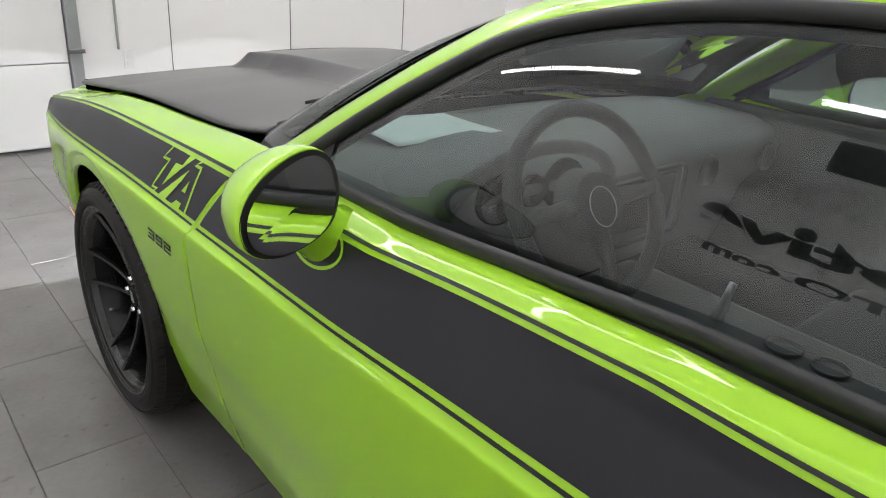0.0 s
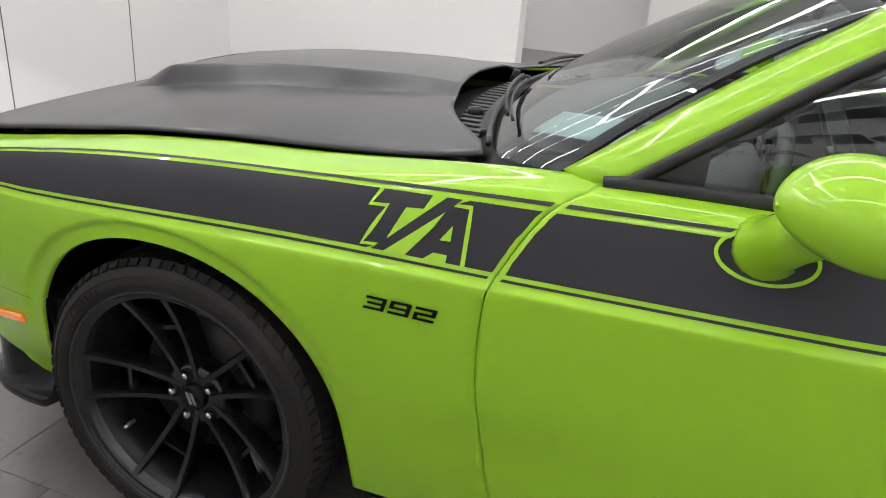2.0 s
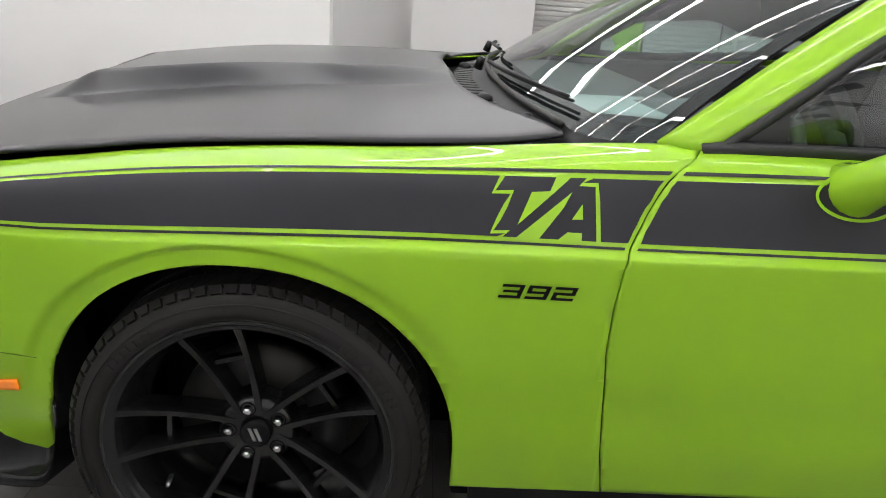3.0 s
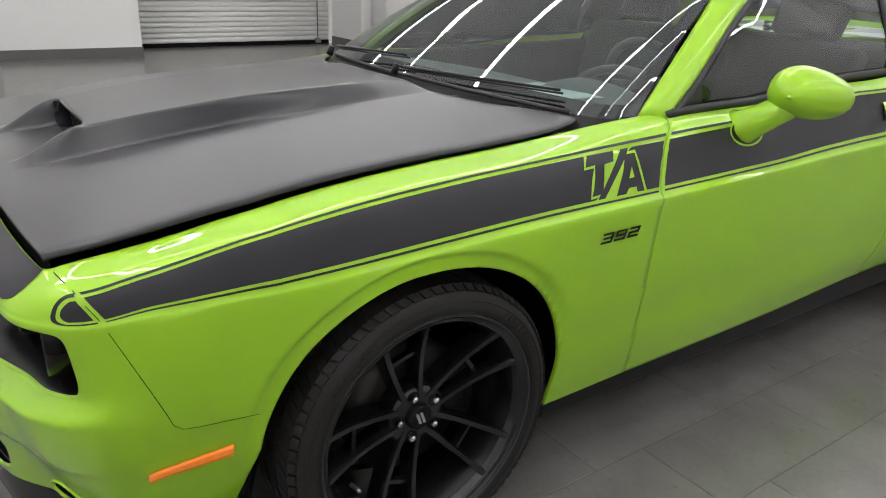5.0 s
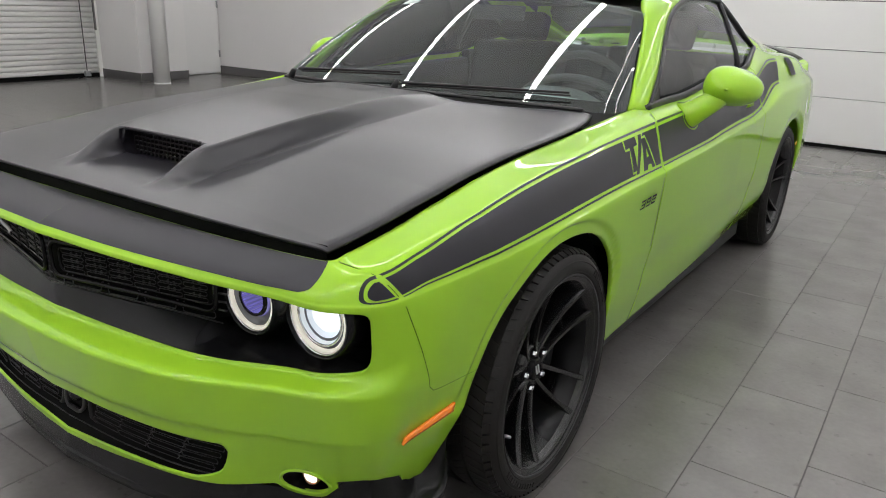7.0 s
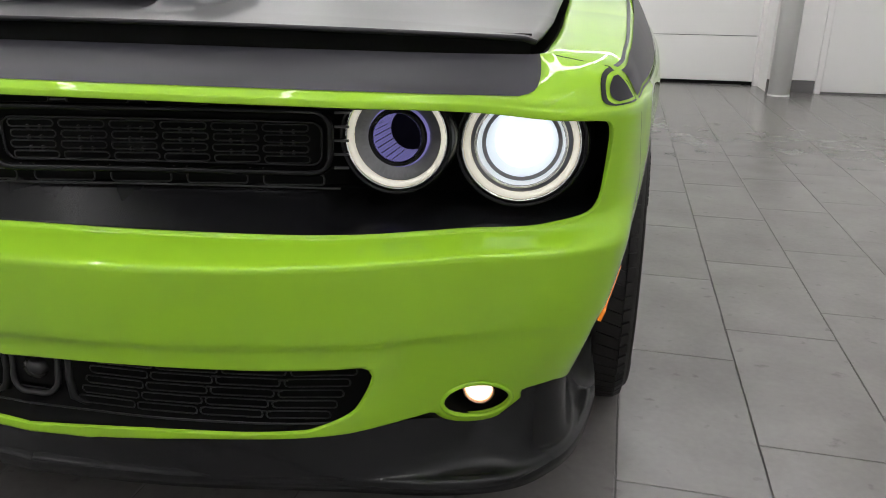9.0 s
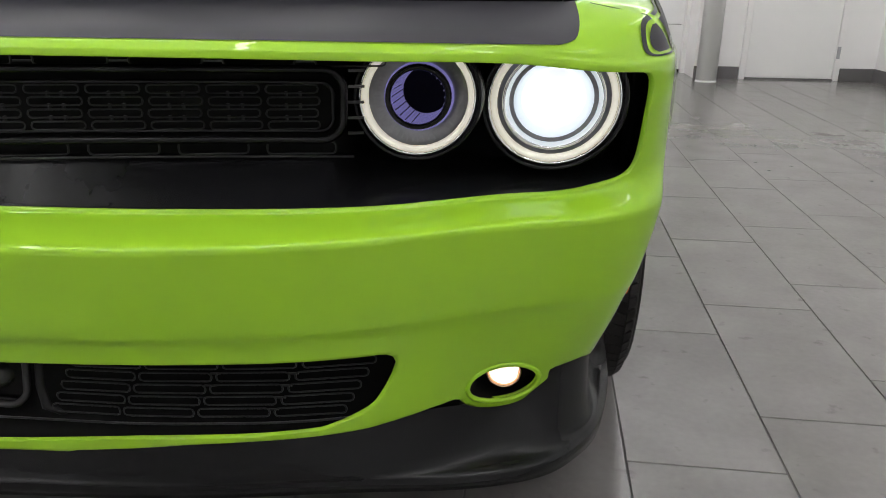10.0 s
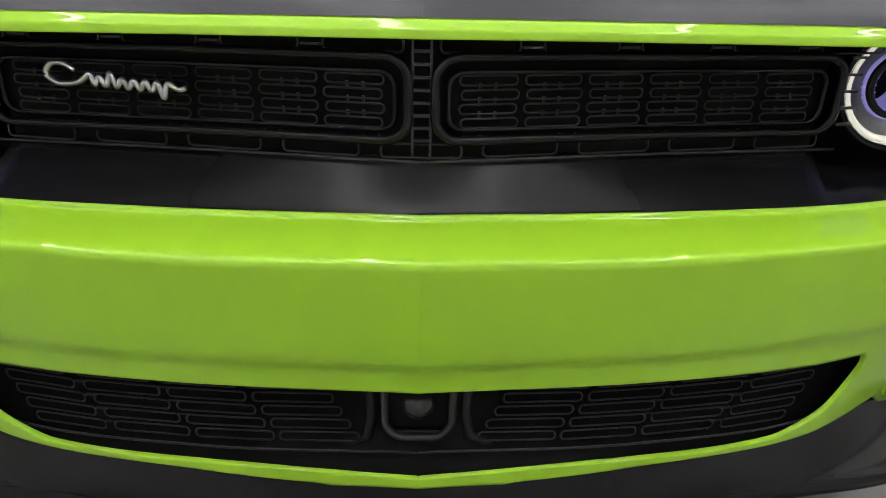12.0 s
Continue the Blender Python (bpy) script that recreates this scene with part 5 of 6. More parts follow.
for s in (-1, 1):
    for r in range(6):
        for k in range(6):
            x = 0.128 + 0.1085 * k + 0.010 * r
            c = float(np.interp(x, skin(lc, np.full(len(lc), 1.0))[:, 0], lc))
            y = skin([c], [1.0])[0][1] - 0.050
            dy = (skin([c + .1], [1.0])[0] - skin([c - .1], [1.0])[0])
            an = math.degrees(math.atan2(-dy[1], dy[0]))
            z = 0.297 + 0.0195 * r + 0.010 * (x / 0.5) ** 2
            if z < 0.412 and x + 0.035 < 0.590 - 1.0 * max(0, 0.40 - z):
                cell(MESHC, x, y, z, s, an, lgr)
                if x + 0.10 < 0.57 - max(0, 0.40 - z):
                    ob = part("mesh_bar", boxes((-0.0075, 0.0075, -0.002, 0.002, -0.0011, 0.0011)), CELL, lgr)
                    ob.matrix_local = pose(s * (x + 0.0545), y - 0.013, z + 0.004, 0, 0, -s * an)
    lip_ = [(s * float(p[0]), float(p[1]) - 0.018, 0.289 + 0.010 * (float(p[0]) / 0.5) ** 2) for p in skin(np.linspace(0, 2.2, 24), np.full(24, 0.3))]
    V, Fc = ring_sweep(lip_, 0.0016, 6)
    shell("mesh_rail", V, Fc, CELL, lgr, "thin bar along the lower grille's foot")
part("sensor_housing", boxes((-0.050, 0.050, 0.862, 0.886, 0.296, 0.384), bevel=0.012), BLACK, lgr, "black sensor housing")
V, Fc = ring_sweep(line3([(-0.044, 0.892, 0.384), (-0.043, 0.897, 0.345), (-0.040, 0.903, 0.315), (-0.028, 0.906, 0.304), (0.0, 0.907, 0.302), (0.028, 0.906, 0.304), (0.040, 0.903, 0.315), (0.043, 0.897, 0.345), (0.044, 0.892, 0.384)], 48), 0.0052, 8, up=(0, 1, 0))
shell("sensor_rim", V, Fc, TRIM, lgr, "squared dark grey rim round the dome")
part("sensor_tray", boxes((-0.034, 0.034, 0.884, 0.906, 0.304, 0.312), bevel=0.003), PIANO, lgr, "glossy black tray below the dome")
turned("sensor_dome", [(0.0, 0.0235), (0.009, 0.0225), (0.018, 0.0165), (0.024, 0.007), (0.025, 0.0005)], (0.0, 0.888, 0.344), DOME, lgr, "glossy dark grey camera dome", seg=28)
for s in (-1, 1):
    V, Fc = ring_sweep([(s * 0.064, 0.890, 0.385), (s * 0.060, 0.893, 0.33), (s * 0.066, 0.896, 0.298), (s * 0.095, 0.893, 0.282)], [0.006, 0.007, 0.008, 0.004], 8, up=(0, 1, 0))
    shell("sensor_bracket", V, Fc, BLACK, lgr, "curved black bracket")

# splitter
LIPO = [(0, .945, .188), (.26, .918, .188), (.529, .856, .190), (.68, .818, .192), (.79, .768, .194), (.85, .705, .196), (.888, .625, .200), (.908, .50, .212), (.906, .44, .24), (.880, .418, .36), (.872, .401, .545)]
LIPC = [0, 0.9, 1.8, 3.0, 3.75, 4.4, 5.2, 6.1]
lo = line3(LIPO, 90, np.arange(11))
ladder = np.linspace(0, 1.5, 121)
li = []
for k in np.linspace(0, 10, 90):
    if k <= 7:
        c = float(np.interp(k, np.arange(8), LIPC))
        z = np.interp(c, LIP_C, LIP_Z, left=0.0, right=0.0)
        col = skin(np.full(121, c), ladder)
        xf = (float(skin([c], [0.3])[0][0]) - 0.722) / 0.066       # it runs below the fog lamp's rim
        if abs(xf) < 1:
            z = min(z, 0.324 - 0.053 * math.sqrt(1 - xf * xf))
        p = col[int(np.argmax(col[:, 2] >= z - 1e-9))] * np.array([0.997, 0.997, 1])
        last = p
    else:
        # the flap that stands out ahead of the wheel
        z = float(np.interp(k, [7, 8, 9, 10], [last[2], 0.33, 0.44, 0.55]))
        y = float(np.interp(k, [7, 8, 9, 10], [last[1], 0.437, 0.408, 0.405]))
        p = np.array([float(side_point([y], [z])[0, 0]) - 0.022, y, z])
    li.append(p)
li = np.array(li)
soft_li = np.array([li[max(0, k - 3):k + 4].mean(0) for k in range(len(li))])
li[3:66] = soft_li[3:66]
sv = []
for o, i_ in zip(lo, li):
    o2 = o + (o - i_) * np.array([1, 1, 0]) * 0.03
    for q in (0, 0.07, 0.15, 0.25, 0.38, 0.55, 0.78, 1.0):
        p = i_ + (o - i_) * q
        p[2] = o[2] + 0.006 + (i_[2] - o[2] - 0.006) * (1 - q) ** 3.2
        sv.append(p)
    for p in (o2 + np.array([0, 0, 0.002]), o2 + (o - i_) * np.array([0.02, 0.02, 0]) + np.array([0, 0, -0.005]), o2 + np.array([0, 0, -0.019]), i_ * np.array([0.93, 0.93, 0]) + np.array([0, 0, o[2] - 0.016])):
        sv.append(p)
V = np.array(sv)
F0 = grid_faces(90, 12)
shell("splitter", np.r_[side_of(-1, V), side_of(1, V)], F0 + [tuple(i + len(V) for i in f) for f in flip(F0)], LIP, car, "matt black front splitter lip")
for s in (-1, 1):
    dv = []
    for z in np.linspace(0.19, 0.545, 14):
        ya = 0.402 + 0.27 * max(0.45 - z, 0)
        xo = float(side_point([ya + 0.004], [max(z, 0.22)])[0, 0])
        dv += [(s * (xo - 0.030), ya + 0.010, z), (s * (xo - 0.026), ya + 0.004, z), (s * (xo - 0.035), ya - 0.004, z), (s * (xo - 0.15), ya - 0.008, z)]
    shell("arch_deflector", dv, grid_faces(14, 4), BLACK, car, "black deflector ahead of the wheel")

# ---- cabin ----
part("cabin_floor", boxes((-0.80, 0.80, -3.1, -0.62, 0.36, 0.44)), INNER, car, "dark cabin floor")
for s in (-1, 1):
    x = s * 0.79
    part("door_card", boxes((min(x, x - s * .05), max(x, x - s * .05), -2.15, -0.80, 0.42, 1.02), bevel=0.015), INNER, car, "dark inner door panel")
    part("rear_side_trim", boxes((min(x, x - s * .06), max(x, x - s * .06), -3.0, -2.17, 0.42, 1.06), bevel=0.015), INNER, car, "dark rear side panel")
dv = []
DPR = [(-0.52, 0.985), (-0.62, 1.000), (-0.80, 1.005), (-0.98, 1.000), (-1.06, 0.975), (-1.09, 0.93), (-1.06, 0.86), (-1.00, 0.78), (-0.95, 0.6), (-0.9, 0.45)]
for x in np.linspace(-0.74, 0.74, 31):
    hump = 0.045 * math.exp(-((x + 0.38) / 0.17) ** 4)
    for k, (y, z) in enumerate(DPR):
        dv.append((x, y - 0.10 * (x / 0.74) ** 2 * (1 if k < 2 else 0) - (0.02 * hump / 0.045 if 3 <= k <= 5 else 0), z + (hump if 2 < k < 6 else 0.4 * hump if k == 2 else 0)))
dash = shell("dashboard", dv, grid_faces(31, 10), DASH, car, "dark grey moulded dashboard")
part("centre_screen", boxes((-0.13, 0.13, -1.110, -1.095, 0.80, 0.93), bevel=0.006), PIANO, dash, "black centre screen")
hood_ = [(-0.385 + 0.235 * math.cos(a), -1.115 - 0.018 * math.sin(a), 0.945 + 0.128 * math.sin(a)) for a in np.linspace(0.15, math.pi - 0.15, 25)]
V, Fc = ring_sweep(hood_, 0.016, 8, up=(0, 1, 0))
shell("cluster_hood", V, Fc, INNER, dash, "curved hood over the instruments")
for x, r_ in ((-0.475, 0.058), (-0.295, 0.058), (-0.385, 0.036)):
    V, Fc = lathe([(0.0, r_), (-0.010, r_ * 0.97), (-0.010, r_ * 0.88), (0.004, r_ * 0.86), (0.006, 0.001)], 28)
    shell("gauge", [(x + y, -1.108 + a, 0.975 + z) for a, y, z in V], Fc, PIANO, dash, "round dark instrument dial")
V, Fc = ring_sweep([(x, float(-1.118), z) for x, z in rounded(-0.155, 0.155, 0.775, 0.955, 0.03)], 0.007, 6, closed=True, up=(0, 1, 0))
shell("screen_bezel", V, Fc, TRIM, dash, "raised surround of the centre screen")
for x in (-0.66, 0.30, 0.64):
    V, Fc = lathe([(0.0, 0.046), (-0.010, 0.044), (-0.010, 0.037), (0.006, 0.035), (0.008, 0.001)], 24)
    shell("air_vent", [(x + y, -1.098 + a, 0.905 + z) for a, y, z in V], Fc, TRIM, dash, "round air vent")
part("centre_console", boxes((-0.13, 0.13, -2.05, -1.02, 0.44, 0.66), bevel=0.03), INNER, car, "dark centre console")
for yy in (-1.52, -1.62):
    V, Fc = lathe([(0.0, 0.040), (0.006, 0.042), (0.006, 0.034), (-0.05, 0.032), (-0.05, 0.001)], 24)
    shell("cup_holder", [(y, yy + z, 0.662 + x) for x, y, z in V], Fc, TRIM, car, "round cup holder in the console")
V, Fc = ring_sweep([(0, -1.36, 0.66), (0, -1.38, 0.76)], [0.012, 0.010], 8)
shell("gear_lever", V, Fc, ALLOY, car, "short gear lever")
# steering wheel
SW = Matrix.Translation((-0.385, -1.265, 0.995)) @ Matrix.Rotation(math.radians(66), 4, "X")
t_ = np.linspace(0, 2 * math.pi, 48, endpoint=False)
V, Fc = ring_sweep([SW @ Vector((0.188 * math.cos(t), 0.188 * math.sin(t), 0)) for t in t_], 0.017, 10, closed=True, up=(0, 0.4, 0.9))
wheel_s = shell("steering_wheel", V, Fc, WHEELSKIN, car, "dark leather steering wheel")
bm = bmesh.new()
bmesh.ops.create_cone(bm, cap_ends=True, segments=28, radius1=0.075, radius2=0.060, depth=0.045, matrix=SW)
part("wheel_hub", bm, INNER, wheel_s, "dark airbag cover")
for a in (0, 180, 270):
    d = Vector((math.cos(radians(a)), math.sin(radians(a)), 0))
    V, Fc = ring_sweep([SW @ (d * 0.05), SW @ (d * 0.12 + Vector((0, 0, 0.006))), SW @ (d * 0.178)], [0.022, 0.016, 0.014], 8)
    shell("wheel_spoke", V, Fc, INNER, wheel_s, "dark wheel spoke")
V, Fc = ring_sweep([SW @ Vector((0.034 * math.cos(t), 0.040 * math.sin(t) - 0.01, 0.026)) for t in t_], 0.0012, 6, closed=True)
shell("hub_trim", V, Fc, ALLOY, wheel_s, "thin silver trim ring")


def seat(x, y, label):
    ob = tagged(under(new("seat"), car), label)
    part("cushion", boxes((x - .26, x + .26, y - .05, y + .48, 0.46, 0.62), bevel=0.05, seg=4), SEAT, ob, smooth=True)
    m = Matrix.Translation((x, y - 0.02, 0.56)) @ Matrix.Rotation(math.radians(20), 4, "X")
    part("backrest", boxes((-0.26, 0.26, -0.09, 0.07, 0.0, 0.60), bevel=0.05, seg=4, m=m), SEAT, ob, smooth=True)
    part("headrest", boxes((-0.13, 0.13, -0.06, 0.05, 0.62, 0.80), bevel=0.04, seg=4, m=m), SEAT, ob, smooth=True)


seat(-0.385, -1.92, "dark cloth front seat with headrest")
seat(0.385, -1.92, "dark cloth front seat with headrest")
part("rear_bench", boxes((-0.62, 0.62, -2.95, -2.5, 0.46, 0.64), (-0.62, 0.62, -3.12, -2.92, 0.55, 1.08), bevel=0.05, seg=3), SEAT, car, "dark cloth rear bench", smooth=True)
part("parcel_shelf", boxes((-0.62, 0.62, -3.25, -3.0, 1.05, 1.07)), INNER, car, "dark parcel shelf")
V = [(x * u, y, z - 0.025) for x, y, z in np.array(RAIL_IN)[3:8] for u in np.linspace(-1, 1, 9)]
shell("headliner", V, grid_faces(5, 9), INNER, car, "dark headliner")
part("rear_view_mirror", boxes((-0.12, 0.12, -0.012, 0.012, -0.032, 0.032), bevel=0.011, m=pose(0, -1.17, 1.315, 15, 0, 0)), INNER, car, "dark interior mirror")
sheet = [(x, y, 1.026 + 0.008 * math.sin(9 * x) * math.sin(7 * y)) for x in np.linspace(-0.53, -0.24, 9) for y in np.linspace(-0.86, -0.64, 7)]
sh = shell("price_sheet", sheet, grid_faces(9, 7), PAPER, None, "white printed sheet lying on the dashboard", thick=0.001)
tagged(sh, category="paper")


# ---- wheels ----
def tyre_profile():
    # (across, radius) from the inner bead round the tread to the outer bead
    return [(0.118, 0.262), (0.133, 0.285), (0.138, 0.315), (0.131, 0.342), (0.112, 0.3585), (0.096, 0.3625), (0.05, 0.3645), (0, 0.365),
            (-0.05, 0.3645), (-0.096, 0.3625), (-0.112, 0.3585), (-0.124, 0.350), (-0.131, 0.338), (-0.138, 0.322), (-0.137, 0.313), (-0.135, 0.306), (-0.131, 0.299), (-0.118, 0.288)]


SPIN = 2.0
GROOVE = 0.006


def build_wheel(label):
    """Centre at the origin, outer face towards -x."""
    # rim barrel and lip; the shade inside is put into the barrel's blacker finish
    V, Fc = lathe([(0.115, 0.245), (0.118, 0.262), (0.10, 0.258), (0.085, 0.240), (-0.05, 0.240), (-0.098, 0.262), (-0.102, 0.264)], 72)
    bm = bmesh.new()
    vs = [bm.verts.new(v) for v in V]
    for f in Fc:
        bm.faces.new([vs[i] for i in f])
    wheel = part("wheel", bm, PIANO, car, label, smooth=True)
    V, Fc = lathe([(-0.098, 0.2640), (-0.112, 0.2730), (-0.120, 0.2760), (-0.1225, 0.2815), (-0.1215, 0.2850), (-0.127, 0.2890), (-0.1295, 0.2930), (-0.1285, 0.2970), (-0.118, 0.299)], 72)
    shell("rim_lip", V, Fc, RIM, wheel, "satin black stepped rim lip")
    t72 = np.linspace(0, 2 * math.pi, 96, endpoint=False)
    V, Fc = ring_sweep([(-0.1285, 0.2955 * math.cos(t), 0.2955 * math.sin(t)) for t in t72], 0.0032, 8, closed=True, up=(1, 0, 0))
    shell("rim_bead", V, Fc, RIMEDGE, wheel, "satin black rounded rim edge, lightened to stand in for its highlight")
    # ten spokes in five pairs
    for k in range(5):
        for s in (-1, 1):
            a0 = math.radians(SPIN + 72 * k)
            path = []
            for q in range(13):
                u = q / 12
                r = 0.034 + (0.279 - 0.034) * u
                side = s * (0.019 + 0.040 * u)
                x = -0.056 - 0.006 * u - 0.056 * u ** 2.2
                path.append((x, r * math.cos(a0) - side * math.sin(a0), r * math.sin(a0) + side * math.cos(a0), 0.0150 - 0.003 * math.sin(math.pi * u), a0))
            Vs, Fs = [], []
            for x, y, z, w, ang in path:
                t = Vector((0, -math.sin(ang), math.cos(ang)))
                c0 = Vector((x, y, z))
                for dx, dw in ((0.050, 1.0), (0.016, 1.0), (0.004, 0.92), (-0.004, 0.62), (-0.004, -0.62), (0.004, -0.92), (0.016, -1.0), (0.050, -1.0)):
                    Vs.append(c0 + Vector((dx, 0, 0)) + t * (w * dw * 0.78))
            for i in range(12):
                for j in range(8):
                    Fs.append((i * 8 + j, i * 8 + (j + 1) % 8, (i + 1) * 8 + (j + 1) % 8, (i + 1) * 8 + j))
            Fs += [tuple(range(7, -1, -1)), tuple(96 + j for j in range(8))]
            shell("spoke", Vs, Fs, RIM, wheel, smooth=False)
    # webs joining each pair, hub, pockets, nuts and cap
    for k in range(5):
        a0 = math.radians(SPIN + 72 * k)
        Vw = []
        for r, w in ((0.176, 0.040), (0.186, 0.042)):
            for x in (-0.064, -0.046):
                for s in (-1, 1):
                    t = Vector((0, -math.sin(a0), math.cos(a0)))
                    Vw.append(Vector((x, r * math.cos(a0), r * math.sin(a0))) + t * (s * w))
        shell("spoke_web", Vw, [(0, 1, 3, 2), (4, 6, 7, 5), (0, 4, 5, 1), (2, 3, 7, 6), (0, 2, 6, 4), (1, 5, 7, 3)], RIM, wheel, smooth=False)
    Vh, Fh = lathe([(0.03, 0.086), (-0.050, 0.082), (-0.058, 0.074), (-0.060, 0.045), (-0.058, 0.034), (-0.058, 0.0005)], 40)
    shell("hub", Vh, Fh, RIM, wheel, "black wheel hub")
    Vh, Fh = lathe([(-0.056, 0.034), (-0.068, 0.033), (-0.0715, 0.028), (-0.072, 0.0005)], 32)
    shell("centre_cap", Vh, Fh, PIANO, wheel, "gloss black centre cap with two slanted bars")
    for dy in (-0.006, 0.006):
        bm = bmesh.new()
        q = [(-0.0735, dy - 0.009, -0.015), (-0.0735, dy - 0.002, -0.015), (-0.0735, dy + 0.009, 0.015), (-0.0735, dy + 0.002, 0.015)]
        vs = [bm.verts.new(v) for v in q] + [bm.verts.new((v[0] + 0.003, v[1], v[2])) for v in q]
        for f in ((0, 1, 2, 3), (0, 4, 5, 1), (1, 5, 6, 2), (2, 6, 7, 3), (3, 7, 4, 0)):
            bm.faces.new([vs[i] for i in f])
        part("cap_bar", bm, ALLOY, wheel, "silver slanted bar")
    for k in range(5):
        a = math.radians(SPIN + 72 * k)
        cy, cz = 0.0575 * math.cos(a), 0.0575 * math.sin(a)
        Vp, Fp = lathe([(-0.0605, 0.0170), (-0.0630, 0.0155), (-0.052, 0.0135), (-0.050, 0.0005)], 20)
        shell("nut_pocket", [(x, y + cy, z + cz) for x, y, z in Vp], Fp, DARK, wheel)
        Vn, Fn = lathe([(-0.050, 0.0112), (-0.066, 0.0112), (-0.0715, 0.0085), (-0.0735, 0.0040), (-0.0740, 0.0003)], 6)
        shell("lug_nut", [(x, y + cy, z + cz) for x, y, z in Vn], Fn, CHROME, wheel, "chrome lug nut", smooth=False)
    a = math.radians(-34)
    vy, vz = 0.225 * math.cos(a), 0.225 * math.sin(a)
    Vn, Fn = ring_sweep([(-0.06, vy, vz), (-0.085, vy * 0.985, vz * 0.985), (-0.095, vy * 0.98, vz * 0.98)], [0.0055, 0.005, 0.004], 8)
    shell("valve", Vn, Fn, ALLOY, wheel, "silver valve stem")
    # tyre with grooves and shoulder blocks
    prof = tyre_profile()
    V, Fc = lathe(prof, 120)
    shell("tyre", V, Fc, RUBBER, wheel, "black low-profile road tyre with worn tread")
    bm = bmesh.new()
    nb = 76
    for k in range(nb):
        a = 2 * math.pi * k / nb
        for x0, x1, skew in ((0.060, 0.108, 0.10), (0.012, 0.050, -0.12), (-0.050, -0.012, 0.12), (-0.108, -0.060, -0.10)):
            wa = 2 * math.pi / nb * 0.455
            crn = []
            for xx, aa in ((x0, a - wa + skew * 0.25), (x1, a - wa - skew * 0.25), (x1, a + wa - skew * 0.25), (x0, a + wa + skew * 0.25)):
                rr = 0.3655 + GROOVE - 0.0045 * (abs(xx) / 0.108) ** 4
                crn.append((xx, rr * math.cos(aa), rr * math.sin(aa)))
            low = [(x, y * 0.972, z * 0.972) for x, y, z in crn]
            vs = [bm.verts.new(v) for v in crn + low]
            for f in ((0, 1, 2, 3), (0, 4, 5, 1), (1, 5, 6, 2), (2, 6, 7, 3), (3, 7, 4, 0)):
                bm.faces.new([vs[i] for i in f])
        for xs in (-1, 1):
            wa = 2 * math.pi / nb * 0.42
            crn = [(xs * 0.110, 0.3675, a - wa), (xs * 0.110, 0.3675, a + wa), (xs * 0.1255, 0.3565, a + wa * 0.8 + 0.012), (xs * 0.1255, 0.3565, a - wa * 0.8 + 0.012)]
            out = [(x, r * math.cos(t), r * math.sin(t)) for x, r, t in crn]
            low = [(x * 0.93, y * 0.962, z * 0.962) for x, y, z in out]
            vs = [bm.verts.new(v) for v in out + low]
            for f in ((0, 1, 2, 3), (0, 4, 5, 1), (1, 5, 6, 2), (2, 6, 7, 3), (3, 7, 4, 0)):
                bm.faces.new([vs[i] for i in f])
    tagged(part("tread", bm, RUBBER, wheel, "tread blocks cut by grooves"), kind="stuff")
    for r in (0.334, 0.304):
        V, Fc = lathe([(-0.1325, r - 0.0022), (-0.1368, r), (-0.1325, r + 0.0022)], 96)
        shell("sidewall_rib", V, Fc, RUBBER, wheel)
    # raised bars of unreadable maker's lettering
    bm = bmesh.new()
    for a_mid, count in ((0.82, 7), (0.82 + math.pi, 7), (2.5, 10), (5.4, 12)):
        for k in range(count):
            a = a_mid + (k - count / 2) * 0.058
            for rr, hh in ((0.319, 0.0070),):
                crn = [(rr - hh, a - 0.018), (rr - hh, a + 0.014), (rr + hh, a + 0.018), (rr + hh, a - 0.014)]
                out = [(-0.1395, r * math.cos(t), r * math.sin(t)) for r, t in crn]
                vs = [bm.verts.new(v) for v in out] + [bm.verts.new((v[0] + 0.005, v[1], v[2])) for v in out]
                for f in ((0, 1, 2, 3), (0, 4, 5, 1), (1, 5, 6, 2), (2, 6, 7, 3), (3, 7, 4, 0)):
                    bm.faces.new([vs[i] for i in f])
    tagged(part("sidewall_marking", bm, RUBBER, wheel), kind="stuff")
    # brake disc and caliper
    V, Fc = lathe([(0.010, 0.075), (-0.004, 0.075), (-0.006, 0.090), (-0.006, 0.178), (0.022, 0.178), (0.022, 0.09)], 56)
    shell("brake_disc", V, Fc, DISC, wheel, "dark steel brake disc")
    Vc, Fcc = [], []
    for i in range(9):
        a = math.radians(-22 + 62 * i / 8)
        for r, x in ((0.115, -0.028), (0.190, -0.032), (0.196, 0.04), (0.115, 0.04)):
            Vc.append((x, -r * math.cos(a), r * math.sin(a)))
    for i in range(8):
        for j in range(4):
            Fcc.append((i * 4 + j, i * 4 + (j + 1) % 4, (i + 1) * 4 + (j + 1) % 4, (i + 1) * 4 + j))
    Fcc += [(3, 2, 1, 0), (32, 33, 34, 35)]
    shell("brake_caliper", Vc, Fcc, BLACK, wheel, "black brake caliper")
    return wheel


wheel = build_wheel("satin black ten-spoke alloy wheel with a worn tyre")
for ob in [wheel, *wheel.children]:
    ob.data.transform(Matrix.Diagonal((1, 0.97, 0.97, 1)))
WX = 0.810
wheel.location = (-WX, HUB_Y, HUB_Z)
copy_thing(wheel, pose(-WX - 0.005, REAR_Y, HUB_Z, 20, 0, 0))
copy_thing(wheel, pose(WX, HUB_Y, HUB_Z, 0, 0, 180))
copy_thing(wheel, pose(WX + 0.005, REAR_Y, HUB_Z, 30, 0, 180))

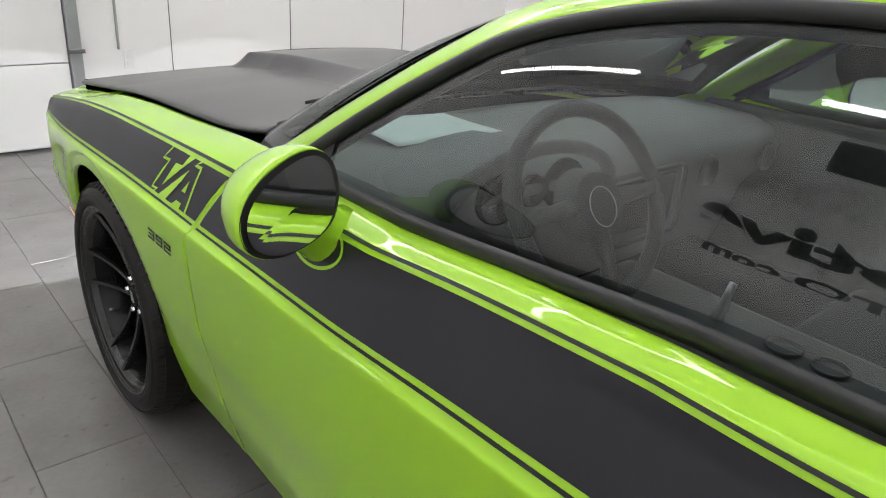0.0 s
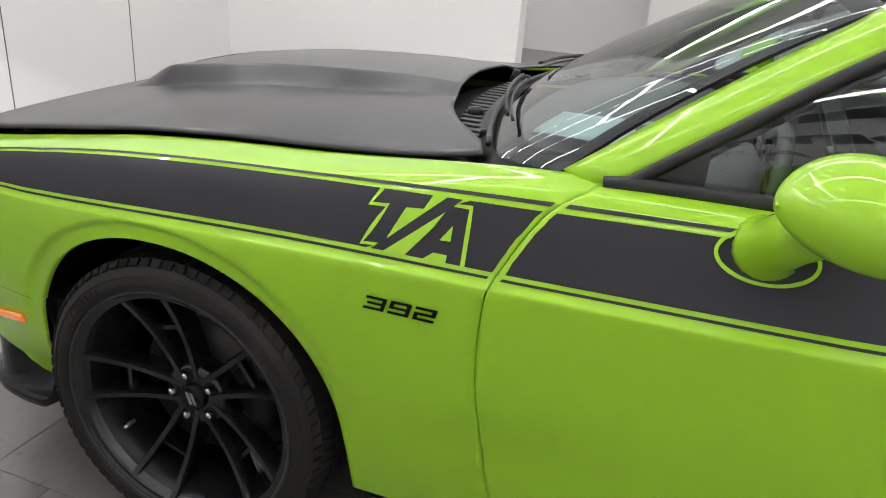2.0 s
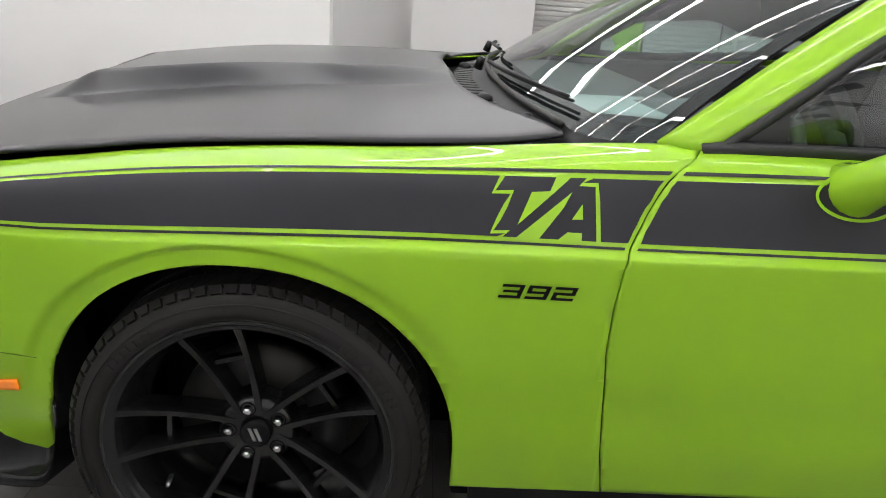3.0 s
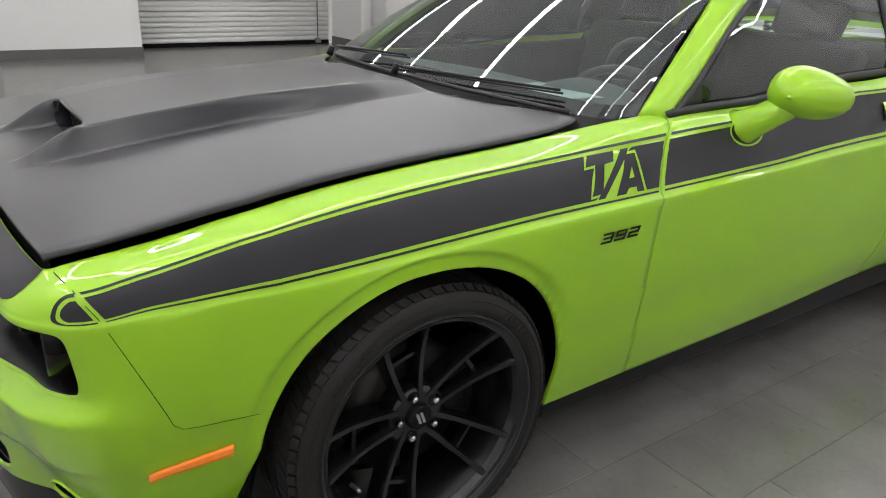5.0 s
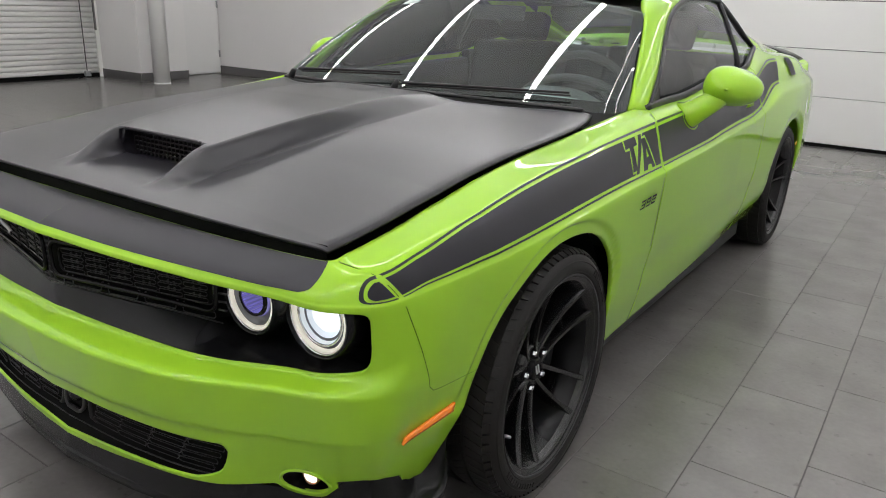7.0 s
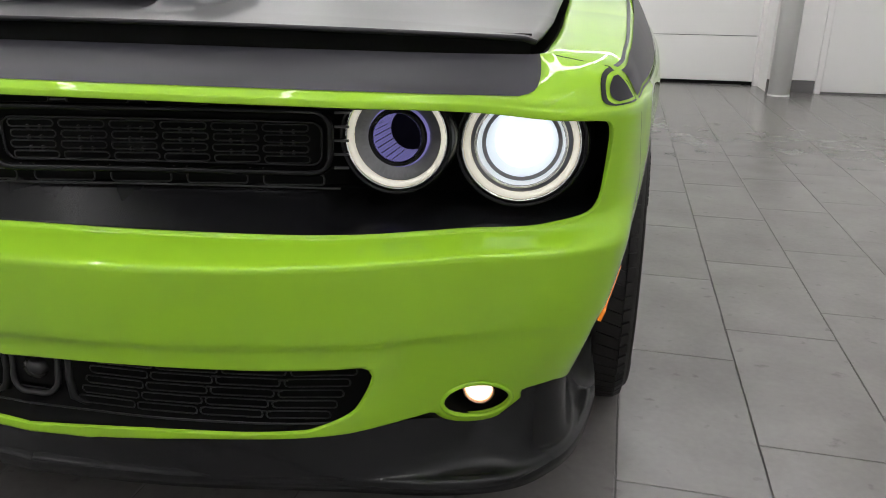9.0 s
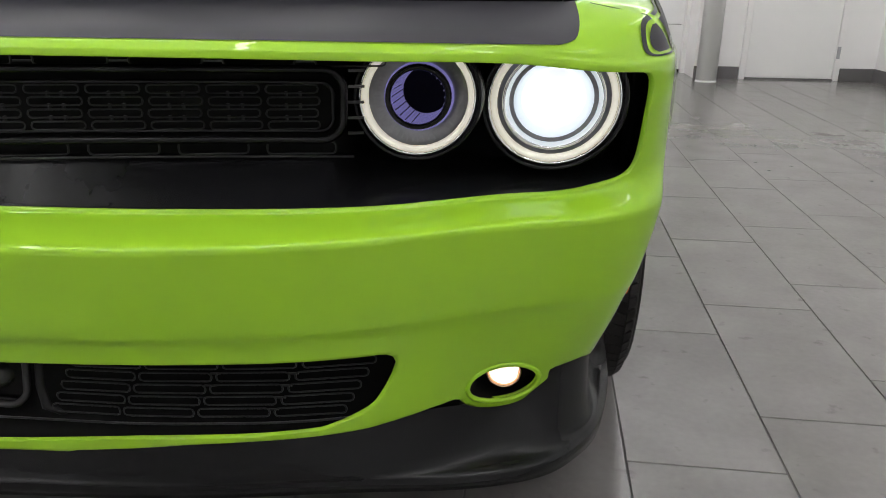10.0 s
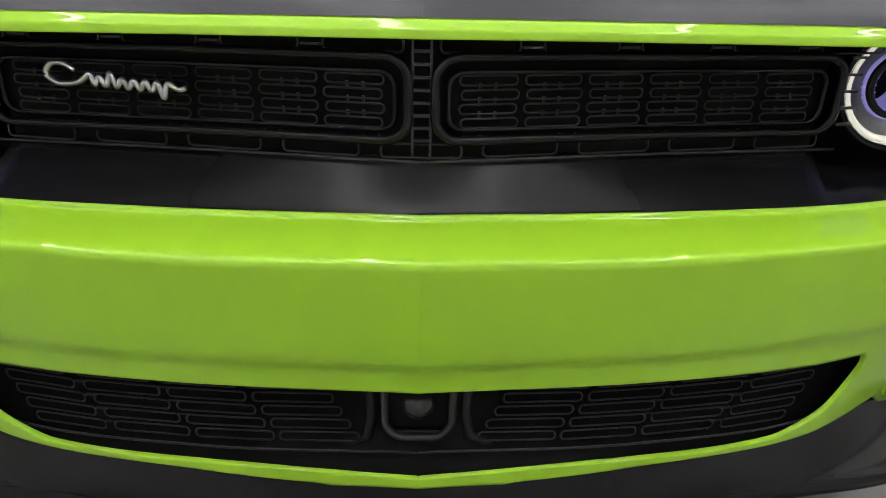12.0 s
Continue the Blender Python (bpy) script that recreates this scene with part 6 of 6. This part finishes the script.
# wheel-arch liners and underbody
for s in (-1, 1):
    for cy in (HUB_Y, REAR_Y):
        V, n = [], 26
        for i in range(n):
            a = math.radians(-50 + 280 * i / (n - 1))
            below = math.sin(a) < 0
            for x in (0.55, 0.75, 0.80 if below else 0.874):
                rr = 0.425
                V.append((s * x, cy + (rr + 0.012) * (math.copysign(1, math.cos(a)) if below else math.cos(a)), 0.37 + rr * (0.55 if below else 1.0) * math.sin(a)))
        shell("arch_liner", V, grid_faces(n, 3), DARK, car, "black wheel-arch liner")
part("underbody", boxes((-0.80, 0.80, -4.0, -3.36, 0.24, 0.5), (-0.80, 0.80, -2.54, -0.42, 0.17, 0.45), (-0.56, 0.56, -3.4, 0.72, 0.2, 0.6)), DARK, car, "dark underbody")
for s in (-1, 1):
    x = s * 0.795
    part("side_sill", boxes((min(x, x + s * 0.03) - 0.02, max(x, x + s * 0.03), -2.5, -0.46, 0.155, 0.262), bevel=0.012), BLACK, car, "black plastic sill below the door")

# ---- the body's proportions: the panels above are laid out on a plainer shape and drawn into this one ----
def settle(P):
    """Widens the upper body, slims the lower nose and draws its middle back a little."""
    P = np.array(P, float)
    x, y, z = np.abs(P[:, 0]), P[:, 1], P[:, 2]
    flank = 1 - 0.75 * np.clip((-0.75 - y) / 1.05, 0, 1) * np.clip((1.08 - z) / 0.10, 0, 1)
    wide = x * (-0.0505 - 0.0128 * y + 0.0853 * z + 0.0031 * y * z) * flank
    ahead = -0.0387 - 0.0205 * y - 0.0103 * y ** 2 + 0.0479 * x ** 2 + 0.0066 * x ** 2 * y - 0.0015 * y ** 3 + 0.0148 * z
    up = 0.0249 + 0.0008 * y - 0.0481 * z + 0.0105 * z ** 2 - 0.0285 * x ** 2 * (1 - 0.8 * np.clip((y - 0.35) / 0.35, 0, 1)) - 0.0004 * y ** 2
    up = up + 0.07 * np.clip(-1.25 - y, 0, 0.5) * np.clip((z - 0.85) / 0.12, 0, 1) * np.clip((1.25 - z) / 0.15, 0, 1)      # the belt climbs to the rear
    return P + np.stack([np.sign(P[:, 0]) * wide, ahead, up], 1)


done = set()
for ob in [o for o in car.children_recursive if o.type == "MESH"] + [sh]:
    top = ob
    while top.parent is not None and top.parent is not car:
        top = top.parent
    if top.name.split(".")[0] in ("wheel", "arch_liner", "underbody") or ob.data.name in done:
        continue
    if ob.data.users > 1 or ob.location.length > 1e-6:
        ob.location = Vector(settle([ob.location])[0])
        continue
    me = ob.data
    P = np.empty(len(me.vertices) * 3)
    me.vertices.foreach_get("co", P)
    me.vertices.foreach_set("co", settle(P.reshape(-1, 3)).ravel())
    me.update()
    done.add(me.name)

# ---- the hall ----
ROOM = dict(x0=-4.14, x1=9.8, y0=-6.92, y1=3.0, h=4.4)


def slab(name, dims, material, label, category, bevel=0.0, parent=None):
    ob = part(name, boxes(*dims, bevel=bevel), material, parent, label)
    ob["category"] = category
    return tagged(ob, kind="structure")


x0, x1, y0, y1, H = ROOM["x0"], ROOM["x1"], ROOM["y0"], ROOM["y1"], ROOM["h"]
slab("wall_front", [(x0 - .2, x1 + .2, y1, y1 + .2, 0, H)], WALL, "plain white painted wall ahead of the car", "wall")
slab("wall_left", [(x0 - .2, x0, y0, y1, 0, H)], WALL, "white painted wall with a printed sign", "wall")
BY = -6.42                      # face of the wall part that holds the rear door
slab("wall_back", [(x0 - .2, -2.36, BY - .2, BY, 0, H), (-2.56, -2.36, y0 - .2, BY - .2, 0, H), (-2.36, 5.0, y0 - .2, y0, 2.9, H), (0.65, 5.0, y0 - .2, y0, 0, 2.9)], WALL, "white painted rear wall", "wall")
slab("wall_alcove", [(5.0, x1 + .2, -7.32, -7.12, 0, H)], WALL, "white painted wall of the side bay", "wall")
slab("wall_right", [(x1, x1 + .2, -7.12, y1, 0, H), (8.86, x1, -1.85, -0.1, 0, H), (8.72, x1, -6.1, -5.24, 0, H), (9.14, x1, -7.12, -6.1, 0, H)], WALL, "white painted wall with piers", "wall")
slab("ceiling", [(x0 - .2, x1 + .2, y0 - .2, y1 + .2, H, H + .15)], CEIL, "white ceiling", "ceiling")
BB = [(8.845, 8.86, -1.85, -0.1), (8.86, x1, -1.865, -1.85), (8.705, 8.72, -6.1, -5.24), (8.72, x1, -5.24, -5.225), (8.72, 9.14, -6.115, -6.1),
      (5.0, 9.14, -7.12, -7.105), (x0, x0 + .015, BY, y1), (x0, -3.80, BY, BY + .015), (-2.81, -2.36, BY, BY + .015)]
for b in BB:
    slab("baseboard", [(*b, 0, 0.125)], BASE, "dark grey skirting along the wall foot", "baseboard", bevel=0.003)

# roll-up shutter in the right wall
shutter = tagged(new("roll_up_door"), "white ribbed roll-up shutter, closed, with a dark bottom seal", "door", kind="structure")
nsl = 38
for k in range(nsl):
    z = 0.06 + 0.078 * k
    V, Fc = ring_sweep([(x1 - 0.04, -5.24, z + 0.036), (x1 - 0.04, -1.86, z + 0.036)], 0.012, 8, squash=0.0375)
    shell("slat", V, Fc, SLAT, shutter)
part("bottom_seal", boxes((x1 - .06, x1 - .02, -5.24, -1.86, 0.0, 0.062)), DARK, shutter, "black rubber bottom seal")
part("guide_rail", boxes((x1 - .07, x1 - .03, -5.235, -5.17, 0, 3.0)), SLAT, shutter, "white guide rail")
part("pull_rope", boxes((x1 - .08, x1 - .07, -4.96, -4.948, 0.06, 3.0)), BASE, shutter, "thin dark pull rope")
part("rope_weight", boxes((x1 - .11, x1 - .05, -5.0, -4.91, 0.02, 0.10), bevel=0.01), GALV, shutter, "grey weight on the rope")
part("handle_bar", boxes((x1 - .09, x1 - .06, -5.19, -5.165, 0.72, 1.8), bevel=0.005), BASE, shutter, "dark locking bar")
slab("wall_partition", [(3.6, 3.8, 0.42, y1, 0, H)], WALL, "plain white painted partition beside the car bay", "wall")

# man door beyond the pier, and pipe post in front of it
slab("door_side", [(9.09, 9.136, -7.06, -6.32, 0.015, 2.1)], DOORWHITE, "white steel door in the side bay, shut", "door", bevel=0.004)
for z in (0.28, 1.1, 1.9):
    part("hinge", boxes((9.075, 9.09, -7.07, -7.045, z, z + .11)), GALV, None, "small grey steel door hinge")["category"] = "hinge"


def post(x, y, r, label):
    ob = tagged(new("steel_post"), label, "post", kind="structure")
    V, Fc = ring_sweep([(x, y, 0.0), (x, y, H)], r, 20, up=(0, 1, 0))
    shell("pipe", V, Fc, DOORWHITE, ob)
    V, Fc = ring_sweep([(x, y, 0.0), (x, y, 0.012)], r * 1.05, 20, up=(0, 1, 0))
    shell("foot_ring", V, Fc, DOORWHITE, ob)


post(8.33, -5.33, 0.12, "white painted steel pipe post beside the shutter")
post(-2.43, -6.12, 0.10, "white painted steel pipe post by the rear door")

# sectional door and man door in the rear wall
sect = tagged(new("sectional_door"), "large white sectional garage door with flat panels, closed", "door", kind="structure")
for k in range(6):
    part("door_panel", boxes((-2.34, 0.64, y0 - .12, y0 - .07, 0.035 + 0.48 * k, 0.035 + 0.48 * k + 0.474), bevel=0.006), DOORWHITE, sect)
part("bottom_seal", boxes((-2.34, 0.64, y0 - .12, y0 - .06, 0.0, 0.033)), DARK, sect, "black rubber bottom seal")
for xx in (-2.355, 0.65):
    part("door_jamb", boxes((xx - .04, xx + .04, y0 - .2, y0 + .02, 0, 2.95), bevel=0.004), WALL, sect, "white door jamb")
slab("door_back", [(-3.73, -2.875, BY - .03, BY + .012, 0.02, 2.1)], DOORWHITE, "white steel door in the rear wall, shut", "door", bevel=0.003)
slab("door_frame", [(-2.87, -2.815, BY - .05, BY + .03, 0, 2.16), (-3.79, -3.735, BY - .05, BY + .03, 0, 2.16), (-3.79, -2.815, BY - .05, BY + .03, 2.105, 2.18)], WALL, "white steel door frame", "door frame", bevel=0.004)
slab("door_threshold", [(-3.73, -2.875, BY - .03, BY + .04, 0.0, 0.018)], BASE, "dark door threshold", "threshold")
for z in (0.22, 1.1, 1.85):
    tagged(part("hinge", boxes((-3.765, -3.735, BY + .03, BY + .042, z, z + .12)), GALV, None, "small grey steel door hinge"), category="hinge")

# front wall: sectional door, steel track, conduit, outlet
fdoor = tagged(new("sectional_door"), "white sectional garage door in front of the car, closed", "door", kind="structure")
for k in range(7):
    part("door_panel", boxes((-4.1, -0.24, y1 - .06, y1 - .005, 0.02 + 0.52 * k, 0.02 + 0.52 * k + 0.514), bevel=0.006), DOORWHITE, fdoor)
part("door_track", boxes((-0.235, -0.165, y1 - .10, y1 - .002, 0.0, 3.4), bevel=0.004), GALV, fdoor, "galvanised steel door track")
part("track_bracket", boxes((-0.25, -0.15, y1 - .112, y1 - .098, 0.60, 0.622)), BASE, fdoor, "dark bracket on the track")
tagged(part("conduit", boxes((0.076, 0.088, y1 - .02, y1, 0.60, 3.2)), GALV, None, "thin grey conduit on the wall"), category="conduit")
for xx in (0.43, 1.34, 2.4):
    tagged(part("wall_joint", boxes((xx, xx + .005, y1 - .004, y1, 0, 3.6)), BASE, None, "thin dark joint between wall panels"), category="wall joint", kind="structure")


def outlet(x, z):
    ob = tagged(new("power_outlet"), "white double wall socket with a plate", "socket")
    part("plate", boxes((x - .035, x + .035, y1 - .008, y1, z - .057, z + .057), bevel=0.003), DOORWHITE, ob)
    for dz in (-0.024, 0.024):
        part("socket", boxes((x - .016, x + .016, y1 - .010, y1 - .006, z + dz - .014, z + dz + .014), bevel=0.003), SLAT, ob)


outlet(0.145, 0.53)

# printed sign on the left wall
def words(text, size, at, rot, material, name, shear=0.0, bold=0.0, width=1.0, extrude=0.002):
    cu = bpy.data.curves.new(name, "FONT")
    cu.body, cu.size, cu.shear, cu.offset, cu.extrude = text, size, shear, bold, extrude
    tmp = bpy.data.objects.new(name, cu)
    me = bpy.data.meshes.new_from_object(tmp)
    bpy.data.objects.remove(tmp)
    me.materials.clear()
    me.materials.append(material)
    xs_ = [v.co.x for v in me.vertices]
    stretch = width / (max(xs_) - min(xs_))
    me.transform(Matrix.Translation(at) @ Euler([radians(a) for a in rot]).to_matrix().to_4x4() @ Matrix.Diagonal((stretch, 1, 1, 1)))
    return me


sign = tagged(new("wall_sign"), "black printed lettering on the white wall", "sign")
SX, SY, SZ = x0 + 0.003, -3.35, 3.02
under(new("lettering", words("Automotive", 0.60, (SX, SY, SZ + 0.08), (90, 0, 90), SIGN, "lettering", shear=0.15, bold=0.022, width=3.78)), sign)
under(new("lettering", words("AUTO.com", 0.30, (SX, -1.58, SZ - 0.42), (90, 0, 90), SIGN, "lettering", shear=0.1, bold=0.010, width=1.78)), sign)


def slant_bars(y_start, pitch, width, z_low, height, count):
    """Leaning bars in place of a name."""
    bm = bmesh.new()
    for k in range(count):
        y = y_start + k * pitch
        q = [(y, z_low), (y + width, z_low), (y + width + 0.15 * height, z_low + height), (y + 0.15 * height, z_low + height)]
        for x in (SX,):
            bm.faces.new([bm.verts.new((x, a, b)) for a, b in q])
    r = bmesh.ops.extrude_face_region(bm, geom=bm.faces[:])
    bmesh.ops.translate(bm, verts=[v for v in r["geom"] if isinstance(v, bmesh.types.BMVert)], vec=(0.003, 0, 0))
    return bm


part("name_bar", slant_bars(-3.45, 0.555, 0.44, SZ + 0.90, 0.40, 6), SIGN, sign, "leaning black bars in place of a name")
part("name_bar", slant_bars(-3.05, 0.243, 0.19, SZ - 0.42, 0.21, 6), SIGN, sign, "leaning black bars in place of a name")

# ---- ceiling lights: slim tubes joined into long frames ----
def tube(xa, ya, xb, yb, z=3.72):
    ob = tagged(new("ceiling_light"), "slim white linear ceiling light, lit", "ceiling light", "linear ceiling lights")
    V, Fc = ring_sweep([(xa, ya, z), (xb, yb, z)], 0.034, 10)
    shell("diffuser", V, Fc, TUBE, ob, "glowing white diffuser")
    xm, xM, ym, yM = min(xa, xb) - .03, max(xa, xb) + .03, min(ya, yb) - .03, max(ya, yb) + .03
    part("channel", boxes((xm + .018, xM - .018, ym + .018, yM - .018, z + 0.036, z + 0.07)), SLAT, ob, "white metal channel")
    for u in (0.1, 0.9):
        xc, yc = xa + (xb - xa) * u, ya + (yb - ya) * u
        part("hanger", boxes((xc - .012, xc + .012, yc - .012, yc + .012, z + 0.07, H)), SLAT, ob, "white hanger")


tube(-3.0, -5.4, -3.0, -0.46)
tube(-1.9, 2.7, 1.9, 2.7)
# rows at 4.2 and 6.2: length to 3.0 added to brighten the side bay
for xx in (-1.6, 0.3, 2.1, 4.2, 6.2):
    tube(xx, -5.4, xx, 0.7 if xx < 3 else 3.0)
for xx, xe in ((-3.0, -1.6), (-1.6, 0.3), (0.3, 2.1), (2.1, 4.2)):
    tube(xx, 0.82, xx, 2.64)
    if -2 < xx < 2:
        tube(xx + .05, 0.76, xe - .05, 0.76)
    tube(xx + .05, -5.46, xe - .05, -5.46)

# low beams on the wall ahead
for s in (-1, 1):
    la = bpy.data.lights.new("headlamp_beam", "SPOT")
    la.energy, la.spot_size, la.spot_blend, la.shadow_soft_size, la.color = BEAM_POWER, radians(80), 0.08, 0.02, (0.92, 0.96, 1.0)
    ob = new("headlamp_beam", la)
    ob.matrix_world = look((s * 0.762, 0.86, 0.735), (s * 0.762, 3.3, -1.44))

# ---- floor: grout bed, then the tiles one by one ----
def tile_mesh():
    bm = bmesh.new()
    box(bm, 0.0014, 0.3011, 0.0014, 0.6011, -0.012, 0.0)
    top = [e for e in bm.edges if all(v.co.z > -0.001 for v in e.verts)]
    bmesh.ops.bevel(bm, geom=top, offset=0.0012, segments=1, affect="EDGES")
    me = bpy.data.meshes.new("tile")
    bm.to_mesh(me)
    bm.free()
    me.materials.append(TILE)
    return me


floor = slab("floor", [(x0 - .3, x1 + .3, y0 - .3, y1 + .3, -0.10, -0.0022)], GROUT, "floor of grey rectangular porcelain tiles in stepped bond", "floor")
TM = tile_mesh()
ANG = math.radians(-0.43)
OX, OY = -1.242, -0.1855
far, near = [], []
for i in range(-11, 38):
    for j in range(-14, 8):
        lx, ly = i * 0.3025, j * 0.6025 + i * 0.2008 % 0.6025
        gx = OX + lx * math.cos(ANG) - ly * math.sin(ANG)
        gy = OY + lx * math.sin(ANG) + ly * math.cos(ANG)
        cx, cy = gx + 0.15, gy + 0.3
        if not (x0 - .1 < cx < x1 + .1 and y0 - .1 < cy < y1 + .1):
            continue
        m = Matrix.Translation((gx, gy, 0)) @ Matrix.Rotation(ANG, 4, "Z")
        if -3.2 < cx < 0.25 and -4.6 < cy < 2.6 and not (-0.75 < cx and -3.9 < cy < 0.6):
            near.append(m)
        else:
            far.append(m)
near.sort(key=lambda m: (m.translation.x + 1.5) ** 2 + (m.translation.y + 0.6) ** 2)
far += near[300:]
near = near[:300]
for m in near:
    ob = under(new("tile", TM), floor)
    ob.matrix_local = m
V, Fc = [], []
base = [v.co.copy() for v in TM.vertices]
pol = [tuple(p.vertices) for p in TM.polygons]
for m in far:
    k = len(V)
    V += [m @ v for v in base]
    Fc += [tuple(i + k for i in p) for p in pol]
tagged(shell("tile_field", V, Fc, TILE, floor, smooth=False), kind="stuff")
